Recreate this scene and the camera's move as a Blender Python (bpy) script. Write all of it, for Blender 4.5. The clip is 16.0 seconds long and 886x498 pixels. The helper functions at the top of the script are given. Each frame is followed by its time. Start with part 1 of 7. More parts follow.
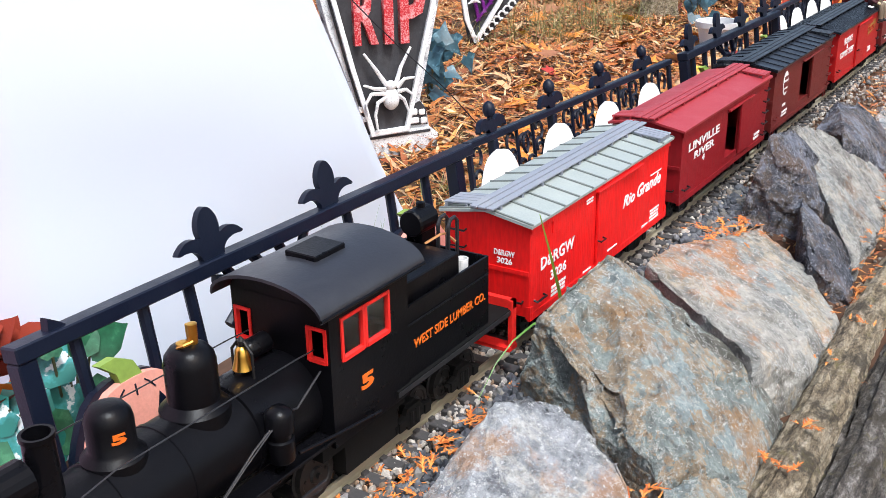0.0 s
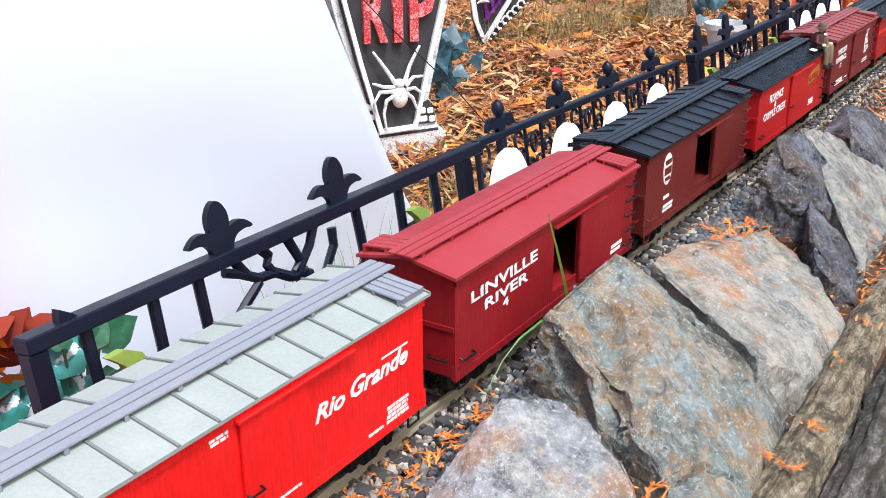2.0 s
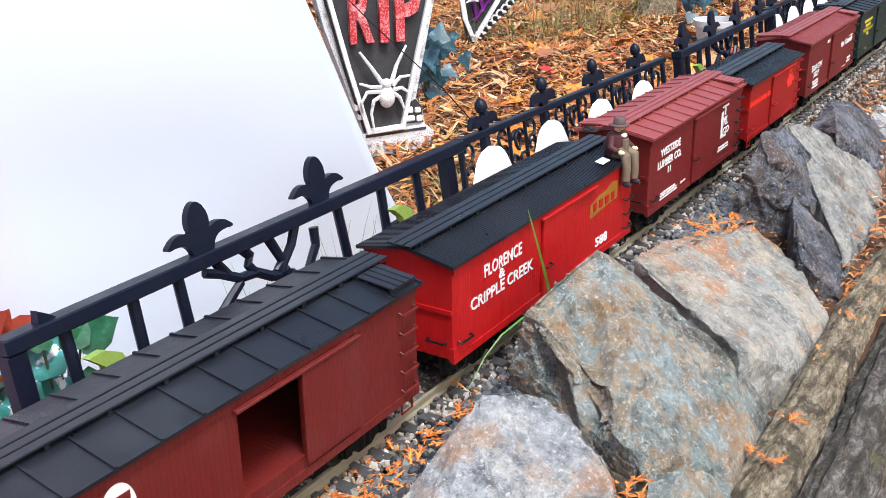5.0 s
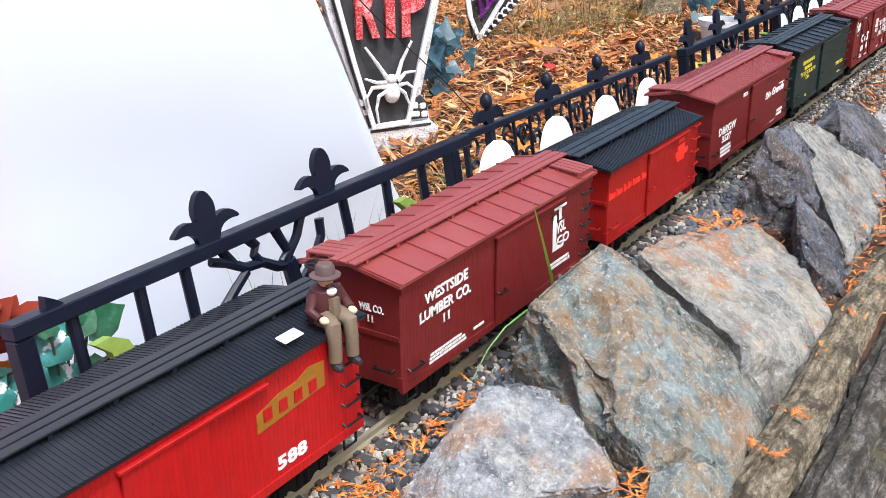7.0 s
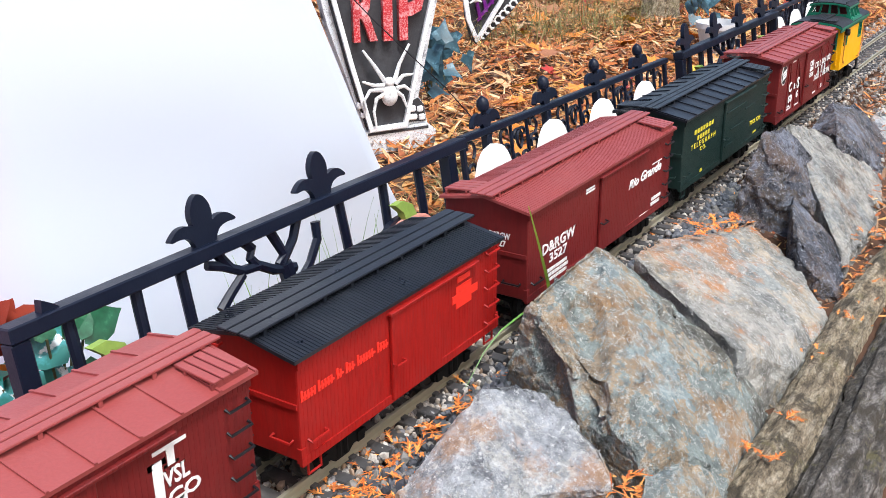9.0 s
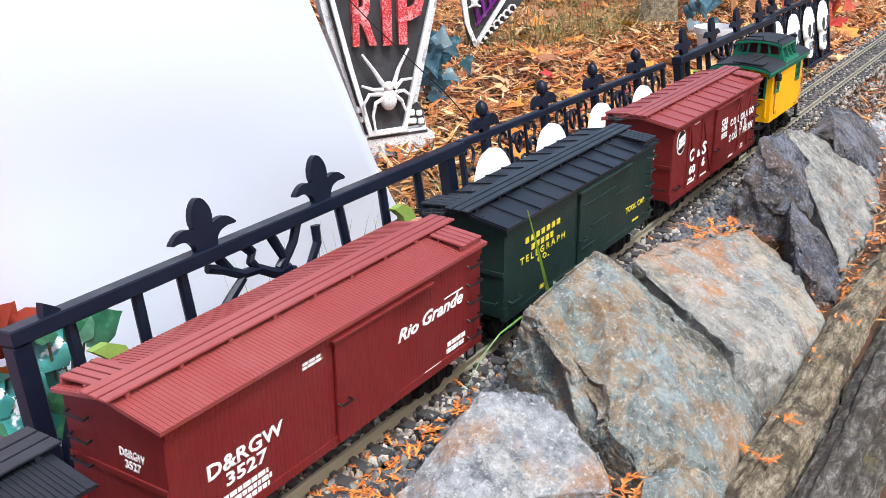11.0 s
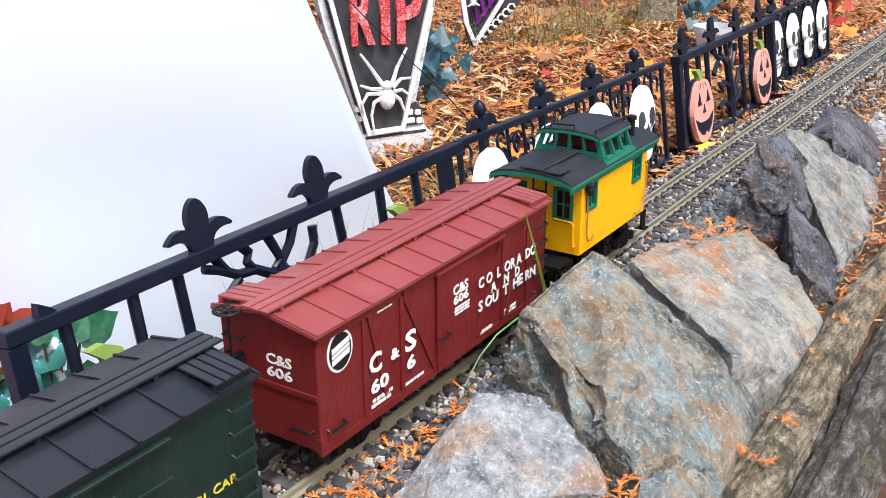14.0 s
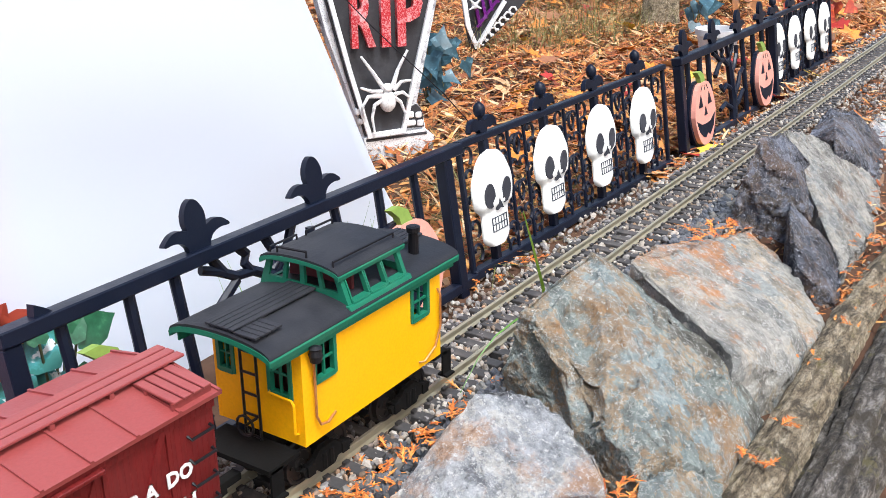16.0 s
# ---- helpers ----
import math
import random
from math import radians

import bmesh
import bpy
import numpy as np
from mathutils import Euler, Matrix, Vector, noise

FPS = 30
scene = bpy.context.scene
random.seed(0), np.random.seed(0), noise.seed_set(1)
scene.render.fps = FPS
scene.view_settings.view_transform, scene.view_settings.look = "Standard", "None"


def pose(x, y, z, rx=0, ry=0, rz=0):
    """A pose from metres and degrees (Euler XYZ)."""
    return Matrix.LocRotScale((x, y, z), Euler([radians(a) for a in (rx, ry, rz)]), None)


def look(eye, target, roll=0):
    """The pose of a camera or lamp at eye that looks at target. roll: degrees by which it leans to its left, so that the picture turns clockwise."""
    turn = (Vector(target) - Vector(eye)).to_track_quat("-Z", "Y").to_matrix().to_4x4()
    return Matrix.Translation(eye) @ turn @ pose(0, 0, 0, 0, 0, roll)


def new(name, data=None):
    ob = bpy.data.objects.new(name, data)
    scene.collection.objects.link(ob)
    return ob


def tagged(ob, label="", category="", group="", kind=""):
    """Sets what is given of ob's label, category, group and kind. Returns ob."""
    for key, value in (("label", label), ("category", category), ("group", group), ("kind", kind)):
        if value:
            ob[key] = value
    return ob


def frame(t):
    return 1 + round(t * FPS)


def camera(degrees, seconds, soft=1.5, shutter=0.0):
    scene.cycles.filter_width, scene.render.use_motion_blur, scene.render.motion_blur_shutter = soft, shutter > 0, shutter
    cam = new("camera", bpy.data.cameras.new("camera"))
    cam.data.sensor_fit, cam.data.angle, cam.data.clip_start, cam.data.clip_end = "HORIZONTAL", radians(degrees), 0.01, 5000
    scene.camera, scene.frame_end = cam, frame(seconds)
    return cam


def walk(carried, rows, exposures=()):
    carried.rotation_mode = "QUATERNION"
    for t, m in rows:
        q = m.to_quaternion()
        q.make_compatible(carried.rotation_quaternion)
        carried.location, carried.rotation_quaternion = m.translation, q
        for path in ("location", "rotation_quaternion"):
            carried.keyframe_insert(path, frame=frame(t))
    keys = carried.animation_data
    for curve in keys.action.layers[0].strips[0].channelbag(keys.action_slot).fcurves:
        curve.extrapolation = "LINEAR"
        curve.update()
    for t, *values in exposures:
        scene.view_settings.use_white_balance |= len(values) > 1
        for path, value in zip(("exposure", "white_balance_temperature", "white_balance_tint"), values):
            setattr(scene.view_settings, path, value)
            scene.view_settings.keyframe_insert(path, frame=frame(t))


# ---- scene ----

cam = camera(47.422, 16.0, soft=0.8)
walk(cam, [
    (0, pose(-0.8794, -0.4394, 0.4354, 68.577, 0.828, -57.321)),
    (0.5, pose(-0.8797, -0.4390, 0.4358, 68.515, 0.482, -57.153)),
    (1, pose(-0.8827, -0.4405, 0.4336, 68.582, 0.279, -56.988)),
    (1.5, pose(-0.8844, -0.4415, 0.4367, 68.484, 0.308, -56.914)),
    (2, pose(-0.8849, -0.4401, 0.4348, 68.569, 0.340, -56.807)),
    (2.5, pose(-0.8791, -0.4443, 0.4367, 68.530, 0.449, -56.594)),
    (3, pose(-0.8720, -0.4445, 0.4335, 68.631, 0.639, -56.728)),
    (3.5, pose(-0.8671, -0.4480, 0.4345, 68.529, 1.109, -56.993)),
    (4, pose(-0.8702, -0.4510, 0.4362, 68.430, 1.178, -57.232)),
    (6.5, pose(-0.8895, -0.4562, 0.4295, 68.710, 0.420, -56.936)),
    (7, pose(-0.8868, -0.4561, 0.4291, 68.567, 0.483, -56.859)),
    (7.5, pose(-0.8855, -0.4574, 0.4301, 68.547, 0.661, -56.891)),
    (8, pose(-0.8856, -0.4576, 0.4313, 68.557, 0.494, -56.900)),
    (8.5, pose(-0.8878, -0.4587, 0.4314, 68.626, 0.394, -56.879)),
    (9, pose(-0.8865, -0.4591, 0.4311, 68.670, 0.435, -56.903)),
    (11.5, pose(-0.8910, -0.4610, 0.4325, 69.014, 0.403, -56.985)),
    (12, pose(-0.8894, -0.4612, 0.4308, 69.044, 0.758, -57.130)),
    (12.5, pose(-0.8873, -0.4633, 0.4270, 69.037, 0.938, -57.121)),
    (13, pose(-0.8884, -0.4606, 0.4277, 68.895, 0.774, -57.225)),
    (13.5, pose(-0.8883, -0.4609, 0.4287, 68.861, 0.599, -57.165)),
    (14, pose(-0.8873, -0.4618, 0.4333, 68.817, 0.325, -56.959)),
    (14.5, pose(-0.8875, -0.4607, 0.4334, 68.948, 0.287, -56.847)),
    (15, pose(-0.8842, -0.4612, 0.4325, 69.049, 0.415, -56.803)),
    (15.5, pose(-0.8801, -0.4628, 0.4310, 69.057, 0.568, -56.800)),
    (16, pose(-0.8829, -0.4645, 0.4294, 69.063, 0.449, -56.784)),
])


def train_run(t):
    """How far the train has run at t seconds, in metres along the track."""
    u = (t - 8) / 8
    slow = min(1.0, max(0.0, (t - 9.2) / 3.0))
    return -0.061 * slow * slow * (3 - 2 * slow) + 0.24411 * (t - 8) + -0.09369 * (u**2 - 1) + -0.02068 * (u**3 - u) + -0.00430 * (u**4 - 1) + -0.00305 * (u**5 - u)

# ---- light ----
world = bpy.data.worlds.new("overcast_sky")
scene.world = world
world.use_nodes = True
wn = world.node_tree
sky = wn.nodes.new("ShaderNodeTexSky")
sky.sky_type, sky.sun_disc = "NISHITA", False
sky.sun_elevation, sky.sun_rotation = radians(52), radians(200)
sky.air_density, sky.dust_density, sky.ozone_density = 1.0, 4.0, 1.0
wn.nodes["Background"].inputs["Strength"].default_value = 0.125
wn.links.new(sky.outputs[0], wn.nodes["Background"].inputs["Color"])
sun_data = bpy.data.lights.new("sun", "SUN")
sun_data.energy, sun_data.angle, sun_data.color = 2.3, radians(14), (0.91, 0.98, 1.05)
sun = new("sun", sun_data)
sun.matrix_world = look((-1.2, -1.9, 5.5), (0, 0, 0))
scene.view_settings.exposure = 0.91


# ---- materials ----
def node_mat(name):
    m = bpy.data.materials.new(name)
    m.use_nodes = True
    return m, m.node_tree.nodes, m.node_tree.links, m.node_tree.nodes["Principled BSDF"]


def noise_node(nodes, links, scale, detail=4, rough=0.6, stretch=(1, 1, 1), source="Object"):
    co = nodes.new("ShaderNodeTexCoord")
    mp = nodes.new("ShaderNodeMapping")
    mp.inputs["Scale"].default_value = stretch
    links.new(co.outputs[source], mp.inputs[0])
    n = nodes.new("ShaderNodeTexNoise")
    n.inputs["Scale"].default_value, n.inputs["Detail"].default_value = scale, detail
    n.inputs["Roughness"].default_value = rough
    links.new(mp.outputs[0], n.inputs["Vector"])
    return n


def ramp(nodes, links, value, stops):
    r = nodes.new("ShaderNodeValToRGB")
    e = r.color_ramp.elements
    while len(e) < len(stops):
        e.new(0.5)
    for k, (pos, col) in enumerate(stops):
        e[k].position, e[k].color = pos, (*col, 1)
    links.new(value, r.inputs[0])
    return r


def mix_col(nodes, links, fac, a, b, mode="MIX"):
    m = nodes.new("ShaderNodeMix")
    m.data_type, m.blend_type = "RGBA", mode
    for k, v in ((0, fac), (6, a), (7, b)):
        if isinstance(v, (int, float)):
            m.inputs[k].default_value = v
        elif isinstance(v, tuple):
            m.inputs[k].default_value = (*v, 1)
        else:
            links.new(v, m.inputs[k])
    return m.outputs[2]


def bump_on(nodes, links, bsdf, height, strength, distance):
    b = nodes.new("ShaderNodeBump")
    b.inputs["Strength"].default_value, b.inputs["Distance"].default_value = strength, distance
    links.new(height, b.inputs["Height"])
    links.new(b.outputs[0], bsdf.inputs["Normal"])


def painted(name, rgb, rough=0.45, wear=0.25, dust_or_sheen=(0.35, 0.33, 0.3), grain=(1, 1, 1), coat=0.0, spec=0.3, relief=0.25):
    """Paint on plastic or metal: slight mottling, dusty or sheen-toned patches, fine relief."""
    m, N, L, B = node_mat(name)
    big = noise_node(N, L, 22, 5, 0.65)
    fine = noise_node(N, L, 420, 3, 0.6, grain)
    dark = tuple(c * 0.9 for c in rgb)
    base = ramp(N, L, fine.outputs[0], [(0.3, dark), (0.65, rgb)])
    spots = ramp(N, L, big.outputs[0], [(0.5, (0, 0, 0)), (0.85, (wear, wear, wear))])
    L.new(mix_col(N, L, spots.outputs[0], base.outputs[0], dust_or_sheen), B.inputs["Base Color"])
    ro = ramp(N, L, big.outputs[0], [(0.3, (rough - 0.08,) * 3), (0.8, (min(1, rough + 0.2),) * 3)])
    L.new(ro.outputs[0], B.inputs["Roughness"])
    B.inputs["Coat Weight"].default_value = coat
    B.inputs["Specular IOR Level"].default_value = spec
    bump_on(N, L, B, fine.outputs[0], relief, 0.0006)
    return m


def boards(name, rgb, pitch, axis="X", rough=0.5, depth=0.0006, wear=0.15):
    """Painted planking with fine grooves at a regular pitch."""
    m, N, L, B = node_mat(name)
    co = N.new("ShaderNodeTexCoord")
    wv = N.new("ShaderNodeTexWave")
    wv.wave_type, wv.bands_direction, wv.wave_profile = "BANDS", axis, "SAW"
    wv.inputs["Scale"].default_value = 0.31416 / pitch
    L.new(co.outputs["Object"], wv.inputs["Vector"])
    groove = ramp(N, L, wv.outputs[0], [(0.0, (0, 0, 0)), (0.12, (1, 1, 1))])
    big = noise_node(N, L, 18, 5, 0.65)
    fine = noise_node(N, L, 300, 3, 0.6, (1, 1, 0.2))
    dark = tuple(c * 0.78 for c in rgb)
    base = ramp(N, L, fine.outputs[0], [(0.3, dark), (0.65, rgb)])
    spots = ramp(N, L, big.outputs[0], [(0.45, (0, 0, 0)), (0.85, (wear,) * 3)])
    L.new(mix_col(N, L, spots.outputs[0], base.outputs[0], (0.4, 0.36, 0.33)), B.inputs["Base Color"])
    B.inputs["Roughness"].default_value = rough
    B.inputs["Specular IOR Level"].default_value = 0.3
    add = N.new("ShaderNodeMath")
    add.operation = "MULTIPLY_ADD"
    L.new(fine.outputs[0], add.inputs[0])
    add.inputs[1].default_value = 0.3
    L.new(groove.outputs[0], add.inputs[2])
    bump_on(N, L, B, add.outputs[0], 0.6, depth)
    return m


def stone(name, cols, scale=9, rust=0.5, rough=0.75, pale=(0.5, 0.52, 0.52), rust_col=(0.34, 0.16, 0.06)):
    """Broken rock: cleaved faces of several colours, rust stains, hairline cracks, pale and dark flecks."""
    m, N, L, B = node_mat(name)
    big = noise_node(N, L, scale, 7, 0.72)
    mid = noise_node(N, L, scale * 5, 8, 0.74)
    fine = noise_node(N, L, 210, 6, 0.78)
    rs = noise_node(N, L, scale * 1.1, 8, 0.74, (1, 1, 1.3))
    warp = noise_node(N, L, scale * 3, 5, 0.65)
    co = N.new("ShaderNodeTexCoord")
    bent = mix_col(N, L, 0.05, co.outputs["Object"], warp.outputs["Color"], "LINEAR_LIGHT")
    cell = N.new("ShaderNodeTexVoronoi")
    cell.inputs["Scale"].default_value = scale * 1.6
    L.new(bent, cell.inputs["Vector"])
    edge = N.new("ShaderNodeTexVoronoi")
    edge.feature = "DISTANCE_TO_EDGE"
    edge.inputs["Scale"].default_value = scale * 2.3
    L.new(bent, edge.inputs["Vector"])
    pick = N.new("ShaderNodeMath")
    pick.operation = "MULTIPLY_ADD"
    sep = N.new("ShaderNodeSeparateColor")
    L.new(cell.outputs["Color"], sep.inputs[0])
    L.new(sep.outputs[0], pick.inputs[0])
    pick.inputs[1].default_value = 0.20
    L.new(big.outputs[0], pick.inputs[2])
    base = ramp(N, L, pick.outputs[0], [(0.47, cols[0]), (0.54, cols[1]), (0.60, cols[1]), (0.635, cols[2]), (0.70, cols[3])])
    # rock mottle, strong enough to paint crevice shade into the bump hollows too
    grain = ramp(N, L, mid.outputs[0], [(0.33, (0.38,) * 3), (0.47, (0.9,) * 3), (0.64, (1.5,) * 3)])
    c = mix_col(N, L, 0.9, base.outputs[0], grain.outputs[0], "MULTIPLY")
    rm = ramp(N, L, rs.outputs[0], [(0.52, (0, 0, 0)), (0.62, (rust,) * 3)])
    c = mix_col(N, L, rm.outputs[0], c, rust_col)
    ed = ramp(N, L, edge.outputs["Distance"], [(0.0, (0.5,) * 3), (0.022, (0, 0, 0))])
    c = mix_col(N, L, ed.outputs[0], c, pale)
    fl = ramp(N, L, fine.outputs[0], [(0.55, (0, 0, 0)), (0.63, (0.85,) * 3)])
    c = mix_col(N, L, fl.outputs[0], c, pale)
    dk = ramp(N, L, fine.outputs[0], [(0.30, (0.7,) * 3), (0.42, (0, 0, 0))])
    c = mix_col(N, L, dk.outputs[0], c, (0.05, 0.05, 0.055))
    L.new(c, B.inputs["Base Color"])
    B.inputs["Roughness"].default_value = rough
    B.inputs["Specular IOR Level"].default_value = 0.3
    add = N.new("ShaderNodeMath")
    add.operation = "MULTIPLY_ADD"
    L.new(mid.outputs[0], add.inputs[0])
    add.inputs[1].default_value = 1.6
    L.new(fine.outputs[0], add.inputs[2])
    bump_on(N, L, B, add.outputs[0], 1.0, 0.006)
    return m


def varied(name, cols, rough=0.7, island=True, scale=60, relief=0.3):
    """Colour picked piece by piece, with grain."""
    m, N, L, B = node_mat(name)
    if island:
        g = N.new("ShaderNodeNewGeometry")
        src = g.outputs["Random Per Island"]
    else:
        src = N.new("ShaderNodeObjectInfo").outputs["Random"]
    n = len(cols)
    pick = ramp(N, L, src, [(k / max(1, n - 1), c) for k, c in enumerate(cols)])
    fine = noise_node(N, L, scale, 5, 0.65)
    gr = ramp(N, L, fine.outputs[0], [(0.3, (0.6,) * 3), (0.7, (1.2,) * 3)])
    L.new(mix_col(N, L, 0.8, pick.outputs[0], gr.outputs[0], "MULTIPLY"), B.inputs["Base Color"])
    B.inputs["Roughness"].default_value = rough
    bump_on(N, L, B, fine.outputs[0], relief, 0.002)
    return m


def plain(name, rgb, rough=0.5, metal=0.0, emit=0.0):
    m, N, L, B = node_mat(name)
    fine = noise_node(N, L, 200, 4, 0.6)
    c = ramp(N, L, fine.outputs[0], [(0.3, tuple(x * 0.82 for x in rgb)), (0.7, rgb)])
    L.new(c.outputs[0], B.inputs["Base Color"])
    B.inputs["Roughness"].default_value, B.inputs["Metallic"].default_value = rough, metal
    if emit:
        B.inputs["Emission Color"].default_value = (*rgb, 1)
        B.inputs["Emission Strength"].default_value = emit
    return m


# ---- mesh tools ----
PI = math.pi


def thing(name, label, category, m=None, group="", kind=""):
    ob = new(name)
    ob.empty_display_size = 0.02
    if m is not None:
        ob.matrix_basis = m
    return tagged(ob, label, category, group, kind)


def mesh_of(name, bm, material, smooth=False):
    me = bpy.data.meshes.new(name)
    bm.normal_update()
    bm.to_mesh(me)
    bm.free()
    for mm in (material if isinstance(material, (list, tuple)) else [material]):
        me.materials.append(mm)
    if smooth:
        for f in me.polygons:
            f.use_smooth = True
        me.set_sharp_from_angle(angle=0.75)
    return me


def part(name, bm, material, parent=None, label="", smooth=False):
    ob = new(name, mesh_of(name, bm, material, smooth))
    if parent is not None:
        ob.parent = parent
    return tagged(ob, label)


def box(bm, x0, x1, y0, y1, z0, z1):
    v = [bm.verts.new((x, y, z)) for x in (x0, x1) for y in (y0, y1) for z in (z0, z1)]
    for q in ((0, 1, 3, 2), (4, 6, 7, 5), (0, 4, 5, 1), (2, 3, 7, 6), (0, 2, 6, 4), (1, 5, 7, 3)):
        bm.faces.new([v[k] for k in q])
    return bm


def bevel(bm, w, seg=1):
    bmesh.ops.bevel(bm, geom=bm.edges[:], offset=w, segments=seg, profile=0.5, affect="EDGES", clamp_overlap=True)
    return bm


def bbox(x0, x1, y0, y1, z0, z1, w=0.001, seg=1):
    bm = box(bmesh.new(), x0, x1, y0, y1, z0, z1)
    return bevel(bm, w, seg) if w else bm


def prism(bm, poly, lo, hi, axis="X"):
    """A flat outline pushed through from lo to hi. axis X: outline in y, z; Y: in x, z; Z: in x, y."""
    def at(a, b, c):
        return {"X": (c, a, b), "Y": (a, c, b), "Z": (a, b, c)}[axis]
    lo_v = [bm.verts.new(at(a, b, lo)) for a, b in poly]
    hi_v = [bm.verts.new(at(a, b, hi)) for a, b in poly]
    n = len(poly)
    bm.faces.new(lo_v[::-1])
    bm.faces.new(hi_v)
    for k in range(n):
        bm.faces.new((lo_v[k], lo_v[(k + 1) % n], hi_v[(k + 1) % n], hi_v[k]))
    bmesh.ops.recalc_face_normals(bm, faces=bm.faces)
    return bm


def tube(bm, pts, r, n=6, radii=None):
    pts = [Vector(p) for p in pts]
    rings = []
    for k, p in enumerate(pts):
        d = (pts[min(k + 1, len(pts) - 1)] - pts[max(k - 1, 0)]).normalized()
        side = d.orthogonal().normalized() if k == 0 else (side - d * side.dot(d)).normalized()
        other = d.cross(side)
        rr = radii[k] if radii else r
        rings.append([bm.verts.new(p + (side * math.cos(a) + other * math.sin(a)) * rr) for a in (2 * math.pi * j / n for j in range(n))])
    for a, b in zip(rings, rings[1:]):
        for j in range(n):
            bm.faces.new((a[j], a[(j + 1) % n], b[(j + 1) % n], b[j]))
    bm.faces.new(rings[0][::-1])
    bm.faces.new(rings[-1])
    return bm


def lathe(bm, prof, n=24, base=(0, 0, 0), axis="Z"):
    """Turn a profile of (radius, height) round an axis through base."""
    rings = []
    for r, h in prof:
        ring = []
        for j in range(n):
            a = 2 * math.pi * j / n
            u, v = max(r, 1e-5) * math.cos(a), max(r, 1e-5) * math.sin(a)
            q = {"Z": (u, v, h), "X": (h, u, v), "Y": (v, h, u)}[axis]
            ring.append(bm.verts.new(Vector(base) + Vector(q)))
        rings.append(ring)
    for a, b in zip(rings, rings[1:]):
        for j in range(n):
            bm.faces.new((a[j], a[(j + 1) % n], b[(j + 1) % n], b[j]))
    bm.faces.new(rings[0][::-1])
    bm.faces.new(rings[-1])
    bmesh.ops.recalc_face_normals(bm, faces=bm.faces)
    return bm


def feet(bm):
    """Slab feet under and over the upright strokes of a text mesh that lies in x and y."""
    ys = [v.co.y for v in bm.verts]
    lo, hi = min(ys), max(ys)
    tall = hi - lo
    runs = []
    for e in bm.edges:
        a, b = e.verts[0].co, e.verts[1].co
        if a.z < 0 or b.z < 0 or abs(a.y - b.y) > 0.01 * tall:
            continue
        for level, up in ((lo, 1), (hi, -1)):
            if abs(a.y - level) < 0.05 * tall and 0.05 * tall < abs(a.x - b.x) < 0.34 * tall:
                runs.append((min(a.x, b.x), max(a.x, b.x), a.y, up))
    for p, q, y, up in runs:
        box(bm, p - 0.085 * tall, q + 0.085 * tall, min(y, y + up * 0.10 * tall), max(y, y + up * 0.10 * tall), -0.49, 0.49)


def lettering(text, x0, x1, height, depth=0.0005, bold=0.0, sheer=0.0, slab=False):
    """Text as a mesh in x and z, standing on z 0 between x0 and x1, facing -y."""
    cu = bpy.data.curves.new("lettering", "FONT")
    cu.body, cu.extrude, cu.offset, cu.shear = text, 0.5, bold, sheer
    cu.resolution_u = 2
    ob = bpy.data.objects.new("lettering", cu)
    scene.collection.objects.link(ob)
    dg = bpy.context.evaluated_depsgraph_get()
    me = bpy.data.meshes.new_from_object(ob.evaluated_get(dg))
    bpy.data.objects.remove(ob)
    bpy.data.curves.remove(cu)
    bm = bmesh.new()
    bm.from_mesh(me)
    bpy.data.meshes.remove(me)
    if slab:
        feet(bm)
    xs = [v.co.x for v in bm.verts]
    ys = [v.co.y for v in bm.verts]
    lo, hi, y0, y1 = min(xs), max(xs), min(ys), max(ys)
    for v in bm.verts:
        x, y, z = v.co
        v.co = (x0 + (x - lo) / (hi - lo) * (x1 - x0), -z * depth, (y - y0) / (y1 - y0) * height)
    bmesh.ops.recalc_face_normals(bm, faces=bm.faces)
    return bm


def shifted(bm, dx=0.0, dy=0.0, dz=0.0, turn=None):
    m = Matrix.Translation((dx, dy, dz))
    if turn is not None:
        m = m @ turn
    bmesh.ops.transform(bm, matrix=m, verts=bm.verts)
    return bm


def joined(bm, other):
    me = bpy.data.meshes.new("tmp")
    other.to_mesh(me)
    other.free()
    bm.from_mesh(me)
    bpy.data.meshes.remove(me)
    return bm


# ---- materials of the place ----
M_soil = varied("dark_soil", [(0.055, 0.025, 0.013), (0.10, 0.045, 0.022)], 0.95, False, 40, relief=0.8)
M_gravel = varied("gravel", [(0.09, 0.085, 0.085), (0.24, 0.23, 0.23), (0.36, 0.32, 0.27), (0.54, 0.51, 0.46), (0.32, 0.20, 0.12), (0.16, 0.16, 0.17), (0.44, 0.40, 0.35), (0.13, 0.09, 0.06), (0.26, 0.20, 0.15)], 0.75, True, 220)
M_gravel_dark = varied("dark_gravel", [(0.035, 0.038, 0.045), (0.075, 0.08, 0.095), (0.14, 0.145, 0.16), (0.05, 0.055, 0.062), (0.24, 0.22, 0.19)], 0.5, True, 220)
M_mulch = varied("cedar_litter", [(0.48, 0.13, 0.025), (0.17, 0.038, 0.018), (0.60, 0.24, 0.05), (0.33, 0.08, 0.022), (0.84, 0.58, 0.32), (0.11, 0.035, 0.02), (0.56, 0.19, 0.04), (0.27, 0.06, 0.02), (0.70, 0.36, 0.10), (0.36, 0.25, 0.11)], 0.75, True, 120)
M_frond = varied("fallen_cedar_sprigs", [(0.66, 0.17, 0.02), (0.40, 0.09, 0.02), (0.78, 0.34, 0.08), (0.55, 0.13, 0.02)], 0.7, True, 200)
M_leaf = varied("dead_leaves", [(0.65, 0.28, 0.10), (0.42, 0.07, 0.03), (0.75, 0.45, 0.10), (0.50, 0.20, 0.10)], 0.6, True, 90)
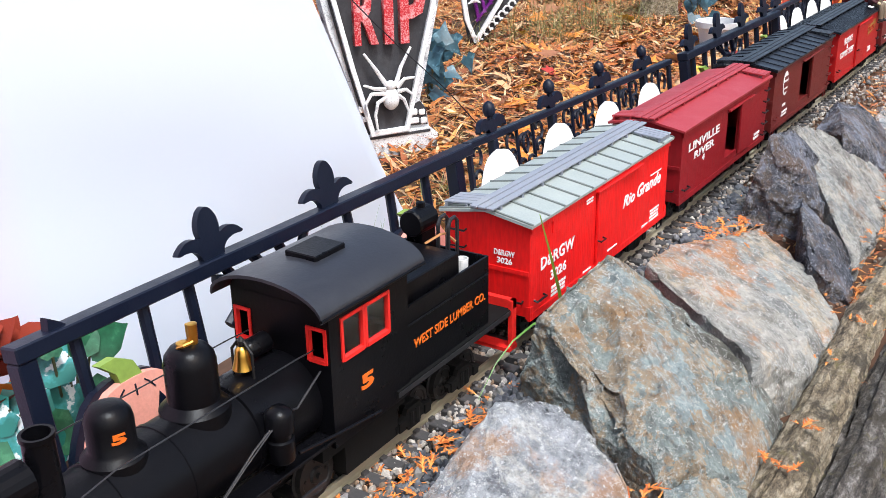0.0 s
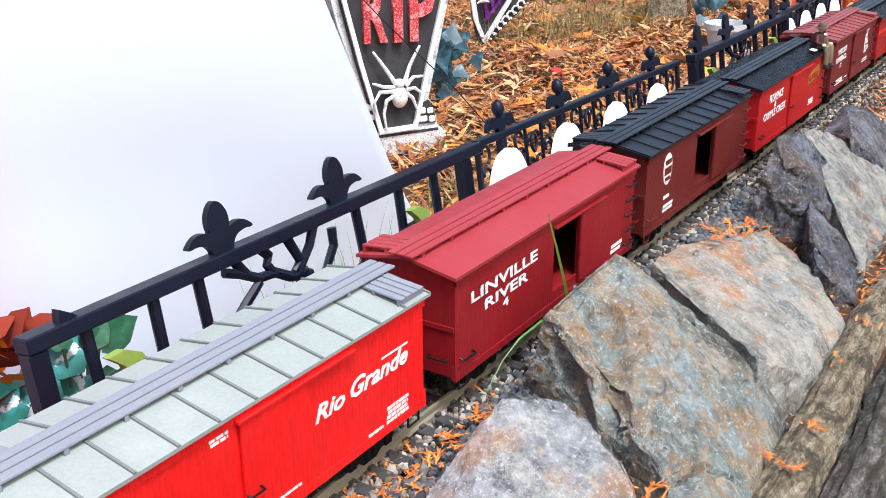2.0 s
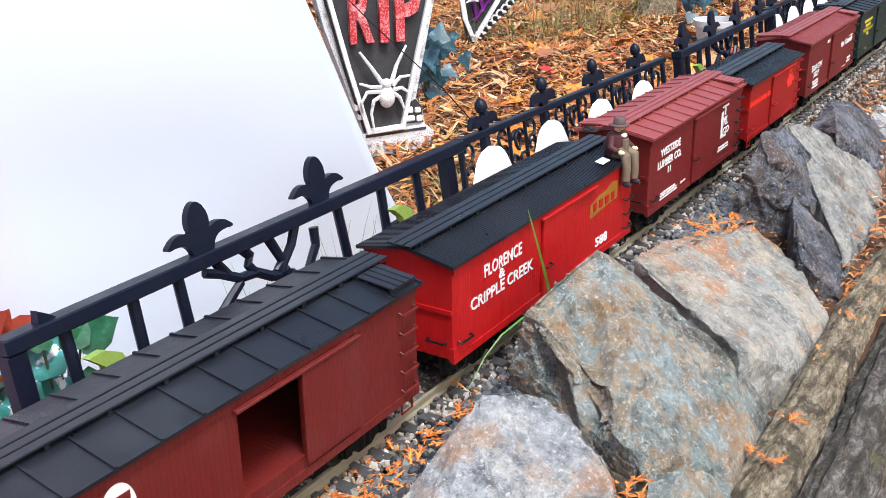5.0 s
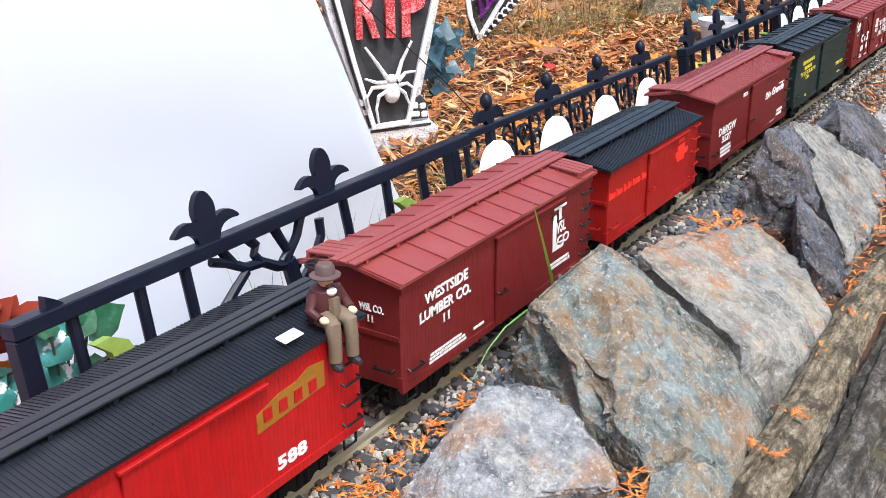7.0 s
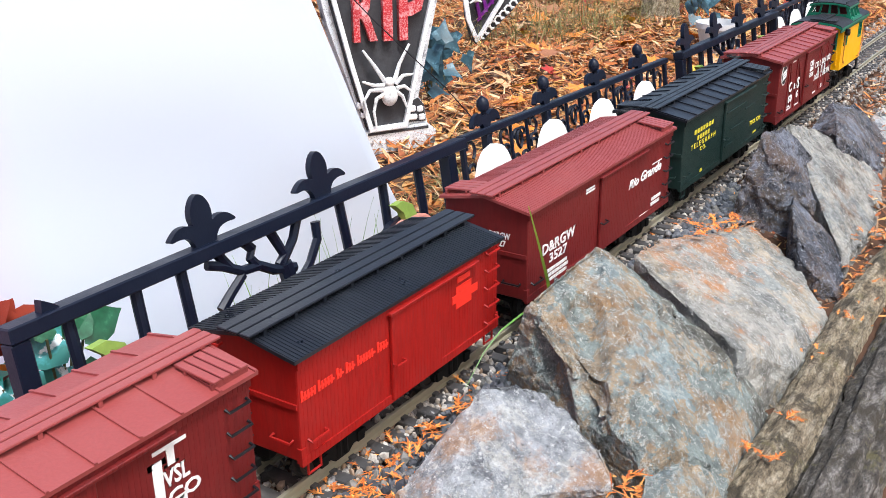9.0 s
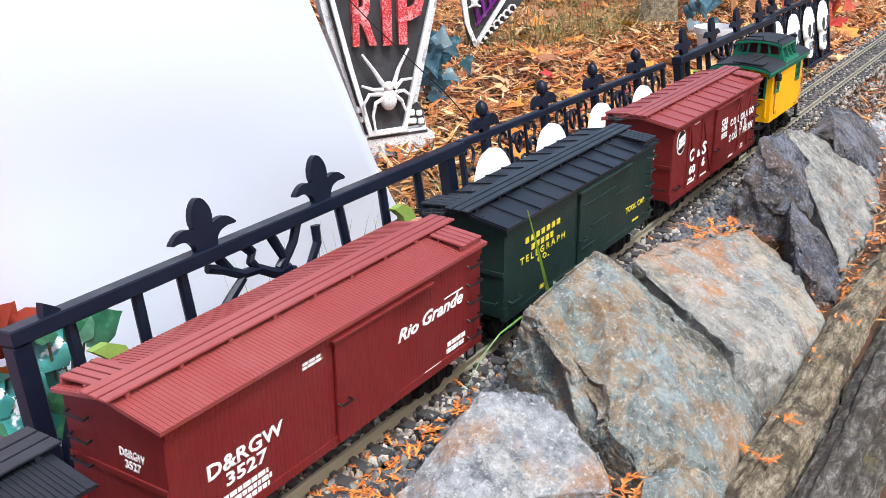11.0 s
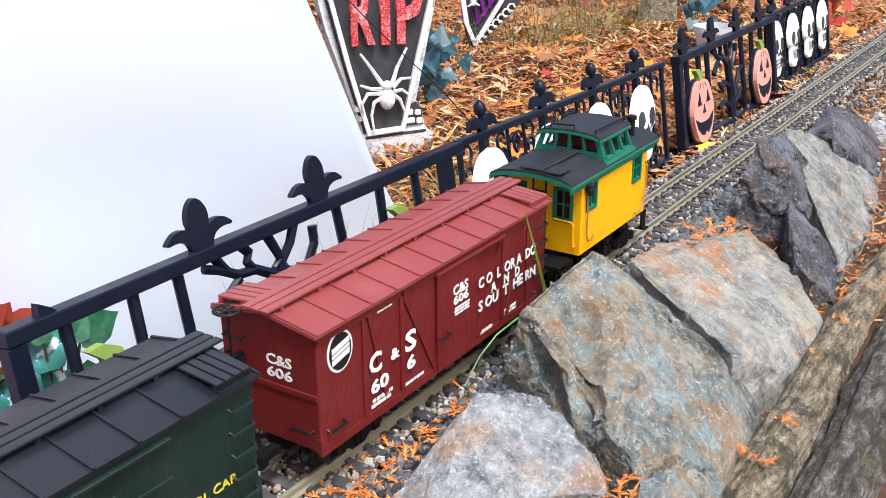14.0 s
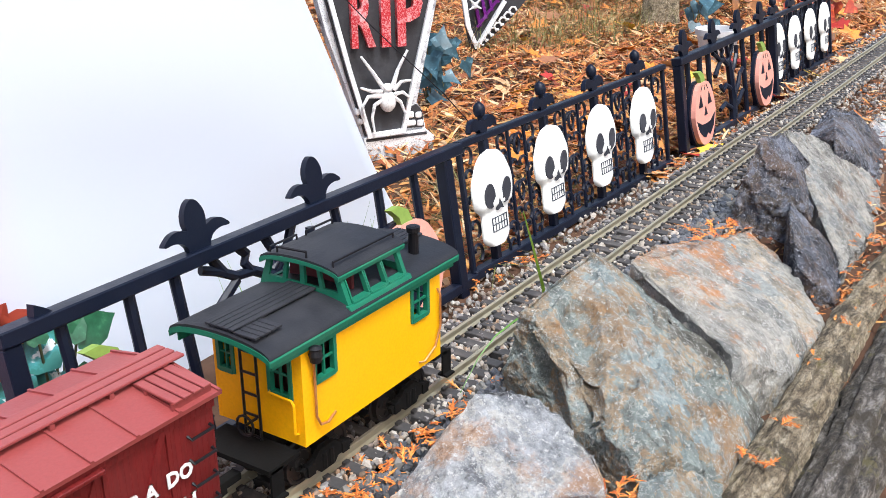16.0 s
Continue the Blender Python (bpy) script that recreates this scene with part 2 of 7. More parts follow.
M_grey = stone("grey_green_rock", [(0.17, 0.165, 0.14), (0.25, 0.29, 0.275), (0.38, 0.28, 0.18), (0.29, 0.35, 0.35)], 8, 0.8, pale=(0.66, 0.67, 0.63), rust_col=(0.42, 0.23, 0.10))
M_tan = stone("tan_grey_rock", [(0.26, 0.265, 0.25), (0.39, 0.375, 0.335), (0.45, 0.38, 0.285), (0.34, 0.36, 0.345)], 7, 0.8, pale=(0.72, 0.71, 0.67), rust_col=(0.60, 0.24, 0.07))
M_dark = stone("dark_slate_rock", [(0.045, 0.046, 0.053), (0.085, 0.09, 0.11), (0.125, 0.10, 0.08), (0.19, 0.205, 0.25)], 11, 0.5, 0.5, (0.46, 0.48, 0.53), rust_col=(0.22, 0.13, 0.08))
M_pale = stone("pale_grey_rock", [(0.20, 0.21, 0.23), (0.40, 0.42, 0.44), (0.58, 0.58, 0.55), (0.34, 0.36, 0.39)], 11, 0.55, pale=(0.78, 0.79, 0.78), rust_col=(0.58, 0.27, 0.08))
M_light = stone("light_weathered_rock", [(0.20, 0.195, 0.18), (0.34, 0.33, 0.30), (0.40, 0.37, 0.32), (0.29, 0.30, 0.29)], 9, 0.35, pale=(0.58, 0.57, 0.54))
M_tie = painted("sleeper_plastic", (0.055, 0.052, 0.052), 0.7, 0.55, (0.24, 0.21, 0.19))
M_rail = painted("weathered_brass_rail", (0.40, 0.36, 0.26), 0.36, 0.5, (0.22, 0.22, 0.22), (0.05, 1, 1))
M_rail.node_tree.nodes["Principled BSDF"].inputs["Metallic"].default_value = 0.5


def log_mat(name, a, b, c):
    """Weathered wood: long fibres, cross checks, damp and mossy patches."""
    m, N, L, B = node_mat(name)
    g = noise_node(N, L, 95, 8, 0.8, (0.30, 1, 1))
    fine = noise_node(N, L, 260, 6, 0.75, (0.6, 1, 1))
    big = noise_node(N, L, 19, 7, 0.74)
    moss = noise_node(N, L, 30, 7, 0.76)
    col = ramp(N, L, g.outputs[0], [(0.38, a), (0.5, b), (0.62, c)])
    k = ramp(N, L, fine.outputs[0], [(0.36, (0.35,) * 3), (0.5, (0.95,) * 3), (0.64, (1.4,) * 3)])
    t = mix_col(N, L, 0.85, col.outputs[0], k.outputs[0], "MULTIPLY")
    st = ramp(N, L, big.outputs[0], [(0.52, (0, 0, 0)), (0.60, (0.85,) * 3)])
    t = mix_col(N, L, st.outputs[0], t, (0.05, 0.038, 0.022))
    mo = ramp(N, L, moss.outputs[0], [(0.56, (0, 0, 0)), (0.66, (0.6,) * 3)])
    t = mix_col(N, L, mo.outputs[0], t, (0.20, 0.17, 0.06))
    L.new(t, B.inputs["Base Color"])
    B.inputs["Roughness"].default_value = 0.8
    bump_on(N, L, B, g.outputs[0], 1.0, 0.010)
    return m


M_log = log_mat("weathered_log", (0.09, 0.066, 0.038), (0.30, 0.235, 0.15), (0.52, 0.44, 0.32))
M_log_dark = log_mat("rotting_log", (0.03, 0.025, 0.02), (0.13, 0.11, 0.09), (0.34, 0.31, 0.28))


# ---- ground ----
def ground_z(x, y):
    z = -0.026 - 0.36 * min(0.15, max(0.0, -y - 0.12)) + 0.004 * noise.noise((x * 9, y * 9, 3))
    if y < -0.29:
        z -= min(0.07, (-0.29 - y) * 2)
    if y > 0.12:
        z += -0.012 * min(1, (y - 0.12) * 8) + 0.025 * noise.noise((x * 2.2, y * 2.2, 7))
    return z


def ground():
    xs = [-60, -20, -6, -2.5] + [-1.6 + 0.03 * k for k in range(170)] + [4.2, 6, 12, 30, 60]
    ys = [-60, -15, -4, -1.5, -0.8] + [-0.5 + 0.02 * k for k in range(60)] + [0.75 + 0.06 * k for k in range(40)] + [3.6, 5, 10, 25, 60]
    bm = bmesh.new()
    grid = [[bm.verts.new((x, y, ground_z(x, y))) for y in ys] for x in xs]
    for a, b in zip(grid, grid[1:]):
        for k in range(len(ys) - 1):
            bm.faces.new((a[k], b[k], b[k + 1], a[k + 1]))
    part("ground", bm, M_soil, smooth=True)
    tagged(bpy.data.objects["ground"], "dark garden soil under bark litter and gravel", "ground", kind="structure")


ground()


# ---- rocks ----
def hulled(points):
    bm = bmesh.new()
    for q in points:
        bm.verts.new(q)
    bmesh.ops.convex_hull(bm, input=bm.verts[:])
    bmesh.ops.delete(bm, geom=[v for v in bm.verts if not v.link_faces], context="VERTS")
    return bm


def rock(label, mat, tops, low=-0.10, rough=0.006, seed=0, sub=0.0046, chips=16, notches=()):
    """An angular boulder: the hull of a few corners and their feet, with flat chips struck off, ledges and hollows."""
    rr = random.Random(seed * 17 + 3)
    cx = sum(q[0] for q in tops) / len(tops)
    cy = sum(q[1] for q in tops) / len(tops)
    bm = hulled([*tops, *[(cx + (x - cx) * 1.02, cy + (y - cy) * 1.02, low) for x, y, z in tops]])
    for _ in range(chips):
        n = Vector((rr.gauss(-0.3, 1), rr.gauss(-0.3, 1), rr.uniform(0.0, 0.9))).normalized()
        reach = max(n.dot(v.co) for v in bm.verts) - rr.uniform(0.0006, rough * 0.45)
        bmesh.ops.bisect_plane(bm, geom=bm.verts[:] + bm.edges[:] + bm.faces[:], plane_co=n * reach, plane_no=n, clear_outer=True)
        kept = [v.co.copy() for v in bm.verts]
        bm.free()
        bm = hulled(kept)
    bmesh.ops.triangulate(bm, faces=bm.faces[:])
    for _ in range(8):
        long = [e for e in bm.edges if e.calc_length() > sub]
        if not long:
            break
        bmesh.ops.subdivide_edges(bm, edges=long, cuts=1)
        bmesh.ops.triangulate(bm, faces=[f for f in bm.faces if len(f.verts) > 3])
    bm.normal_update()
    off = Vector((seed * 3.7, seed * 1.3, seed * 7.1))
    slant = Vector((rr.uniform(-0.7, 0.7), rr.uniform(-0.7, 0.7), 1)).normalized()
    moves = []
    for v in bm.verts:
        q = v.co + off
        patch = noise.fractal(q * 13, 0.9, 2.0, 3)
        layer = q.dot(slant) * 70 + 2.5 * noise.noise(q * 14)
        d = -0.0026 * min(1.0, max(0.0, (patch - 0.16) * 30)) - 0.0030 * min(1.0, max(0.0, (-0.24 - patch) * 25))
        d += 0.0009 * min(1.0, (layer % 1.0) * 4) * (patch > -0.05)
        d += 0.0011 * noise.fractal(q * 48, 0.8, 2.0, 3) + 0.0006 * noise.fractal(q * 170, 0.7, 2.0, 2)
        for a, b, wide, deep in notches:
            a, b = Vector(a), Vector(b)
            u = max(0.0, min(1.0, (v.co - a).dot(b - a) / (b - a).length_squared))
            far = (v.co - a.lerp(b, u)).length * (1 + 0.35 * noise.noise(q * 40))
            if far < wide:
                d -= deep * min(1.0, (1 - far / wide) * 2.2)
        moves.append(v.normal * d)
    for v, d in zip(bm.verts, moves):
        v.co += d
    return tagged(part("rock", bm, mat), label, "rock")


rock("large angular grey-green boulder with rusty stains beside the track", M_grey,
     [(-0.185, -0.066, 0.003), (-0.185, -0.085, 0.071), (-0.084, -0.1, 0.095), (-0.05, -0.112, 0.07), (-0.042, -0.14, 0.041),
      (-0.036, -0.222, -0.004), (-0.022, -0.258, -0.06), (-0.182, -0.272, -0.038), (-0.139, -0.14, 0.062), (-0.22, -0.19, 0.012), (-0.231, -0.24, 0.006), (-0.250, -0.225, -0.015)], seed=1, rough=0.005, chips=9,
     notches=(((-0.152, -0.122, 0.064), (-0.214, -0.170, 0.012), 0.020, 0.014), ((-0.10, -0.222, -0.005), (-0.085, -0.228, -0.010), 0.018, 0.008), ((-0.19, -0.105, 0.045), (-0.225, -0.14, 0.0), 0.014, 0.007), ((-0.075, -0.125, 0.065), (-0.050, -0.190, 0.015), 0.012, 0.004)))
rock("low teal-grey rock at the foot of the large boulder", M_grey,
     [(-0.262, -0.232, -0.006), (-0.238, -0.250, 0.002), (-0.196, -0.276, -0.032), (-0.29, -0.286, -0.034), (-0.33, -0.25, -0.02)], seed=12, chips=6)
rock("low grey boulder with pale flecks in front of the large one", M_pale,
     [(-0.387, -0.09, -0.001), (-0.308, -0.088, 0.021), (-0.281, -0.1, 0.04), (-0.253, -0.115, 0.034), (-0.242, -0.14, 0.023),
      (-0.256, -0.19, 0.002), (-0.284, -0.22, -0.013), (-0.326, -0.13, 0.02), (-0.395, -0.13, 0.001)], seed=2, rough=0.005)
rock("flat tan-grey boulder with an orange rust patch", M_tan,
     [(0.009, -0.1, 0.054), (0.128, -0.09, 0.032), (0.157, -0.11, 0.014), (0.334, -0.135, -0.013), (0.301, -0.19, -0.032),
      (0.222, -0.258, -0.062), (0.043, -0.262, -0.044), (-0.054, -0.235, 0.008), (0.04, -0.17, -0.003)], seed=3)
rock("small tan rock wedged behind the flat boulder", M_tan,
     [(0.179, -0.08, 0.008), (0.279, -0.08, -0.013), (0.364, -0.12, -0.02), (0.353, -0.15, -0.04), (0.222, -0.12, -0.01)], seed=4)
rock("tall dark slate boulder with broken ledges", M_dark,
     [(0.372, -0.09, -0.016), (0.368, -0.1, 0.036), (0.388, -0.11, 0.093), (0.474, -0.12, 0.088), (0.536, -0.15, 0.028),
      (0.404, -0.16, 0.036), (0.40, -0.19, -0.01)], seed=5, rough=0.008,
     notches=(((0.36, -0.125, 0.062), (0.42, -0.17, 0.040), 0.012, 0.009), ((0.37, -0.105, 0.03), (0.37, -0.12, -0.01), 0.012, 0.006)))
rock("dark slate slab leaning at the foot of the boulder", M_dark,
     [(0.404, -0.16, 0.02), (0.294, -0.19, 0.007), (0.395, -0.23, -0.045), (0.286, -0.255, -0.068), (0.279, -0.2, -0.015), (0.35, -0.17, 0.02)], seed=6, rough=0.006)
rock("pale grey boulder with flat weathered faces", M_light,
     [(0.551, -0.1, 0.073), (0.656, -0.12, 0.042), (0.76, -0.17, -0.015), (0.803, -0.21, -0.07), (0.361, -0.24, -0.046), (0.47, -0.17, 0.02), (0.531, -0.24, -0.058)], seed=7)
rock("blue-grey rock along the track", M_dark,
     [(0.78, -0.085, 0.012), (0.885, -0.09, 0.04), (0.975, -0.12, 0.012), (1.0, -0.17, -0.045), (0.807, -0.2, -0.055), (0.672, -0.15, 0.034)], seed=8)
rock("small grey rock farther along the border", M_pale,
     [(0.964, -0.13, -0.01), (1.146, -0.13, -0.022), (1.197, -0.17, -0.06), (0.98, -0.19, -0.052)], seed=9)


# ---- edging logs ----
def log(label, mat, y, z, r, seed, x0=-1.2, x1=3.2, squash=0.8):
    bm = bmesh.new()
    n, steps, rings = 48, 520, []
    for k in range(steps + 1):
        x = x0 + (x1 - x0) * k / steps
        ring = []
        for j in range(n):
            a = 2 * math.pi * j / n
            cy, cz = math.cos(a), math.sin(a)
            rr = r * (1 + 0.10 * noise.fractal((x * 30 + seed, cy * 6, cz * 6), 0.8, 2, 3) + 0.15 * noise.fractal((x * 2.4 + seed, cy * 2.2, cz * 2.2), 0.8, 2, 4) + 0.16 * noise.fractal((x * 1.8, cy * 7 + seed, cz * 7), 0.7, 2, 4))
            ring.append(bm.verts.new((x, y + rr * cy + 0.012 * noise.noise((x * 2, seed, 0)), z + rr * cz * squash)))
        rings.append(ring)
    for a, b in zip(rings, rings[1:]):
        for j in range(n):
            bm.faces.new((a[j], a[(j + 1) % n], b[(j + 1) % n], b[j]))
    bm.faces.new(rings[0][::-1])
    bm.faces.new(rings[-1])
    bmesh.ops.recalc_face_normals(bm, faces=bm.faces)
    return tagged(part("edging_log", bm, mat, smooth=True), label, "log", "edging logs")


log("weathered tan edging log holding the gravel bed", M_log, -0.283, -0.069, 0.0215, 1, squash=1.0)
log("dark rotting edging log below the upper one", M_log_dark, -0.332, -0.109, 0.033, 5, squash=1.0)


# ---- track ----
def track():
    tr = thing("railway_track", "straight garden railway track with brass rails on dark sleepers", "railway track")
    for y in (-0.0225, 0.0225):
        bm = bmesh.new()
        prof = [(-0.0038, -0.0083), (0.0038, -0.0083), (0.0038, -0.0074), (0.0008, -0.0062), (0.0008, -0.0028), (0.0017, -0.0022),
                (0.0017, -0.0003), (0.0013, 0.0), (-0.0013, 0.0), (-0.0017, -0.0003), (-0.0017, -0.0022), (-0.0008, -0.0028), (-0.0008, -0.0062), (-0.0038, -0.0074)]
        prism(bm, [(y + a, b) for a, b in prof], -1.4, 3.6, "X")
        part("rail", bm, M_rail, tr)
    bm = bbox(-0.0062, 0.0062, -0.045, 0.045, -0.0175, -0.0085, 0.0007)
    for y in (-0.0225, 0.0225):
        for s in (-1, 1):
            box(bm, -0.003, 0.003, y + s * 0.0052 - 0.0016, y + s * 0.0052 + 0.0016, -0.0086, -0.0058)
    me = mesh_of("sleeper", bm, M_tie)
    for k in range(213):
        ob = new("sleeper", me)
        ob.parent = tr
        ob.matrix_basis = pose(-1.39 + 0.0234 * k, 0, 0, 0, 0, random.uniform(-1, 1))


track()


# ---- fence ----
M_iron = painted("black_plastic_fence", (0.005, 0.008, 0.019), 0.36, 0.10, (0.045, 0.06, 0.10), spec=0.25)
M_bone = painted("white_skull_paint", (0.80, 0.80, 0.77), 0.55, 0.35, (0.45, 0.45, 0.48))
M_socket = painted("dark_socket_paint", (0.035, 0.036, 0.045), 0.6, 0.3, (0.2, 0.2, 0.23))
M_tooth = plain("dark_tooth_line", (0.03, 0.04, 0.06), 0.6)
M_pink = painted("salmon_pumpkin_paint", (0.76, 0.33, 0.26), 0.55, 0.3, (0.85, 0.5, 0.42))
M_lime = plain("lime_stem_paint", (0.24, 0.36, 0.07), 0.55)


def rails(f, x0, x1, zt, zb, post=0.014, tall=0.011, inset=0.0):
    part("top_rail", bbox(x0, x1, -0.008 * tall / 0.011, 0.008 * tall / 0.011, zt - tall, zt, 0.0012), M_iron, f)
    part("bottom_rail", bbox(x0, x1, -0.007, 0.007, zb, zb + 0.011, 0.0012), M_iron, f)
    for x in (x0, x1 - post - inset):
        deep = 0.0072 if post > 0.01 else 0.0030
        part("post", bbox(x, x + post, -deep, deep, zb - 0.02, zt - tall - 0.0002, 0.0012), M_iron, f)


def rounded(pts, times=2):
    """Cuts the corners of a closed outline."""
    for _ in range(times):
        pts = [(a[0] * (1 - u) + b[0] * u, a[1] * (1 - u) + b[1] * u) for a, b in zip(pts, pts[1:] + pts[:1]) for u in (0.22, 0.78)]
    return pts


def fleur(f, x, z):
    """A flat lily finial standing on the rail."""
    half = [(0.0, 0.042), (0.006, 0.0385), (0.0105, 0.031), (0.0115, 0.023), (0.0095, 0.017), (0.018, 0.0205), (0.027, 0.0195), (0.036, 0.0125), (0.0345, 0.0105), (0.026, 0.0115), (0.017, 0.0095), (0.012, 0.004), (0.0115, -0.001)]
    pts = half + [(-a, b) for a, b in half[::-1] if a > 0]
    bm = prism(bmesh.new(), [(x + a, z + b) for a, b in rounded(pts)], -0.003, 0.003, "Y")
    part("finial", bm, M_iron, f, smooth=True)


def bat_finial(f, x, z):
    bm = bmesh.new()
    half = [(0.0, 0.016), (0.006, 0.013), (0.014, 0.019), (0.026, 0.015), (0.030, 0.002), (0.022, 0.007), (0.015, 0.003), (0.009, 0.006), (0.006, -0.001)]
    prism(bm, [(x + a, z + b) for a, b in rounded(half + [(-a, b) for a, b in half[::-1] if a > 0], 1)], -0.003, 0.003, "Y")
    lathe(bm, [(0.003, z + 0.010), (0.0035, z + 0.018), (0.006, z + 0.0195), (0.0075, z + 0.025), (0.0065, z + 0.031), (0.003, z + 0.0345), (0.0005, z + 0.036)], 12, (x, 0, 0))
    part("finial", bm, M_iron, f, smooth=True)


def branch(f, pts, r=0.0052):
    bm = bmesh.new()
    tube(bm, [(x, 0, z) for x, z in pts], r, 7, [r * (1 - 0.25 * k / len(pts)) for k in range(len(pts))])
    bmesh.ops.scale(bm, vec=(1, 0.8, 1), verts=bm.verts)
    part("branch", bm, M_iron, f)


def pumpkin(f, cx, zb, w=0.055, h=0.112):
    """A flat painted pumpkin with a cut face on a black backing."""
    def egg(s, dz=0.0):
        out = []
        for k in range(28):
            a = 2 * PI * k / 28
            bump = 1 + 0.02 * math.cos(6 * a)
            out.append((cx + w * s * math.cos(a) * bump, zb + h / 2 + dz + h / 2 * s * math.sin(a) * bump))
        return out
    back = part("pumpkin_back", prism(bmesh.new(), [(x - 0.004, z) for x, z in egg(1.05)], -0.010, -0.003, "Y"), M_iron, f)
    face = part("pumpkin", prism(bmesh.new(), egg(1.0), -0.0175, -0.0095, "Y"), M_pink, f, "salmon pink painted pumpkin with a grin")
    stem = [(cx - 0.010, zb + h * 0.97), (cx - 0.012, zb + h * 1.06), (cx - 0.024, zb + h * 1.16), (cx - 0.010, zb + h * 1.17), (cx + 0.004, zb + h * 1.1), (cx + 0.010, zb + h * 0.97)]
    part("stem", prism(bmesh.new(), stem, -0.0165, -0.008, "Y"), M_lime, f, "lime green stem")
    zc = zb + h * 0.62
    cuts = [[(cx - 0.030, zc), (cx - 0.018, zc + 0.020), (cx - 0.011, zc - 0.001)], [(cx + 0.012, zc), (cx + 0.019, zc + 0.020), (cx + 0.031, zc)],
            [(cx - 0.007, zc - 0.016), (cx + 0.001, zc - 0.002), (cx + 0.008, zc - 0.016)],
            [(cx - 0.042, zc - 0.020), (cx - 0.02, zc - 0.029), (cx + 0.0, zc - 0.030), (cx + 0.02, zc - 0.029), (cx + 0.042, zc - 0.019), (cx + 0.032, zc - 0.040), (cx + 0.014, zc - 0.052),
             (cx + 0.006, zc - 0.046), (cx - 0.006, zc - 0.053), (cx - 0.016, zc - 0.050), (cx - 0.032, zc - 0.039)]]
    for c, n in zip(cuts, ("eye", "eye", "nose", "mouth")):
        part(n, prism(bmesh.new(), c, -0.0182, -0.0172, "Y"), M_iron, face)
    for k in (-0.55, 0.0, 0.5):
        bm = tube(bmesh.new(), [(cx + k * w * math.sin(q), -0.0176, zb + h * (0.5 + 0.47 * math.cos(q))) for q in (0.35, 0.5, 0.7)], 0.0008, 4)
        part("crease", bm, M_iron, face)


def skull(f, cx, zb):
    """A domed white skull in relief."""
    def half(v):
        if v < 0.36:
            q = v / 0.36
            return 0.0270 * (1 - (1 - min(1, 0.28 + q * 2.4)) ** 2.2) * (1 + 0.02 * q)
        if v < 0.43:
            return 0.0275 + (v - 0.36) / 0.07 * 0.0105
        q = (v - 0.43) / 0.57
        return 0.038 * math.sqrt(max(0.0, 1 - (max(0.0, q - 0.36) / 0.64) ** 2.2)) + 0.004 * math.sin(PI * min(1, q * 1.6)) * (q < 0.62)
    H, n, m = 0.112, 30, 15
    bm = bmesh.new()
    front, back = [], []
    for i in range(n + 1):
        v = i / n
        w = max(0.0006, half(v))
        rf, rb = [], []
        for j in range(m + 1):
            u = -1 + 2 * j / m
            bulge = math.sqrt(max(0.0, 1 - u * u))
            d = (0.0085 if v > 0.4 else 0.0055) * bulge ** 0.6 * (1 - 0.35 * max(0, v - 0.75) / 0.25)
            for ex in (-0.017, 0.018):
                e = ((u * w - ex) / 0.0105) ** 2 + ((v * H - 0.065) / 0.0135) ** 2
                if e < 1:
                    d -= 0.002 * (1 - e) ** 0.4
            lean = 0.004 * (v - 0.5)
            rf.append(bm.verts.new((cx + u * w + lean, -0.008 - d, zb + v * H)))
            rb.append(bm.verts.new((cx + u * w + lean, -0.006, zb + v * H)))
        front.append(rf)
        back.append(rb)
    for i in range(n):
        for j in range(m):
            bm.faces.new((front[i][j], front[i][j + 1], front[i + 1][j + 1], front[i + 1][j]))
            bm.faces.new((back[i][j], back[i + 1][j], back[i + 1][j + 1], back[i][j + 1]))
        bm.faces.new((front[i][0], front[i + 1][0], back[i + 1][0], back[i][0]))
        bm.faces.new((front[i][m], back[i][m], back[i + 1][m], front[i + 1][m]))
    bmesh.ops.recalc_face_normals(bm, faces=bm.faces)
    sk = part("skull", bm, M_bone, f, "white plastic skull with dark eye sockets", smooth=True)
    for ex in (-0.0165, 0.0185):
        ring = [(cx + ex + 0.0105 * math.cos(a) * (1 - 0.18 * math.sin(a)) + 0.003 * math.sin(a), zb + 0.061 + 0.0140 * math.sin(a) + ex * 0.15 * math.cos(a)) for a in (2 * PI * k / 18 for k in range(18))]
        bm = prism(bmesh.new(), ring, -0.0162, -0.0100, "Y")
        part("eye_socket", bm, M_socket, sk)
    part("nose", prism(bmesh.new(), [(cx - 0.006, zb + 0.042), (cx + 0.0005, zb + 0.055), (cx + 0.007, zb + 0.042), (cx + 0.0008, zb + 0.044)], -0.0172, -0.012, "Y"), M_socket, sk)
    bm = bmesh.new()
    for k in range(6):
        x = cx - 0.015 + k * 0.0062
        box(bm, x - 0.0005, x + 0.0005, -0.0140, -0.0110, zb + 0.0175, zb + 0.0335)
    for z in (0.0175, 0.0255, 0.0335):
        box(bm, cx - 0.0155, cx + 0.0165, -0.0141, -0.0110, zb + z - 0.0005, zb + z + 0.0005)
    part("teeth", bm, M_tooth, sk)


def scroll(f, cx, cz, s, flip=1, r=0.0021):
    s *= 1.4
    pts = []
    for k in range(15):
        a = k / 14 * 4.2
        q = s * (0.25 + 0.75 * k / 14)
        pts.append((cx + flip * q * math.cos(a), 0.0, cz + q * math.sin(a)))
    part("scroll", tube(bmesh.new(), pts, r, 5), M_iron, f)


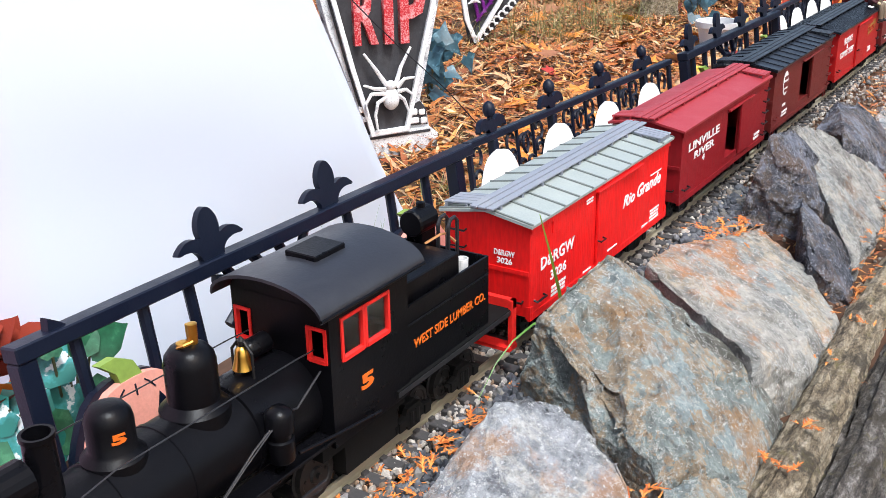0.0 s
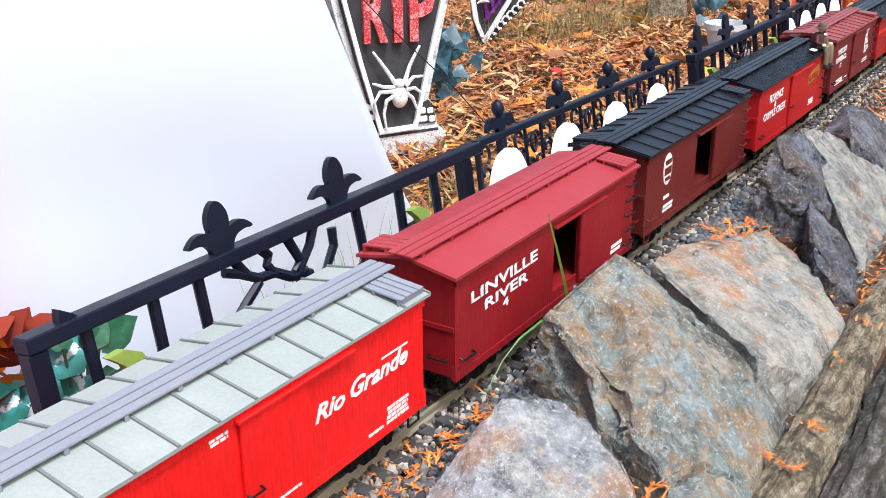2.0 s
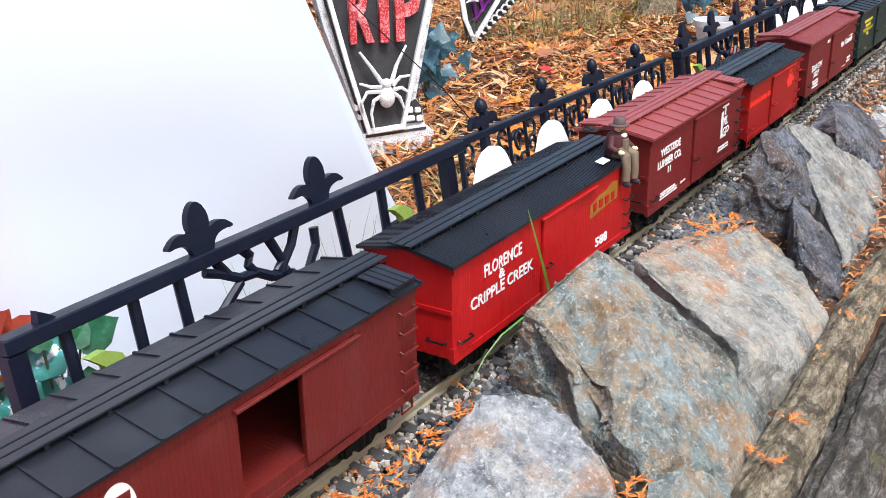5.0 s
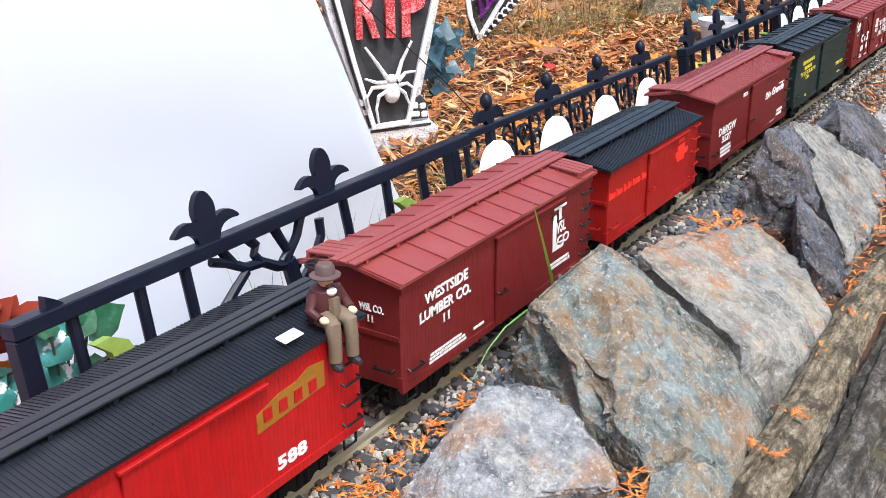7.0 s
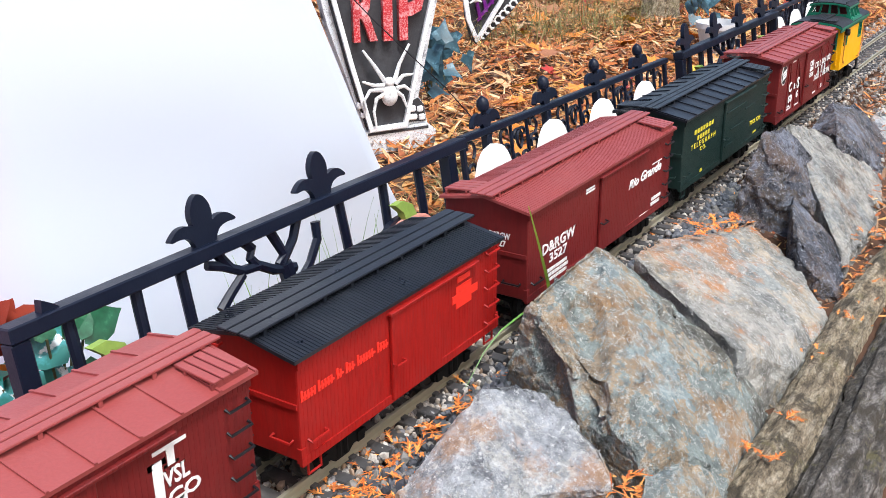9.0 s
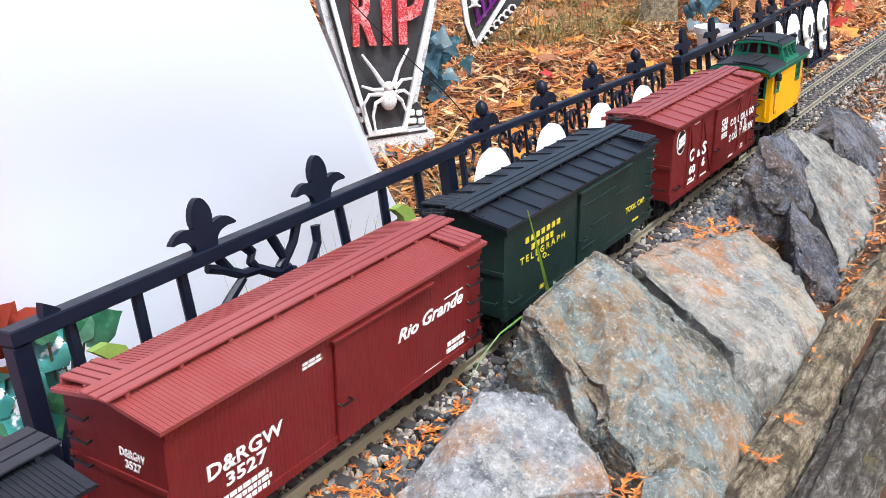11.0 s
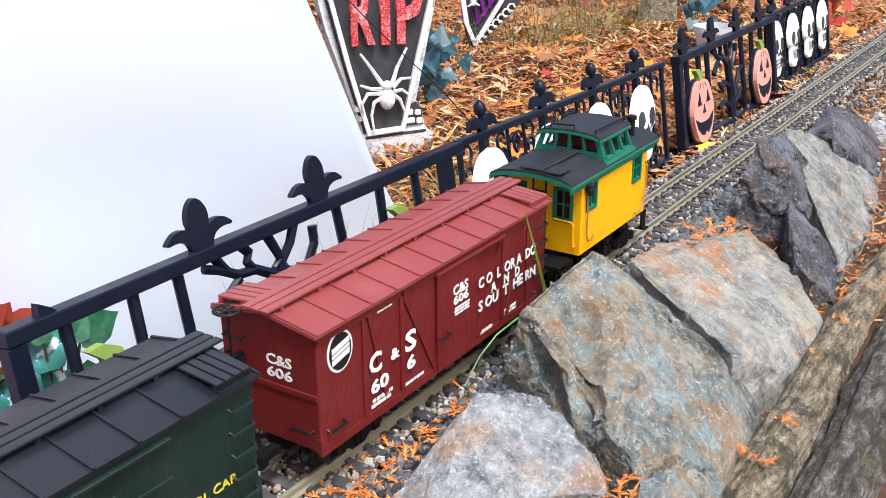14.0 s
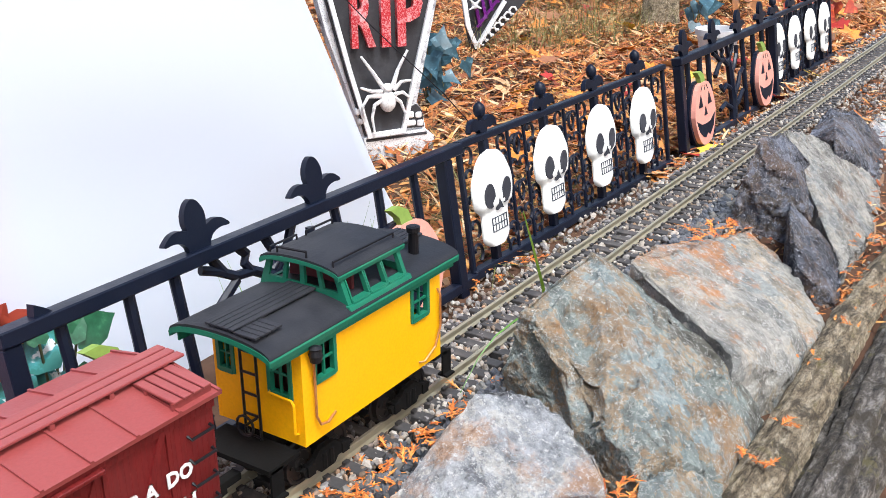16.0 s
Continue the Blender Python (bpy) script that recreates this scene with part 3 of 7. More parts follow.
def panel_at(x, y, z, turn, sag, label):
    """A panel that leans back from the track."""
    return thing("fence_panel", label, "fence", pose(x, y, z, -8.8, sag, turn), "fence panels")


def tree_panel(x, y, z, L, zt, turn=0.0, sag=0.0, stub=False):
    f = panel_at(x, y, z, turn, sag, "black plastic fence panel with a bare tree and pink pumpkins")
    q, h = L / 0.570, zt / 0.150
    c = 0.265 * q
    rails(f, 0, L, zt, -0.02, 0.0150, 0.012, 0.022 if stub else 0.0)
    for k, d in enumerate((-0.228, -0.080, 0.066, 0.212)):
        d *= q
        if stub and k == 0:
            part("broken_stub", prism(bmesh.new(), [(c + d - 0.008, zt - 0.001), (c + d + 0.008, zt - 0.001), (c + d + 0.002, zt + 0.004), (c + d - 0.006, zt + 0.009)], -0.004, 0.004, "Y"), M_iron, f)
        elif not (stub and k == 3):
            fleur(f, c + d, zt)
    for d, e in ((-0.216, -0.213), (-0.155, -0.156), (-0.110, -0.107), (0.088, 0.098), (0.157, 0.155), (0.218, 0.222)):
        part("bar", tube(bmesh.new(), [(c + d * q, 0, zt - 0.008), (c + e * q, 0, -0.012)], 0.0048, 8), M_iron, f)
    trunk = [(0.015, -0.012), (0.017, 0.03), (0.012, 0.06), (0.007, 0.085), (0.004, 0.103)]
    branch(f, [(c + a * q, b * h) for a, b in trunk], 0.010)
    for b in ([(0.016, 0.095), (-0.01, 0.102), (-0.026, 0.1116), (-0.046, 0.1135), (-0.066, 0.1248), (-0.083, 0.1315)], [(-0.077, 0.088), (-0.064, 0.098), (-0.046, 0.110)],
              [(-0.073, 0.145), (-0.067, 0.133), (-0.057, 0.119)], [(-0.042, 0.142), (-0.031, 0.129), (-0.035, 0.122), (-0.027, 0.110)], [(-0.007, 0.138), (0.005, 0.112), (-0.003, 0.104)],
              [(0.031, 0.142), (0.020, 0.122), (0.0, 0.102)], [(0.052, 0.128), (0.051, 0.111), (0.036, 0.092), (0.012, 0.075)], [(0.012, 0.05), (-0.02, 0.062), (-0.035, 0.055), (-0.05, 0.066)],
              [(0.016, 0.03), (0.05, 0.05), (0.065, 0.07), (0.085, 0.078)], [(0.014, 0.01), (-0.03, 0.028), (-0.06, 0.022)], [(0.016, 0.01), (0.05, 0.018), (0.08, 0.036)]):
        branch(f, [(c + a * q, v * h) for a, v in b])
    pumpkin(f, c - 0.190 * q, -0.014, 0.051 * q, 0.106)
    pumpkin(f, c + 0.176 * q, -0.014, 0.051 * q, 0.106)


def skull_panel(x, y, z, L, zt, turn=0.0, sag=0.0):
    f = panel_at(x, y, z, turn, sag, "black plastic fence panel with white skulls and scrollwork")
    rails(f, 0, L, zt, -0.02, 0.007, 0.008)
    q = L / 0.582
    step = 0.1425 * q
    for k in range(4):
        cx = 0.056 * q + step * k
        bat_finial(f, cx - 0.001, zt)
        part("bar", bbox(cx - 0.006, cx + 0.004, -0.005, 0.005, -0.012, zt - 0.0084, 0.001), M_iron, f)
        skull(f, cx - 0.006, 0.011)
    for k in range(4):
        for zz in (0.124, 0.098, 0.068, 0.038, 0.010):
            for s in (-1, 1):
                scroll(f, 0.056 * q + step * k + s * 0.040, zz, 0.010, s)
    for k in range(5):
        cx = -0.015 * q + step * k
        for s in (-1, 1):
            if not (0.012 < cx + s * 0.02 < L - 0.012):
                continue
            part("bar", tube(bmesh.new(), [(cx + s * 0.020, 0, -0.012), (cx + s * 0.019, 0, zt - 0.008)], 0.0024, 6), M_iron, f)
            for zz, rr, fl in ((0.116, 0.012, s), (0.088, 0.010, -s), (0.058, 0.012, s), (0.028, 0.010, -s), (0.008, 0.009, s)):
                scroll(f, cx + s * 0.008, zz, rr, fl)
                scroll(f, cx + s * 0.030, zz - 0.012, rr * 0.9, -fl)


tree_panel(-0.543, 0.095, 0, 0.570, 0.143, 0, 0, True)
skull_panel(0.030, 0.099, 0, 0.582, 0.142, -1.0, 0.5)
tree_panel(0.660, 0.085, -0.002, 0.526, 0.140)
skull_panel(1.190, 0.100, -0.004, 0.520, 0.140, 0.3, 0)


# ---- the train ----
MOVING = []  # (thing, its place on the train, wheelsets)
M_black = painted("black_paint", (0.007, 0.007, 0.009), 0.4, 0.10, (0.1, 0.1, 0.1))
M_under = painted("black_underframe", (0.004, 0.004, 0.004), 0.75, 0.15, (0.04, 0.035, 0.03), spec=0.15)
M_white = plain("white_lettering", (0.82, 0.82, 0.80), 0.55)
M_steel = plain("dark_wheel_metal", (0.014, 0.013, 0.013), 0.5, 0.3)



def wheelset(parent, x, r=0.0155):
    bm = bmesh.new()
    for s in (-1, 1):
        prof = [(0.001, 0.0165), (r * 0.55, 0.0165), (r * 0.6, 0.018), (r * 0.85, 0.018), (r + 0.002, 0.0185), (r + 0.002, 0.0195), (r, 0.0202), (r - 0.0004, 0.0245), (r * 0.8, 0.0245),
                (r * 0.75, 0.0235), (r * 0.35, 0.0235), (r * 0.3, 0.0255), (0.001, 0.0255)]
        lathe(bm, [(a, s * b) for a, b in prof], 20, axis="Y")
        for k in range(4):
            a = k * PI / 2
            q = (math.cos(a) * r * 0.58, s * 0.0238, math.sin(a) * r * 0.58)
            lathe(bm, [(0.0016, -0.0006), (0.0016, 0.0008)], 6, q, "Y")
    tube(bm, [(0, -0.028, 0), (0, 0.028, 0)], 0.0025, 8)
    ob = part("wheelset", bm, M_steel, parent)
    ob.matrix_basis = pose(x, 0, r)
    return ob


def truck(car, x, wheels, base=0.022):
    bm = bmesh.new()
    for s in (-1, 1):
        y = s * 0.0325
        prism(bm, [(x - base - 0.008, 0.017), (x - base + 0.006, 0.021), (x - 0.009, 0.026), (x + 0.009, 0.026), (x + base - 0.006, 0.021), (x + base + 0.008, 0.017),
                   (x + base + 0.006, 0.011), (x + base - 0.008, 0.011), (x + 0.008, 0.0065), (x - 0.008, 0.0065), (x - base + 0.008, 0.011), (x - base - 0.006, 0.011)], y - 0.002, y + 0.002, "Y")
        for dx in (-base, base):
            box(bm, x + dx - 0.004, x + dx + 0.004, y - 0.0035, y + 0.0035, 0.0105, 0.019)
        for dx in (-0.004, 0.004):
            lathe(bm, [(0.003, 0.009), (0.003, 0.022)], 8, (x + dx, y + s * 0.001, 0))
    box(bm, x - 0.007, x + 0.007, -0.0305, 0.0305, 0.018, 0.0275)
    part("truck", bm, M_under, car)
    for dx in (-base, base):
        wheels.append((wheelset(car, x + dx), x + dx, 0.0155))


def coupler(car, x, s, z=0.022):
    bm = bmesh.new()
    box(bm, min(x, x + s * 0.020), max(x, x + s * 0.020), -0.004, 0.004, z - 0.003, z + 0.003)
    prism(bm, [(x + s * 0.016, -0.006), (x + s * 0.024, -0.007), (x + s * 0.027, -0.002), (x + s * 0.022, 0.001), (x + s * 0.026, 0.006), (x + s * 0.018, 0.006)], z - 0.005, z + 0.005, "Z")
    part("coupler", bm, M_under, car)


def rung(bm, x, y, z, w, along="X", out=-1, r=0.0011, stand=0.004):
    """A bent grab iron on a wall that faces out."""
    if along == "X":
        pts = [(x - w / 2, y, z), (x - w / 2, y + out * stand, z - 0.001), (x + w / 2, y + out * stand, z - 0.001), (x + w / 2, y, z)]
    else:
        pts = [(x, y - w / 2, z), (x + out * stand, y - w / 2, z - 0.001), (x + out * stand, y + w / 2, z - 0.001), (x, y + w / 2, z)]
    return tube(bm, pts, r, 5)


def roof_shell(L, half, eave, ridge, thick=0.0028, arch=False):
    bm = bmesh.new()
    if arch:
        up = [(half * math.cos(a), eave + (ridge - eave) * math.sin(a)) for a in (PI * k / 12 for k in range(13))]
    else:
        up = [(half, eave), (0.0, ridge), (-half, eave)]
    prism(bm, up + [(y * 0.995, z - thick) for y, z in up[::-1]], -L / 2, L / 2, "X")
    return bm


def box_car(name_label, mid, L, m_side, m_roof, m_walk, half=0.0495, eave=0.129, ridge=0.1375, wall=0.0455, floor=0.036,
            seams=0, door=(-0.03, 0.05), is_open=False, corrugated=0.0, hatch_front=True, hatch_rear=True, brake=True,
            braces=(), m_seam=None, m_rung=None, side_rungs="rear", boards_wide=0.013, wheel_side=0.0):
    car = thing("box_car", name_label, "box car", pose(mid, 0, 0), "wagons of the train")
    wheels = []
    m_seam, m_rung = m_seam or m_roof, m_rung or M_black
    Lb = L - 0.010
    top = eave - 0.0035
    a, b = -Lb / 2, Lb / 2
    # walls, floor and ends
    t = 0.003
    if is_open:
        d0, d1 = door
        bm = bmesh.new()
        for p, q, lo, hi in ((a, d0, floor, floor + 0.014), (a, d0, floor + 0.014, top - 0.012), (a, d0, top - 0.012, top), (d0, d1, floor, floor + 0.014), (d0, d1, top - 0.012, top),
                             (d1, b, floor, floor + 0.014), (d1, b, floor + 0.014, top - 0.012), (d1, b, top - 0.012, top)):
            box(bm, p, q, -wall, -wall + t, lo, hi)
        bmesh.ops.remove_doubles(bm, verts=bm.verts, dist=2e-5)
        part("side_wall", bm, m_side, car)
        part("side_wall", box(bmesh.new(), a, b, wall - t, wall, floor, top), m_side, car)
        part("end_wall", box(bmesh.new(), a + 0.0002, a + t, -wall + t, wall - t, floor, top), m_side, car)
        part("end_wall", box(bmesh.new(), b - t, b - 0.0002, -wall + t, wall - t, floor, top), m_side, car)
        part("deck", box(bmesh.new(), a + t, b - t, -wall + t, wall - t, floor, floor + 0.010), m_side, car)
    else:
        part("body", bbox(a, b, -wall, wall, floor, top, 0.0008), m_side, car)
    # gable ends under the roof
    for s in (-1, 1):
        bm = bmesh.new()
        x = s * (Lb / 2 - 0.002)
        prism(bm, [(-wall, top - 0.001), (wall, top - 0.001), (wall, eave - 0.0034), (0, ridge - 0.0034), (-wall, eave - 0.0034)], x - 0.002, x + 0.002, "X")
        part("gable", bm, m_side, car)
    # trim: corner plates, sill, fascia
    bm = bmesh.new()
    for s in (-1, 1):
        for y in (-wall, wall):
            x = s * Lb / 2
            o = math.copysign(0.0009, y)
            box(bm, min(x - s * 0.005, x + s * 0.0009), max(x - s * 0.005, x + s * 0.0009), min(y - 4 * o, y + o), max(y - 4 * o, y + o), floor - 0.001, floor + 0.011)
    box(bm, a - 0.0006, b + 0.0006, -wall - 0.0012, -wall + 0.002, floor - 0.003, floor + 0.004)
    box(bm, a - 0.0006, b + 0.0006, wall - 0.002, wall + 0.0012, floor - 0.003, floor + 0.004)
    box(bm, a, b, -wall - 0.0015, -wall + 0.001, top - 0.006, top - 0.0005)
    box(bm, a - 0.0015, a + 0.001, -wall + 0.001, wall - 0.001, floor + 0.042, floor + 0.046)
    part("trim", bm, m_side, car)
    # door with its rail
    d0, d1 = door
    if is_open:
        w = d1 - d0
        bm = bbox(d1 - 0.002, d1 + w, -wall - 0.0035, -wall - 0.0005, floor + 0.008, top - 0.008, 0.0006)
        part("door", bm, m_side, car)
        part("door_rail", bbox(d0 - 0.004, d1 + w, -wall - 0.005, -wall - 0.0005, top - 0.0095, top - 0.007, 0.0005), m_side, car)
    else:
        bm = bbox(d0, d1, -wall - 0.0036, -wall - 0.0002, floor - 0.001, top - 0.004, 0.0007)
        dr = part("door", bm, m_side, car)
        bm = bbox(d0 - 0.003, d1 + (d1 - d0) * 0.8, -wall - 0.0052, -wall - 0.0005, top - 0.0062, top - 0.0035, 0.0005)
        part("door_rail", bm, m_side, car)
        bm = bmesh.new()
        rung(bm, d0 + 0.006, -wall - 0.0036, floor + 0.032, 0.012, "X", -1, 0.0009)
        part("door_latch", bm, m_rung, car)
    for x0, z0, x1, z1 in braces:
        d = Vector((x1 - x0, 0, z1 - z0)).normalized()
        n = Vector((-d.z, 0, d.x)) * 0.0024
        bm = bmesh.new()
        prism(bm, [(x0 + n.x, z0 + n.z), (x0 - n.x, z0 - n.z), (x1 - n.x, z1 - n.z), (x1 + n.x, z1 + n.z)], -wall - 0.0016, -wall + 0.0005, "Y")
        part("brace", bm, m_side, car)
    # roof
    roof = part("roof", roof_shell(L, half, eave, ridge), m_roof, car)
    rise = (ridge - eave) / half
    tilt = math.atan(rise)
    if seams:
        for s in (-1, 1):
            for k in range(seams + 1):
                x = -L / 2 + 0.002 + (L - 0.004) * k / seams
                bm = box(bmesh.new(), x - 0.0010, x + 0.0010, 0, half / math.cos(tilt), -0.0005, 0.0014)
                shifted(bm, 0, 0, ridge, Matrix.Rotation(-tilt, 4, "X"))
                if s < 0:
                    bmesh.ops.scale(bm, vec=(1, -1, 1), verts=bm.verts)
                    bmesh.ops.reverse_faces(bm, faces=bm.faces)
                part("seam", bm, m_seam, roof)
    if corrugated:
        bm = bmesh.new()
        n = int(L / 0.0036)
        for k in range(n):
            x = -L / 2 + 0.002 + (L - 0.004) * k / n
            for s in (-1, 1):
                q = [(0, ridge), (s * half, eave), (s * half, eave + corrugated), (0, ridge + corrugated)]
                prism(bm, q, x - 0.0009, x + 0.0009, "X")
        part("corrugation", bm, m_roof, roof)
    # running boards on saddles
    w = boards_wide
    for k in range(3):
        y0 = -w + (2 * w) * k / 3
        part("plank", bbox(-L / 2 - 0.006, L / 2 + 0.006, y0 + 0.0007, y0 + 2 * w / 3 - 0.0007, ridge + 0.0015, ridge + 0.0036, 0.0005), m_walk, roof)
    for k in range(9):
        x = -L / 2 + 0.01 + (L - 0.02) * k / 8
        part("saddle", box(bmesh.new(), x - 0.0016, x + 0.0016, -w * 0.95, w * 0.95, ridge - 0.0025, ridge + 0.0016), m_walk, roof)
    # boards across the roof corners
    for s, on in ((-1, hatch_front), (1, hatch_rear)):
        if not on:
            continue
        side = 1 if s < 0 else -1
        drop = tilt * 0.55
        reach = (half * 0.95 - w) / math.cos(drop)
        for k in range(4):
            x0 = s * (L / 2 - 0.006) - s * k * 0.0078
            bm = bbox(min(x0, x0 - s * 0.0064), max(x0, x0 - s * 0.0064), min(0, side * reach), max(0, side * reach), 0, 0.0020, 0.0004)
            shifted(bm, 0, side * w, ridge - 0.0004, Matrix.Rotation(-side * drop, 4, "X"))
            part("plank", bm, m_walk, roof)
        for yy in (0.45, 0.9):
            y = side * half * yy
            bm = bmesh.new()
            box(bm, min(s * (L / 2 - 0.005), s * (L / 2 - 0.036)), max(s * (L / 2 - 0.005), s * (L / 2 - 0.036)), y - 0.001, y + 0.001, ridge - rise * half * yy - 0.001, ridge - math.tan(drop) * (half * yy - w) - 0.0003)
            part("saddle", bm, m_walk, roof)
    # ladders
    for k in range(5):
        z = floor + 0.010 + k * 0.0165
        if side_rungs in ("rear", "both"):
            part("ladder_rung", rung(bmesh.new(), b - 0.014, -wall - 0.0008, z, 0.018), m_rung, car)
        part("ladder_rung", rung(bmesh.new(), a, wall - 0.014, z, 0.018, "Y", -1), m_rung, car)
        part("ladder_rung", rung(bmesh.new(), b, -wall + 0.014, z, 0.018, "Y", 1), m_rung, car)
    part("grab_iron", rung(bmesh.new(), a + 0.016, -wall - 0.0008, floor + 0.016, 0.018), m_rung, car)
    part("grab_iron", rung(bmesh.new(), a, -wall + 0.016, floor + 0.016, 0.018, "Y", -1), m_rung, car)
    # steps hanging from the sill
    for x in (a + 0.014, b - 0.014):
        for y in (-wall + 0.001, wall - 0.001):
            bm = tube(bmesh.new(), [(x - 0.007, y, floor), (x - 0.007, y, floor - 0.013), (x + 0.007, y, floor - 0.013), (x + 0.007, y, floor)], 0.0011, 5)
            part("step", bm, m_rung, car)
    if brake:
        bm = bmesh.new()
        c = Vector((a - 0.011, wheel_side, ridge - 0.004))
        ring = [c + Vector((math.cos(q) * 0.010, math.sin(q) * 0.010, 0)) for q in (2 * PI * k / 16 for k in range(17))]
        tube(bm, ring, 0.0012, 5)
        for k in range(3):
            q = PI * k / 3
            tube(bm, [c - Vector((math.cos(q) * 0.01, math.sin(q) * 0.01, 0)), c + Vector((math.cos(q) * 0.01, math.sin(q) * 0.01, 0))], 0.0009, 5)
        tube(bm, [c, (c.x, c.y, floor)], 0.0011, 5)
        box(bm, c.x - 0.002, a, c.y - 0.002, c.y + 0.002, floor + 0.06, floor + 0.063)
        part("brake_wheel", bm, M_black, car)
    # underframe, trucks, couplers
    bm = bmesh.new()
    box(bm, a + 0.004, b - 0.004, -0.010, 0.010, floor - 0.011, floor)
    for y in (-0.036, -0.018, 0.018, 0.036):
        tube(bm, [(a + 0.01, y, floor - 0.002), (a + 0.07, y, floor - 0.012), (b - 0.07, y, floor - 0.012), (b - 0.01, y, floor - 0.002)], 0.0012, 5)
    box(bm, -0.03, 0.0, -0.006, 0.022, floor - 0.018, floor)
    part("underframe", bm, M_under, car)
    tx = L / 2 - 0.062
    truck(car, -tx, wheels)
    truck(car, tx, wheels)
    coupler(car, a + 0.002, -1)
    coupler(car, b - 0.002, 1)
    MOVING.append((car, mid, wheels))
    return car


def side_text(car, text, x0, x1, z, h, mat, wall=0.0455, bold=0.0, sheer=0.0):
    part("lettering", shifted(lettering(text, x0, x1, h, 0.0006, bold, sheer, True), 0, -wall - 0.0002, z - car.get("low", 0.0)), mat, car)


def side_bars(car, x0, x1, z, h, n, mat, wall=0.0455):
    """Rows of tiny stencilled writing, too small to read."""
    bm = bmesh.new()
    rng = random.Random(int((x0 + 1) * 9999))
    for k in range(n):
        zz = z - car.get("low", 0.0) + h * (n - 1 - k) / n
        x = x0 + rng.uniform(0, 0.1) * (x1 - x0)
        end = x1 - rng.uniform(0, 0.15) * (x1 - x0)
        while x < end:
            w = min(end - x, rng.uniform(0.0025, 0.007))
            box(bm, x, x + w, -wall - 0.0005, -wall + 0.0003, zz, zz + h / n * 0.66)
            x += w + 0.0012
    tagged(part("stencil_print", bm, mat, car), kind="stuff")


def end_text(car, text, xf, y0, y1, z, h, mat):
    bm = lettering(text, y0, y1, h, 0.0006, 0.02, 0.0, True)
    part("lettering", shifted(bm, xf - 0.0002, 0, z - car.get("low", 0.0), Matrix.Rotation(-PI / 2, 4, "Z")), mat, car)


def mid_len(front, rear):
    return {"mid": (front + rear) / 2, "L": rear - front}


M_red = boards("bright_red_siding", (0.74, 0.008, 0.008), 0.0042, wear=0.03)
M_silver = painted("silver_roof", (0.30, 0.335, 0.32), 0.40, 0.30, (0.50, 0.53, 0.50))
M_walk_grey = painted("grey_running_board", (0.22, 0.24, 0.28), 0.55, 0.3)
M_seam_grey = painted("dark_grey_seam", (0.16, 0.18, 0.17), 0.5)
# crimson siding toned darker than its roof: the sides' shade is in the colour
M_crimson = boards("shaded_crimson_siding", (0.25, 0.007, 0.012), 0.0042, wear=0.03)
M_crimson_roof = painted("pale_crimson_roof", (0.33, 0.035, 0.043), 0.40, 0.10, (0.55, 0.25, 0.25))
M_brown = boards("brown_siding", (0.13, 0.012, 0.010), 0.0042, wear=0.04)
# bluish black and its paler patches paint in the roofs' sky sheen
M_blackroof = painted("black_roof", (0.010, 0.012, 0.017), 0.32, 0.12, (0.12, 0.14, 0.17), spec=0.45)
M_scarlet = boards("scarlet_siding", (0.42, 0.006, 0.007), 0.0042, wear=0.03)
M_scarlet_dark = boards("dull_scarlet_siding", (0.31, 0.007, 0.005), 0.0042, wear=0.03)
# oxide siding likewise carries side shade in its base colour
M_oxide = boards("shaded_oxide_red_siding", (0.150, 0.012, 0.012), 0.0042, wear=0.03)
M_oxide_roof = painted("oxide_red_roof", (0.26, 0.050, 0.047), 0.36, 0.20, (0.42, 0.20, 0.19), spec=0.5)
M_green = boards("dark_green_siding", (0.008, 0.024, 0.021), 0.0042, wear=0.04)
M_yellow_let = plain("yellow_lettering", (0.72, 0.60, 0.04), 0.55)
M_gold = plain("gold_emblem", (0.30, 0.13, 0.01), 0.5)
M_bright_red = plain("bright_red_print", (0.85, 0.03, 0.015), 0.5)

WEST = {}
c = box_car("bright red box car with a silver ribbed roof, on the track", m_side=M_red, m_roof=M_silver, m_walk=M_walk_grey, m_seam=M_seam_grey,
            seams=11, door=(-0.030, 0.032), side_rungs="none", brake=False, m_rung=M_black, eave=0.1262, ridge=0.1345, floor=0.0335, **mid_len(-2.086, -1.737))
c["low"] = 0.003
WEST["rg"] = c
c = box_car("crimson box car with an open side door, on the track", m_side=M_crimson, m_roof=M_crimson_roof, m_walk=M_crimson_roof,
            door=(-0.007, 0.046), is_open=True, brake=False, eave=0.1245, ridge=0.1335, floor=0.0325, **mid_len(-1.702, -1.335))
c["low"] = 0.0035
WEST["lin"] = c
c = box_car("brown box car with a black ribbed roof and open door", m_side=M_brown, m_roof=M_blackroof, m_walk=M_blackroof, seams=11,
            door=(-0.020, 0.041), is_open=True, m_rung=M_brown, wheel_side=0.02, eave=0.1265, ridge=0.135, floor=0.0340, **mid_len(-1.311, -0.946))
c["low"] = 0.002
WEST["ebt"] = c
c = box_car("scarlet box car with a black corrugated roof", m_side=M_scarlet, m_roof=M_blackroof, m_walk=M_blackroof, corrugated=0.0005,
            door=(-0.030, 0.035), hatch_front=False, hatch_rear=False, brake=False, eave=0.1225, ridge=0.132, floor=0.0345, **mid_len(-0.902, -0.520))
c["low"] = 0.0015
WEST["fcc"] = c
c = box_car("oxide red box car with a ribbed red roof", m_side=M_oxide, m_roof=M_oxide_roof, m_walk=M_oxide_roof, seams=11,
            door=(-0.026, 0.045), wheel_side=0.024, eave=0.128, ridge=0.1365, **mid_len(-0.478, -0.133))
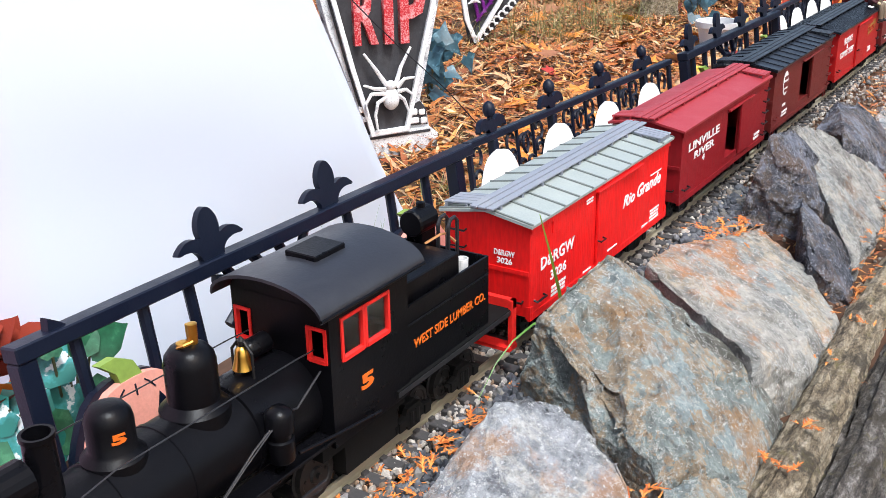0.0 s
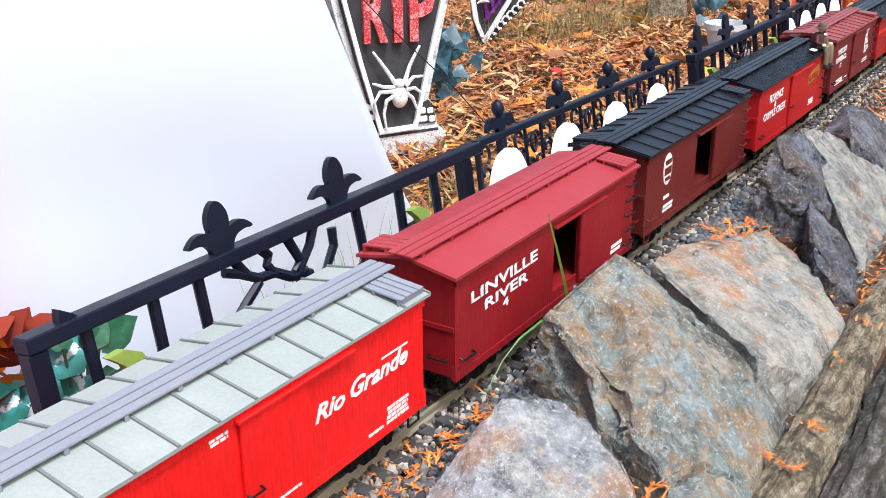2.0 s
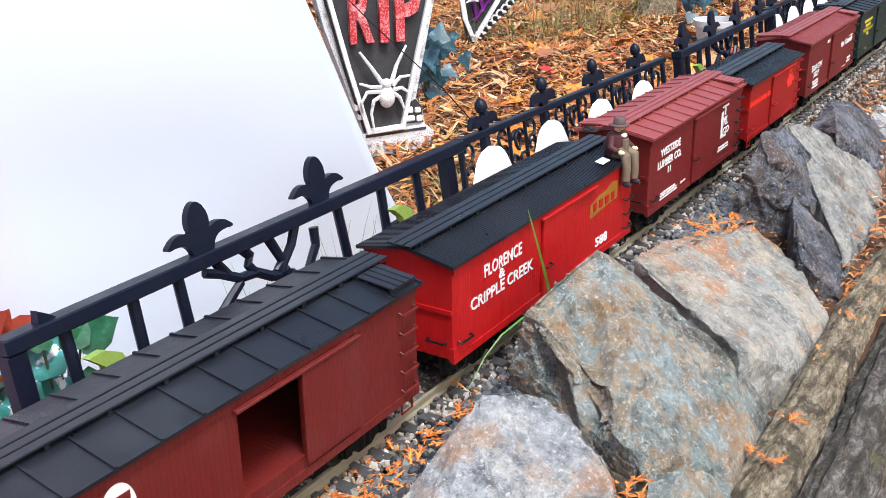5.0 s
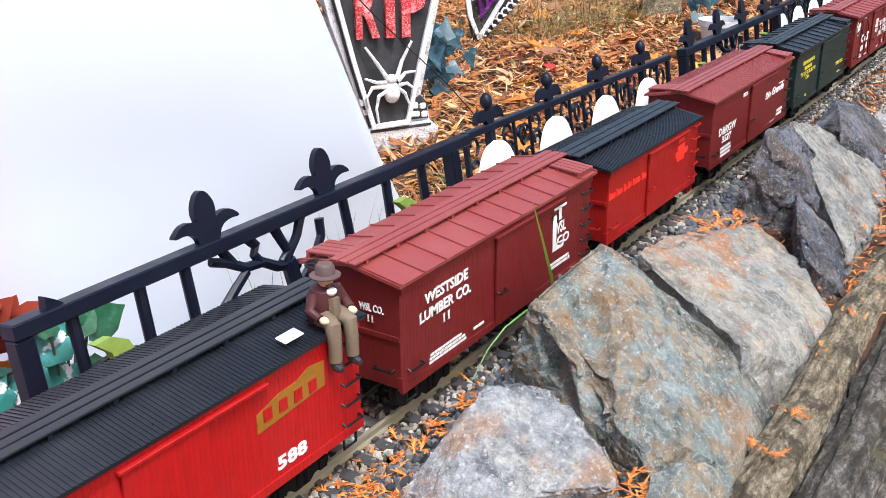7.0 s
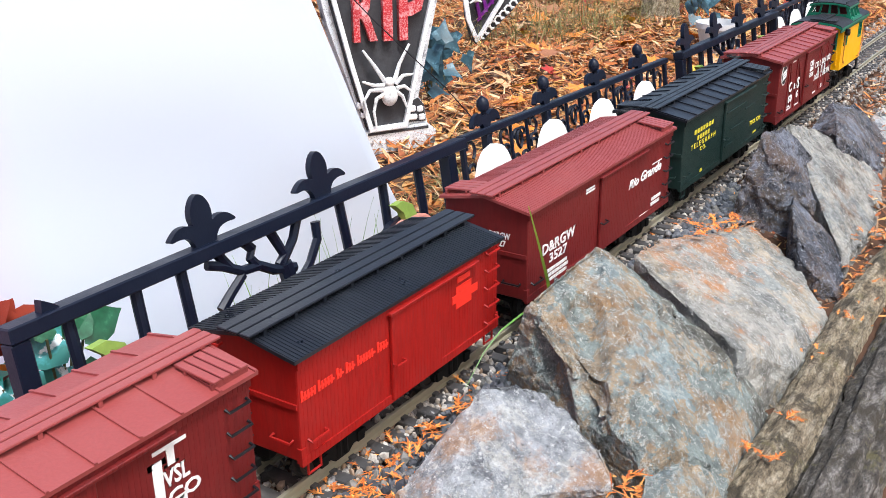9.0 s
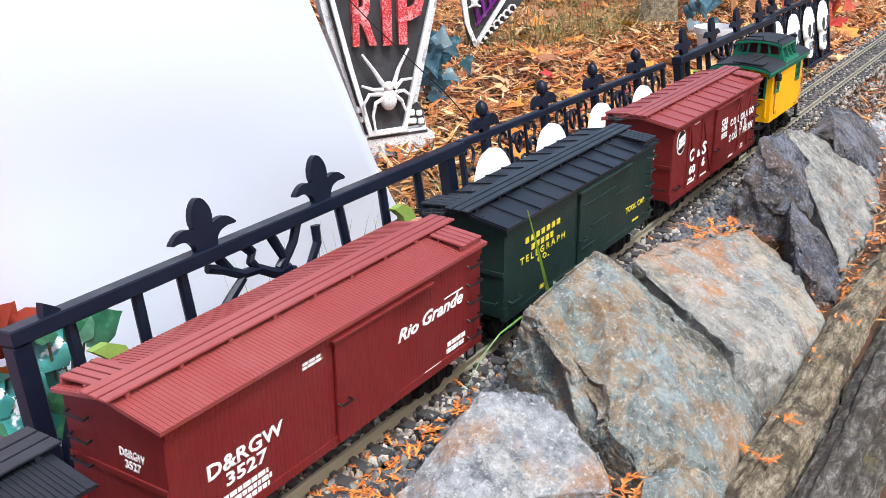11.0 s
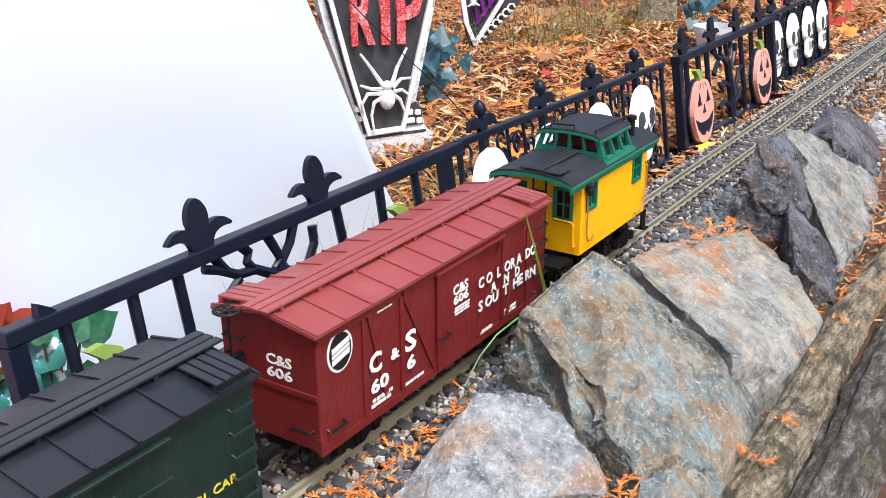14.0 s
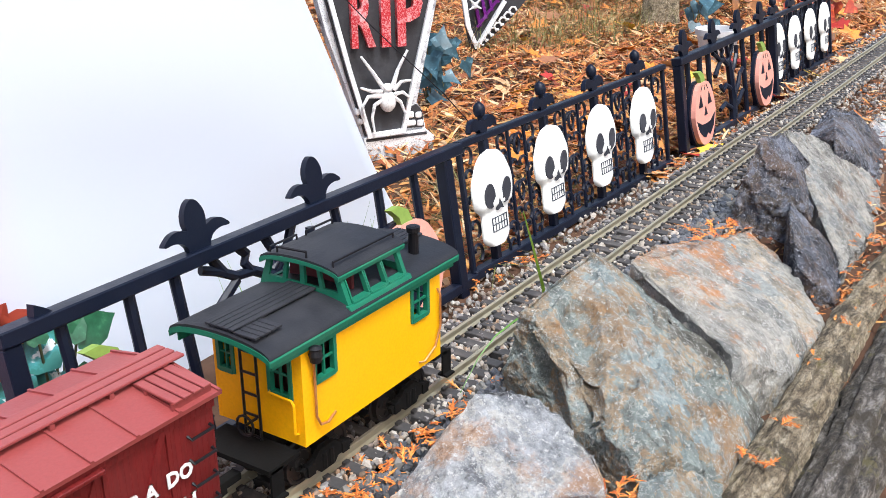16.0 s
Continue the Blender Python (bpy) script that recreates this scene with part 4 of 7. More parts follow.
WEST["wsl"] = c
c = box_car("short scarlet box car with a black corrugated roof", m_side=M_scarlet_dark, m_roof=M_blackroof, m_walk=M_blackroof, corrugated=0.0005,
            door=(-0.029, 0.04), eave=0.1185, ridge=0.1275, boards_wide=0.016, hatch_front=False, hatch_rear=False, brake=False, m_rung=M_scarlet_dark, **mid_len(-0.099, 0.180))
WEST["po"] = c
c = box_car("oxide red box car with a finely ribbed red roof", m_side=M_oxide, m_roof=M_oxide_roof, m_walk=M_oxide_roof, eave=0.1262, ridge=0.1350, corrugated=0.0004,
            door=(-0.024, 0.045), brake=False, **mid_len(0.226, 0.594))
WEST["dr"] = c
c = box_car("dark green box car with a black ribbed roof", m_side=M_green, m_roof=M_blackroof, m_walk=M_blackroof, seams=11, eave=0.1265, ridge=0.135,
            door=(-0.026, 0.045), wheel_side=0.024, m_rung=M_green, **mid_len(0.627, 0.985))
WEST["wu"] = c
c = box_car("oxide red box car with outside diagonal braces", m_side=M_oxide, m_roof=M_oxide_roof, m_walk=M_oxide_roof, seams=11,
            door=(-0.022, 0.038), wheel_side=0.026, floor=0.033,
            braces=((-0.092, 0.046, -0.112, 0.122), (-0.024, 0.038, -0.068, 0.122), (-0.118, 0.122, -0.118, 0.038), (-0.07, 0.122, -0.07, 0.038), (0.045, 0.038, 0.085, 0.122),
                    (0.088, 0.122, 0.088, 0.038), (0.095, 0.038, 0.130, 0.122), (0.134, 0.122, 0.134, 0.038)), **mid_len(1.039, 1.391))
WEST["cs"] = c


# ---- lettering on the wagons ----
c = WEST["rg"]
side_text(c, "D&RGW", -0.149, -0.0775, 0.077, 0.0125, M_white, bold=0.02)
side_text(c, "3026", -0.129, -0.095, 0.060, 0.0100, M_white, bold=0.02)
side_bars(c, -0.129, -0.095, 0.042, 0.012, 3, M_white)
side_bars(c, 0.119, 0.149, 0.041, 0.015, 4, M_white)
side_bars(c, 0.096, 0.117, 0.041, 0.0032, 1, M_white)
side_bars(c, -0.0535, -0.0376, 0.113, 0.006, 2, M_white)
side_bars(c, -0.058, -0.035, 0.040, 0.0036, 1, M_white)
side_bars(c, -0.0066, 0.0206, 0.048, 0.0024, 1, M_white, 0.0492)
part("plate", bbox(-0.127, -0.111, -0.0468, -0.0452, 0.104, 0.121, 0.0004), M_red, c)


def script_mark(car, x0, x1, z, h, wall=0.0455):
    """The slanted road name."""
    w = x1 - x0
    z -= car.get("low", 0.0)
    part("lettering", shifted(lettering("Rio", x0, x0 + w * 0.30, h * 0.95, 0.0006, 0.02, 0.35), 0, -wall - 0.0002, z), M_white, car)
    part("lettering", shifted(lettering("Grande", x0 + w * 0.36, x1, h * 1.05, 0.0006, 0.02, 0.35), 0, -wall - 0.0002, z + h * 0.05), M_white, car)
    part("flourish", bbox(x0 + w * 0.70, x1, -wall - 0.0005, -wall + 0.0003, z + h * 1.14, z + h * 1.24, 0), M_white, car)


script_mark(c, 0.040, 0.148, 0.081, 0.014)
end_text(c, "D&RGW", -0.1702, 0.008, 0.030, 0.094, 0.0055, M_white)
end_text(c, "3026", -0.1702, 0.011, 0.027, 0.086, 0.0060, M_white)

c = WEST["lin"]
side_text(c, "LINVILLE", -0.156, -0.040, 0.0945, 0.0108, M_white, bold=0.02, sheer=0.0)
side_text(c, "RIVER", -0.134, -0.055, 0.0805, 0.0100, M_white, bold=0.02)
side_text(c, "4", -0.101, -0.092, 0.0705, 0.0085, M_white, bold=0.02)
side_bars(c, 0.123, 0.153, 0.044, 0.011, 2, M_white)
end_text(c, "4", -0.179, 0.008, 0.014, 0.086, 0.008, M_white)

c = WEST["ebt"]


def oval(cx, cz, a, b, y0, y1, n=28):
    return prism(bmesh.new(), [(cx + a * math.cos(q), cz + b * math.sin(q)) for q in (2 * PI * k / n for k in range(n))], y0, y1, "Y")


em = part("emblem", oval(-0.115, 0.096, 0.0128, 0.019, -0.0462, -0.0452), M_white, c, "white shield emblem with dark bands")
for z, h, a in ((0.1045, 0.0052, 0.0085), (0.094, 0.0085, 0.0100), (0.0845, 0.0042, 0.0072)):
    part("emblem_band", bbox(-0.115 - a, -0.115 + a, -0.0468, -0.0458, z - h / 2, z + h / 2, 0), M_brown, em)
side_bars(c, -0.123, -0.104, 0.062, 0.006, 1, M_white)
side_bars(c, -0.123, -0.090, 0.046, 0.010, 2, M_white)
end_text(c, "EBT", -0.1780, 0.010, 0.028, 0.098, 0.005, M_white)

c = WEST["fcc"]
side_text(c, "FLORENCE", -0.136, -0.068, 0.0935, 0.0122, M_white, bold=0.015)
side_text(c, "&", -0.110, -0.098, 0.0835, 0.009, M_white, bold=0.015)
side_text(c, "CRIPPLE CREEK", -0.158, -0.045, 0.0705, 0.0115, M_white, bold=0.015)
side_text(c, "588", 0.094, 0.124, 0.0445, 0.0105, M_white, bold=0.03)
bm = prism(bmesh.new(), [(0.078, 0.080), (0.146, 0.085), (0.146, 0.104), (0.130, 0.106), (0.118, 0.101), (0.100, 0.100), (0.078, 0.094)], -0.0460, -0.0453, "Y")
em = part("emblem", bm, M_gold, c, "dull gold road emblem")
for k in range(4):
    part("emblem_bar", bbox(0.084 + 0.015 * k, 0.092 + 0.015 * k, -0.0466, -0.0456, 0.086, 0.095, 0), M_scarlet, em)
bm = bbox(0.0, 0.019, -0.0048, 0.0048, 0, 0.0006, 0.0002)
shifted(bm, 0.114, -0.037, 0.1295, Matrix.Rotation(0.20, 4, "X"))
part("paper_scrap", bm, plain("white_paper", (0.85, 0.84, 0.8), 0.7), c, "scrap of white paper on the roof")

c = WEST["wsl"]
side_text(c, "WESTSIDE", -0.136, -0.070, 0.097, 0.0098, M_white, bold=0.03)
side_text(c, "LUMBER CO.", -0.143, -0.065, 0.083, 0.0100, M_white, bold=0.03)
side_text(c, "11", -0.109, -0.098, 0.0715, 0.0082, M_white, bold=0.03)
side_bars(c, -0.132, -0.073, 0.042, 0.010, 3, M_white)
side_bars(c, -0.062, -0.043, 0.045, 0.0035, 1, M_white)
side_bars(c, 0.078, 0.126, 0.050, 0.008, 2, M_white)
side_text(c, "L", 0.0815, 0.108, 0.068, 0.037, M_white, bold=0.02)
side_text(c, "T", 0.086, 0.112, 0.098, 0.014, M_white, bold=0.02)
side_text(c, "VSL", 0.091, 0.112, 0.084, 0.012, M_white, bold=0.02)
side_text(c, "CO", 0.094, 0.120, 0.071, 0.010, M_white, bold=0.02)
end_text(c, "WSL CO.", -0.1680, 0.006, 0.030, 0.098, 0.0065, M_white)
end_text(c, "11", -0.1680, 0.014, 0.020, 0.089, 0.006, M_white)

c = WEST["po"]
x = -0.132
for w in (0.016, 0.018, 0.008, 0.011, 0.022, 0.014):
    bm = box(bmesh.new(), x, x + w, -0.0460, -0.0452, 0.0848, 0.0864)
    for k in range(int((w - 0.002) / 0.0034) + 1):
        box(bm, x + k * 0.0034, x + k * 0.0034 + 0.0022, -0.0461, -0.0452, 0.083, 0.0895 if k else 0.0915)
    tagged(part("script_bar", bm, M_bright_red, c, "faint red script on the side"), kind="stuff")
    x += w + 0.0025
bm = bmesh.new()
box(bm, 0.066, 0.090, -0.0460, -0.0452, 0.076, 0.096)
box(bm, 0.060, 0.100, -0.0461, -0.0452, 0.082, 0.089)
box(bm, 0.068, 0.088, -0.0460, -0.0452, 0.099, 0.104)
part("red_emblem", bm, M_bright_red, c, "bright red cross-shaped print")

c = WEST["dr"]
side_text(c, "D&RGW", -0.149, -0.078, 0.0715, 0.0112, M_white, bold=0.02)
side_text(c, "3527", -0.134, -0.096, 0.0595, 0.0098, M_white, bold=0.02)
side_bars(c, -0.138, -0.092, 0.040, 0.0155, 3, M_white)
script_mark(c, 0.055, 0.150, 0.0815, 0.0112)
side_bars(c, 0.123, 0.155, 0.043, 0.012, 2, M_white)
side_bars(c, 0.090, 0.116, 0.0375, 0.0042, 1, M_white)
side_bars(c, -0.058, -0.035, 0.108, 0.006, 2, M_white)
end_text(c, "D&RGW", -0.179, 0.004, 0.027, 0.094, 0.0062, M_white)
end_text(c, "3527", -0.179, 0.008, 0.022, 0.086, 0.0062, M_white)

c = WEST["wu"]


def word_bars(car, x0, x1, z, h, n, mat):
    for k in range(n):
        x = x0 + (x1 - x0) * k / n
        w = (x1 - x0) / n
        part("letter_bar", box(bmesh.new(), x, x + w * 0.62, -0.0460, -0.0452, z, z + h), mat, car)


word_bars(c, -0.136, -0.062, 0.0985, 0.0056, 7, M_yellow_let)
word_bars(c, -0.124, -0.076, 0.0890, 0.0056, 5, M_yellow_let)
side_text(c, "T E L E G R A P H", -0.1455, -0.053, 0.0795, 0.0070, M_yellow_let, bold=0.01)
side_text(c, "C O .", -0.111, -0.087, 0.0715, 0.0060, M_yellow_let, bold=0.01)
side_bars(c, -0.1055, -0.0953, 0.0415, 0.0062, 1, M_yellow_let)
side_text(c, "TOOL CAR", 0.100, 0.155, 0.0585, 0.0068, M_yellow_let, bold=0.01)
side_bars(c, 0.120, 0.137, 0.043, 0.004, 1, M_yellow_let)
for x0, x1, z in ((-0.02, 0.06, 0.102), (0.0, 0.05, 0.075), (0.06, 0.1, 0.092), (-0.02, 0.012, 0.055)):
    part("strap", bbox(x0, x1, -0.0502, -0.0488, z, z + 0.0018, 0.0003), M_green, c)

c = WEST["cs"]
em = part("emblem", oval(-0.1455, 0.105, 0.0145, 0.0165, -0.0460, -0.0452), M_white, c, "round white emblem with black bars")
part("emblem_disc", oval(-0.1455, 0.105, 0.0125, 0.0145, -0.0464, -0.0456), M_black, em)
for z, h in ((0.1095, 0.0042), (0.105, 0.0025), (0.1005, 0.0042)):
    part("emblem_band", prism(bmesh.new(), [(-0.1555, z - h / 2 - 0.002), (-0.1355, z - h / 2 + 0.002), (-0.1355, z + h / 2 + 0.002), (-0.1555, z + h / 2 - 0.002)], -0.0468, -0.0460, "Y"), M_white, em)
for txt, x0, x1, z, h in (("C", -0.114, -0.0985, 0.070, 0.017), ("&", -0.0865, -0.0745, 0.071, 0.0095), ("S", -0.0672, -0.052, 0.069, 0.018),
                          ("60", -0.1127, -0.090, 0.053, 0.0118), ("6", -0.0656, -0.0535, 0.053, 0.0118)):
    side_text(c, txt, x0, x1, z, h, M_white, 0.0472, bold=0.03)
for txt, x0, x1, z, h in (("C&S", 0.0, 0.0235, 0.0935, 0.009), ("606", 0.0005, 0.024, 0.085, 0.0078)):
    side_text(c, txt, x0, x1, z, h, M_white, 0.0492, bold=0.02)
side_bars(c, 0.0005, 0.0255, 0.075, 0.008, 3, M_white, 0.0492)
side_text(c, "C O  L  OR A  DO", 0.044, 0.1485, 0.083, 0.0105, M_white, 0.0472, bold=0.03)
side_text(c, "A    N   D", 0.0643, 0.1175, 0.072, 0.0098, M_white, 0.0472, bold=0.03)
side_text(c, "S OU  T  HE RN", 0.044, 0.1495, 0.061, 0.0105, M_white, 0.0472, bold=0.03)
side_bars(c, -0.111, -0.083, 0.040, 0.0085, 2, M_white)
side_bars(c, -0.067, -0.035, 0.039, 0.0035, 1, M_white)
side_bars(c, 0.045, 0.072, 0.037, 0.0045, 1, M_white)
side_bars(c, 0.091, 0.1175, 0.039, 0.0075, 2, M_white)
side_bars(c, -0.102, -0.080, 0.1165, 0.0022, 1, M_white)
end_text(c, "C&S", -0.171, -0.002, 0.022, 0.094, 0.0085, M_white)
end_text(c, "606", -0.171, -0.002, 0.022, 0.0835, 0.0085, M_white)


# ---- walls with openings ----
def holed(bm, a0, a1, b0, b1, lo, hi, holes, axis="Y"):
    """A wall from a0 to a1 and b0 to b1 between lo and hi, with rectangular openings."""
    aa = sorted({a0, a1, *[h[0] for h in holes], *[h[1] for h in holes]})
    bb = sorted({b0, b1, *[h[2] for h in holes], *[h[3] for h in holes]})
    for p, q in zip(aa, aa[1:]):
        for r, s in zip(bb, bb[1:]):
            if any(h[0] <= p and q <= h[1] and h[2] <= r and s <= h[3] for h in holes):
                continue
            if axis == "Y":
                box(bm, p, q, lo, hi, r, s)
            else:
                box(bm, lo, hi, p, q, r, s)
    bmesh.ops.remove_doubles(bm, verts=bm.verts, dist=2e-5)
    return bm


def sash(parent, a0, a1, b0, b1, at, mat, axis="Y", bar=0.0022, nx=2, nz=2, name="window_frame", deep=0.0022):
    """A window frame with glazing bars, its middle at the given plane."""
    bm = bmesh.new()

    def bx(p, q, r, s, d):
        if axis == "Y":
            box(bm, p, q, at - d, at + d, r, s)
        else:
            box(bm, at - d, at + d, p, q, r, s)
    bx(a0 - bar, a0 + bar * 0.4, b0 - bar, b1 + bar, deep)
    bx(a1 - bar * 0.4, a1 + bar, b0 - bar, b1 + bar, deep)
    bx(a0, a1, b0 - bar * 1.2, b0 + bar * 0.4, deep + 0.0004)
    bx(a0, a1, b1 - bar * 0.4, b1 + bar, deep)
    for k in range(1, nx):
        x = a0 + (a1 - a0) * k / nx
        bx(x - bar * 0.3, x + bar * 0.3, b0, b1, deep * 0.5)
    for k in range(1, nz):
        z = b0 + (b1 - b0) * k / nz
        bx(a0, a1, z - bar * 0.3, z + bar * 0.3, deep * 0.45)
    return part(name, bm, mat, parent)


# ---- caboose ----
M_yellow = painted("yellow_caboose_paint", (0.92, 0.45, 0.003), 0.40, 0.02, (0.75, 0.5, 0.1), relief=0.06)
M_cgreen = painted("green_trim_paint", (0.008, 0.15, 0.085), 0.45, 0.12)
M_croof = painted("dark_grey_roof", (0.018, 0.019, 0.023), 0.5, 0.22, (0.12, 0.12, 0.13))
M_inside = plain("dark_red_interior", (0.10, 0.012, 0.015), 0.8)
M_copper = plain("copper_pipe", (0.55, 0.25, 0.10), 0.45, 0.6)


def arch_roof(bm, x0, x1, half, eave, ridge, thick):
    up = [(half * math.cos(a), eave + (ridge - eave) * math.sin(a)) for a in (PI * k / 14 for k in range(15))]
    return prism(bm, up + [(y * 0.985, z - thick) for y, z in up[::-1]], x0, x1, "X")


def caboose():
    mid = 1.551
    car = thing("caboose", "yellow caboose with green windows and a grey roof cupola", "caboose", pose(mid, 0, 0), "wagons of the train")
    wheels = []
    a, b, w, zf, zt = -0.080, 0.093, 0.0425, 0.043, 0.126
    wins = [(-0.066, -0.045, 0.090, 0.117), (0.053, 0.074, 0.090, 0.117)]
    ends = [(0.0235, 0.0365, 0.086, 0.112), (-0.031, -0.0125, 0.080, 0.112)]
    bm = bmesh.new()
    for s in (-1, 1):
        holed(bm, a, b, zf, zt, min(s * w, s * (w - 0.003)), max(s * w, s * (w - 0.003)), wins)
    for x in (a + 0.0002, b - 0.0032):
        holed(bm, -w + 0.003, w - 0.003, zf, zt, x, x + 0.003, ends, "X")
    box(bm, a + 0.003, b - 0.003, -w + 0.003, w - 0.003, zf, zf + 0.004)
    part("body", bm, M_yellow, car)
    part("interior", box(bmesh.new(), a + 0.02, b - 0.02, -0.012, 0.012, zf + 0.004, 0.122), M_inside, car)
    for s in (-1, 1):
        for h in wins:
            sash(car, *h, s * (w - 0.001), M_cgreen, "Y", 0.0024)
    for x in (a + 0.0012, b - 0.0012):
        for h in ends:
            sash(car, *h, x, M_cgreen, "X", 0.0024, 2, 2)
    bm = bmesh.new()
    for y in (-w - 0.0018, w + 0.0002):
        box(bm, a - 0.03, b + 0.018, y, y + 0.0016, 0.1175, 0.1245)
    part("fascia", bm, M_cgreen, car)
    roof = part("roof", arch_roof(bmesh.new(), -0.1145, 0.1145, 0.0470, 0.1275, 0.1375, 0.0022), M_croof, car, smooth=True)
    bm = arch_roof(bmesh.new(), -0.1150, 0.1150, 0.0475, 0.1256, 0.1352, 0.0040)
    part("roof_edge", bm, M_cgreen, car)
    # cupola
    x0, x1, cw, z0, z1 = -0.026, 0.047, 0.034, 0.128, 0.1545
    bm = bmesh.new()
    sw = [(x0 + 0.005, x0 + 0.0245, 0.1340, 0.1532), (x0 + 0.0268, x0 + 0.0462, 0.1340, 0.1532), (x0 + 0.0485, x0 + 0.068, 0.1340, 0.1532)]
    fw = [(-0.029, -0.017, 0.1405, 0.1535), (-0.014, -0.002, 0.1405, 0.157), (0.002, 0.014, 0.1405, 0.157), (0.017, 0.029, 0.1405, 0.1535)]
    for s in (-1, 1):
        holed(bm, x0, x1, z0, z1, min(s * cw, s * (cw - 0.0025)), max(s * cw, s * (cw - 0.0025)), sw)
    for x in (x0, x1 - 0.0025):
        holed(bm, -cw + 0.0025, cw - 0.0025, z0, 0.1580, x, x + 0.0025, fw, "X")
    cup = part("cupola", bm, M_cgreen, car, "green cupola with small windows")
    for h in sw:
        sash(cup, *h, -cw + 0.0008, M_cgreen, "Y", 0.0009, 1, 1, deep=0.0019)
    part("cupola_sill", bbox(x0 - 0.002, x1 + 0.002, -cw - 0.002, -cw + 0.001, 0.1288, 0.1325, 0.0004), M_cgreen, cup)
    part("cupola_back_wall", box(bmesh.new(), x0 + 0.02, x0 + 0.023, -cw + 0.004, cw - 0.004, 0.13, 0.156), M_inside, cup)
    for o in [cup, *cup.children]:
        if o.name.startswith("cupola_back"):
            continue
        for v in o.data.vertices:
            if v.co.z < z1:
                v.co.y *= 1 + 0.30 * (z1 - v.co.z) / (z1 - z0)
    part("cupola_roof", arch_roof(bmesh.new(), x0 - 0.004, x1 + 0.004, 0.0375, 0.1555, 0.1625, 0.0020), M_croof, cup)
    bm = arch_roof(bmesh.new(), x0 - 0.0045, x1 + 0.0045, 0.038, 0.1538, 0.1606, 0.0030)
    part("cupola_edge", bm, M_cgreen, cup)
    for y in (-0.030, 0.030):
        for (p, q) in ((x0, x0 + 0.03), (x1 - 0.032, x1)) if y > 0 else ((x0, x1),):
            z = 0.1580
            part("grab_rail", tube(bmesh.new(), [(p, y, z), (p, y, z + 0.0055), (q, y, z + 0.0055), (q, y, z)], 0.0010, 5), M_black, cup)
    part("grab_rail", tube(bmesh.new(), [(x0 - 0.001, 0.022, 0.1595), (x0 - 0.001, 0.022, 0.1655), (x0 - 0.001, -0.006, 0.1670), (x0 - 0.001, -0.006, 0.1615)], 0.0010, 5), M_black, cup)
    # running boards
    for p, q in ((-0.112, x0), (x1, 0.112)):
        for k in range(5):
            y = -0.013 + 0.0054 * k
            part("plank", bbox(p, q, y, y + 0.0048, 0.1385, 0.1402, 0.0003), M_croof, roof)
    for k in range(5):
        x = -0.112 + 0.0055 * k
        part("plank", bbox(x, x + 0.0048, -0.033, -0.0135, 0.1375, 0.1392, 0.0003), M_croof, roof)
    part("smoke_jack", lathe(bmesh.new(), [(0.0045, 0.130), (0.0042, 0.153), (0.0058, 0.154), (0.0058, 0.158), (0.0035, 0.159)], 14, (0.080, -0.026, 0)), M_black, car)
    # end ladder, handrails, lamp
    bm = bmesh.new()
    for y in (-0.0035, 0.0115):
        tube(bm, [(a - 0.004, y, 0.028), (a - 0.004, y, 0.124)], 0.0012, 5)
    part("ladder", bm, M_black, car)
    for k in range(5):
        z = 0.040 + k * 0.017
        part("ladder_rung", tube(bmesh.new(), [(a - 0.004, -0.0035, z), (a - 0.004, 0.0115, z)], 0.0011, 5), M_black, car)
    part("handrail", tube(bmesh.new(), [(a, -0.012, 0.080), (a - 0.003, -0.013, 0.080), (a - 0.003, -0.034, 0.079), (a - 0.003, -0.036, 0.076), (a - 0.003, -0.036, 0.053), (a, -0.036, 0.052)], 0.0011, 5), M_yellow, car)
    part("handrail", tube(bmesh.new(), [(a + 0.010, -w, 0.112), (a + 0.010, -w - 0.003, 0.110), (a + 0.010, -w - 0.003, 0.064), (a + 0.014, -w - 0.003, 0.056), (a + 0.022, -w - 0.003, 0.054), (a + 0.034, -w, 0.056)], 0.0010, 6), M_copper, car)
    part("handrail", tube(bmesh.new(), [(b - 0.004, -w, 0.105), (b - 0.004, -w - 0.003, 0.100), (b - 0.004, -w - 0.003, 0.072), (b - 0.012, -w - 0.003, 0.056), (b - 0.028, -w - 0.003, 0.049), (b - 0.032, -w, 0.049)], 0.0010, 6), M_copper, car)
    bm = lathe(bmesh.new(), [(0.001, -0.006), (0.0042, -0.005), (0.005, 0.0), (0.0042, 0.004), (0.0048, 0.0055), (0.002, 0.007)], 12, (a + 0.009, -w - 0.006, 0.114))
    tube(bm, [(a + 0.009, -w, 0.113), (a + 0.009, -w - 0.006, 0.113)], 0.0015, 5)
    part("marker_lamp", bm, M_black, car)
    c2 = Vector((a - 0.012, 0.004, 0.052))
    bm = tube(bmesh.new(), [c2 + Vector((0, math.cos(q) * 0.008, math.sin(q) * 0.008)) for q in (2 * PI * k / 14 for k in range(15))], 0.0011, 5)
    tube(bm, [c2, (a, 0.004, 0.052)], 0.0012, 5)
    part("brake_wheel", bm, M_black, car)
    bm = bmesh.new()
    box(bm, a - 0.032, a, -0.036, 0.036, 0.034, 0.038)
    box(bm, b, b + 0.02, -0.036, 0.036, 0.034, 0.038)
    box(bm, a, b, -0.012, 0.012, 0.030, 0.043)
    for x in (a - 0.030, b + 0.014):
        for y in (-0.036, 0.034):
            box(bm, x, x + 0.012, y, y + 0.002, 0.014, 0.036)
            box(bm, x, x + 0.012, y - 0.004, y + 0.006, 0.013, 0.015)
    part("platform", bm, M_under, car)
    truck(car, -0.048, wheels, 0.020)
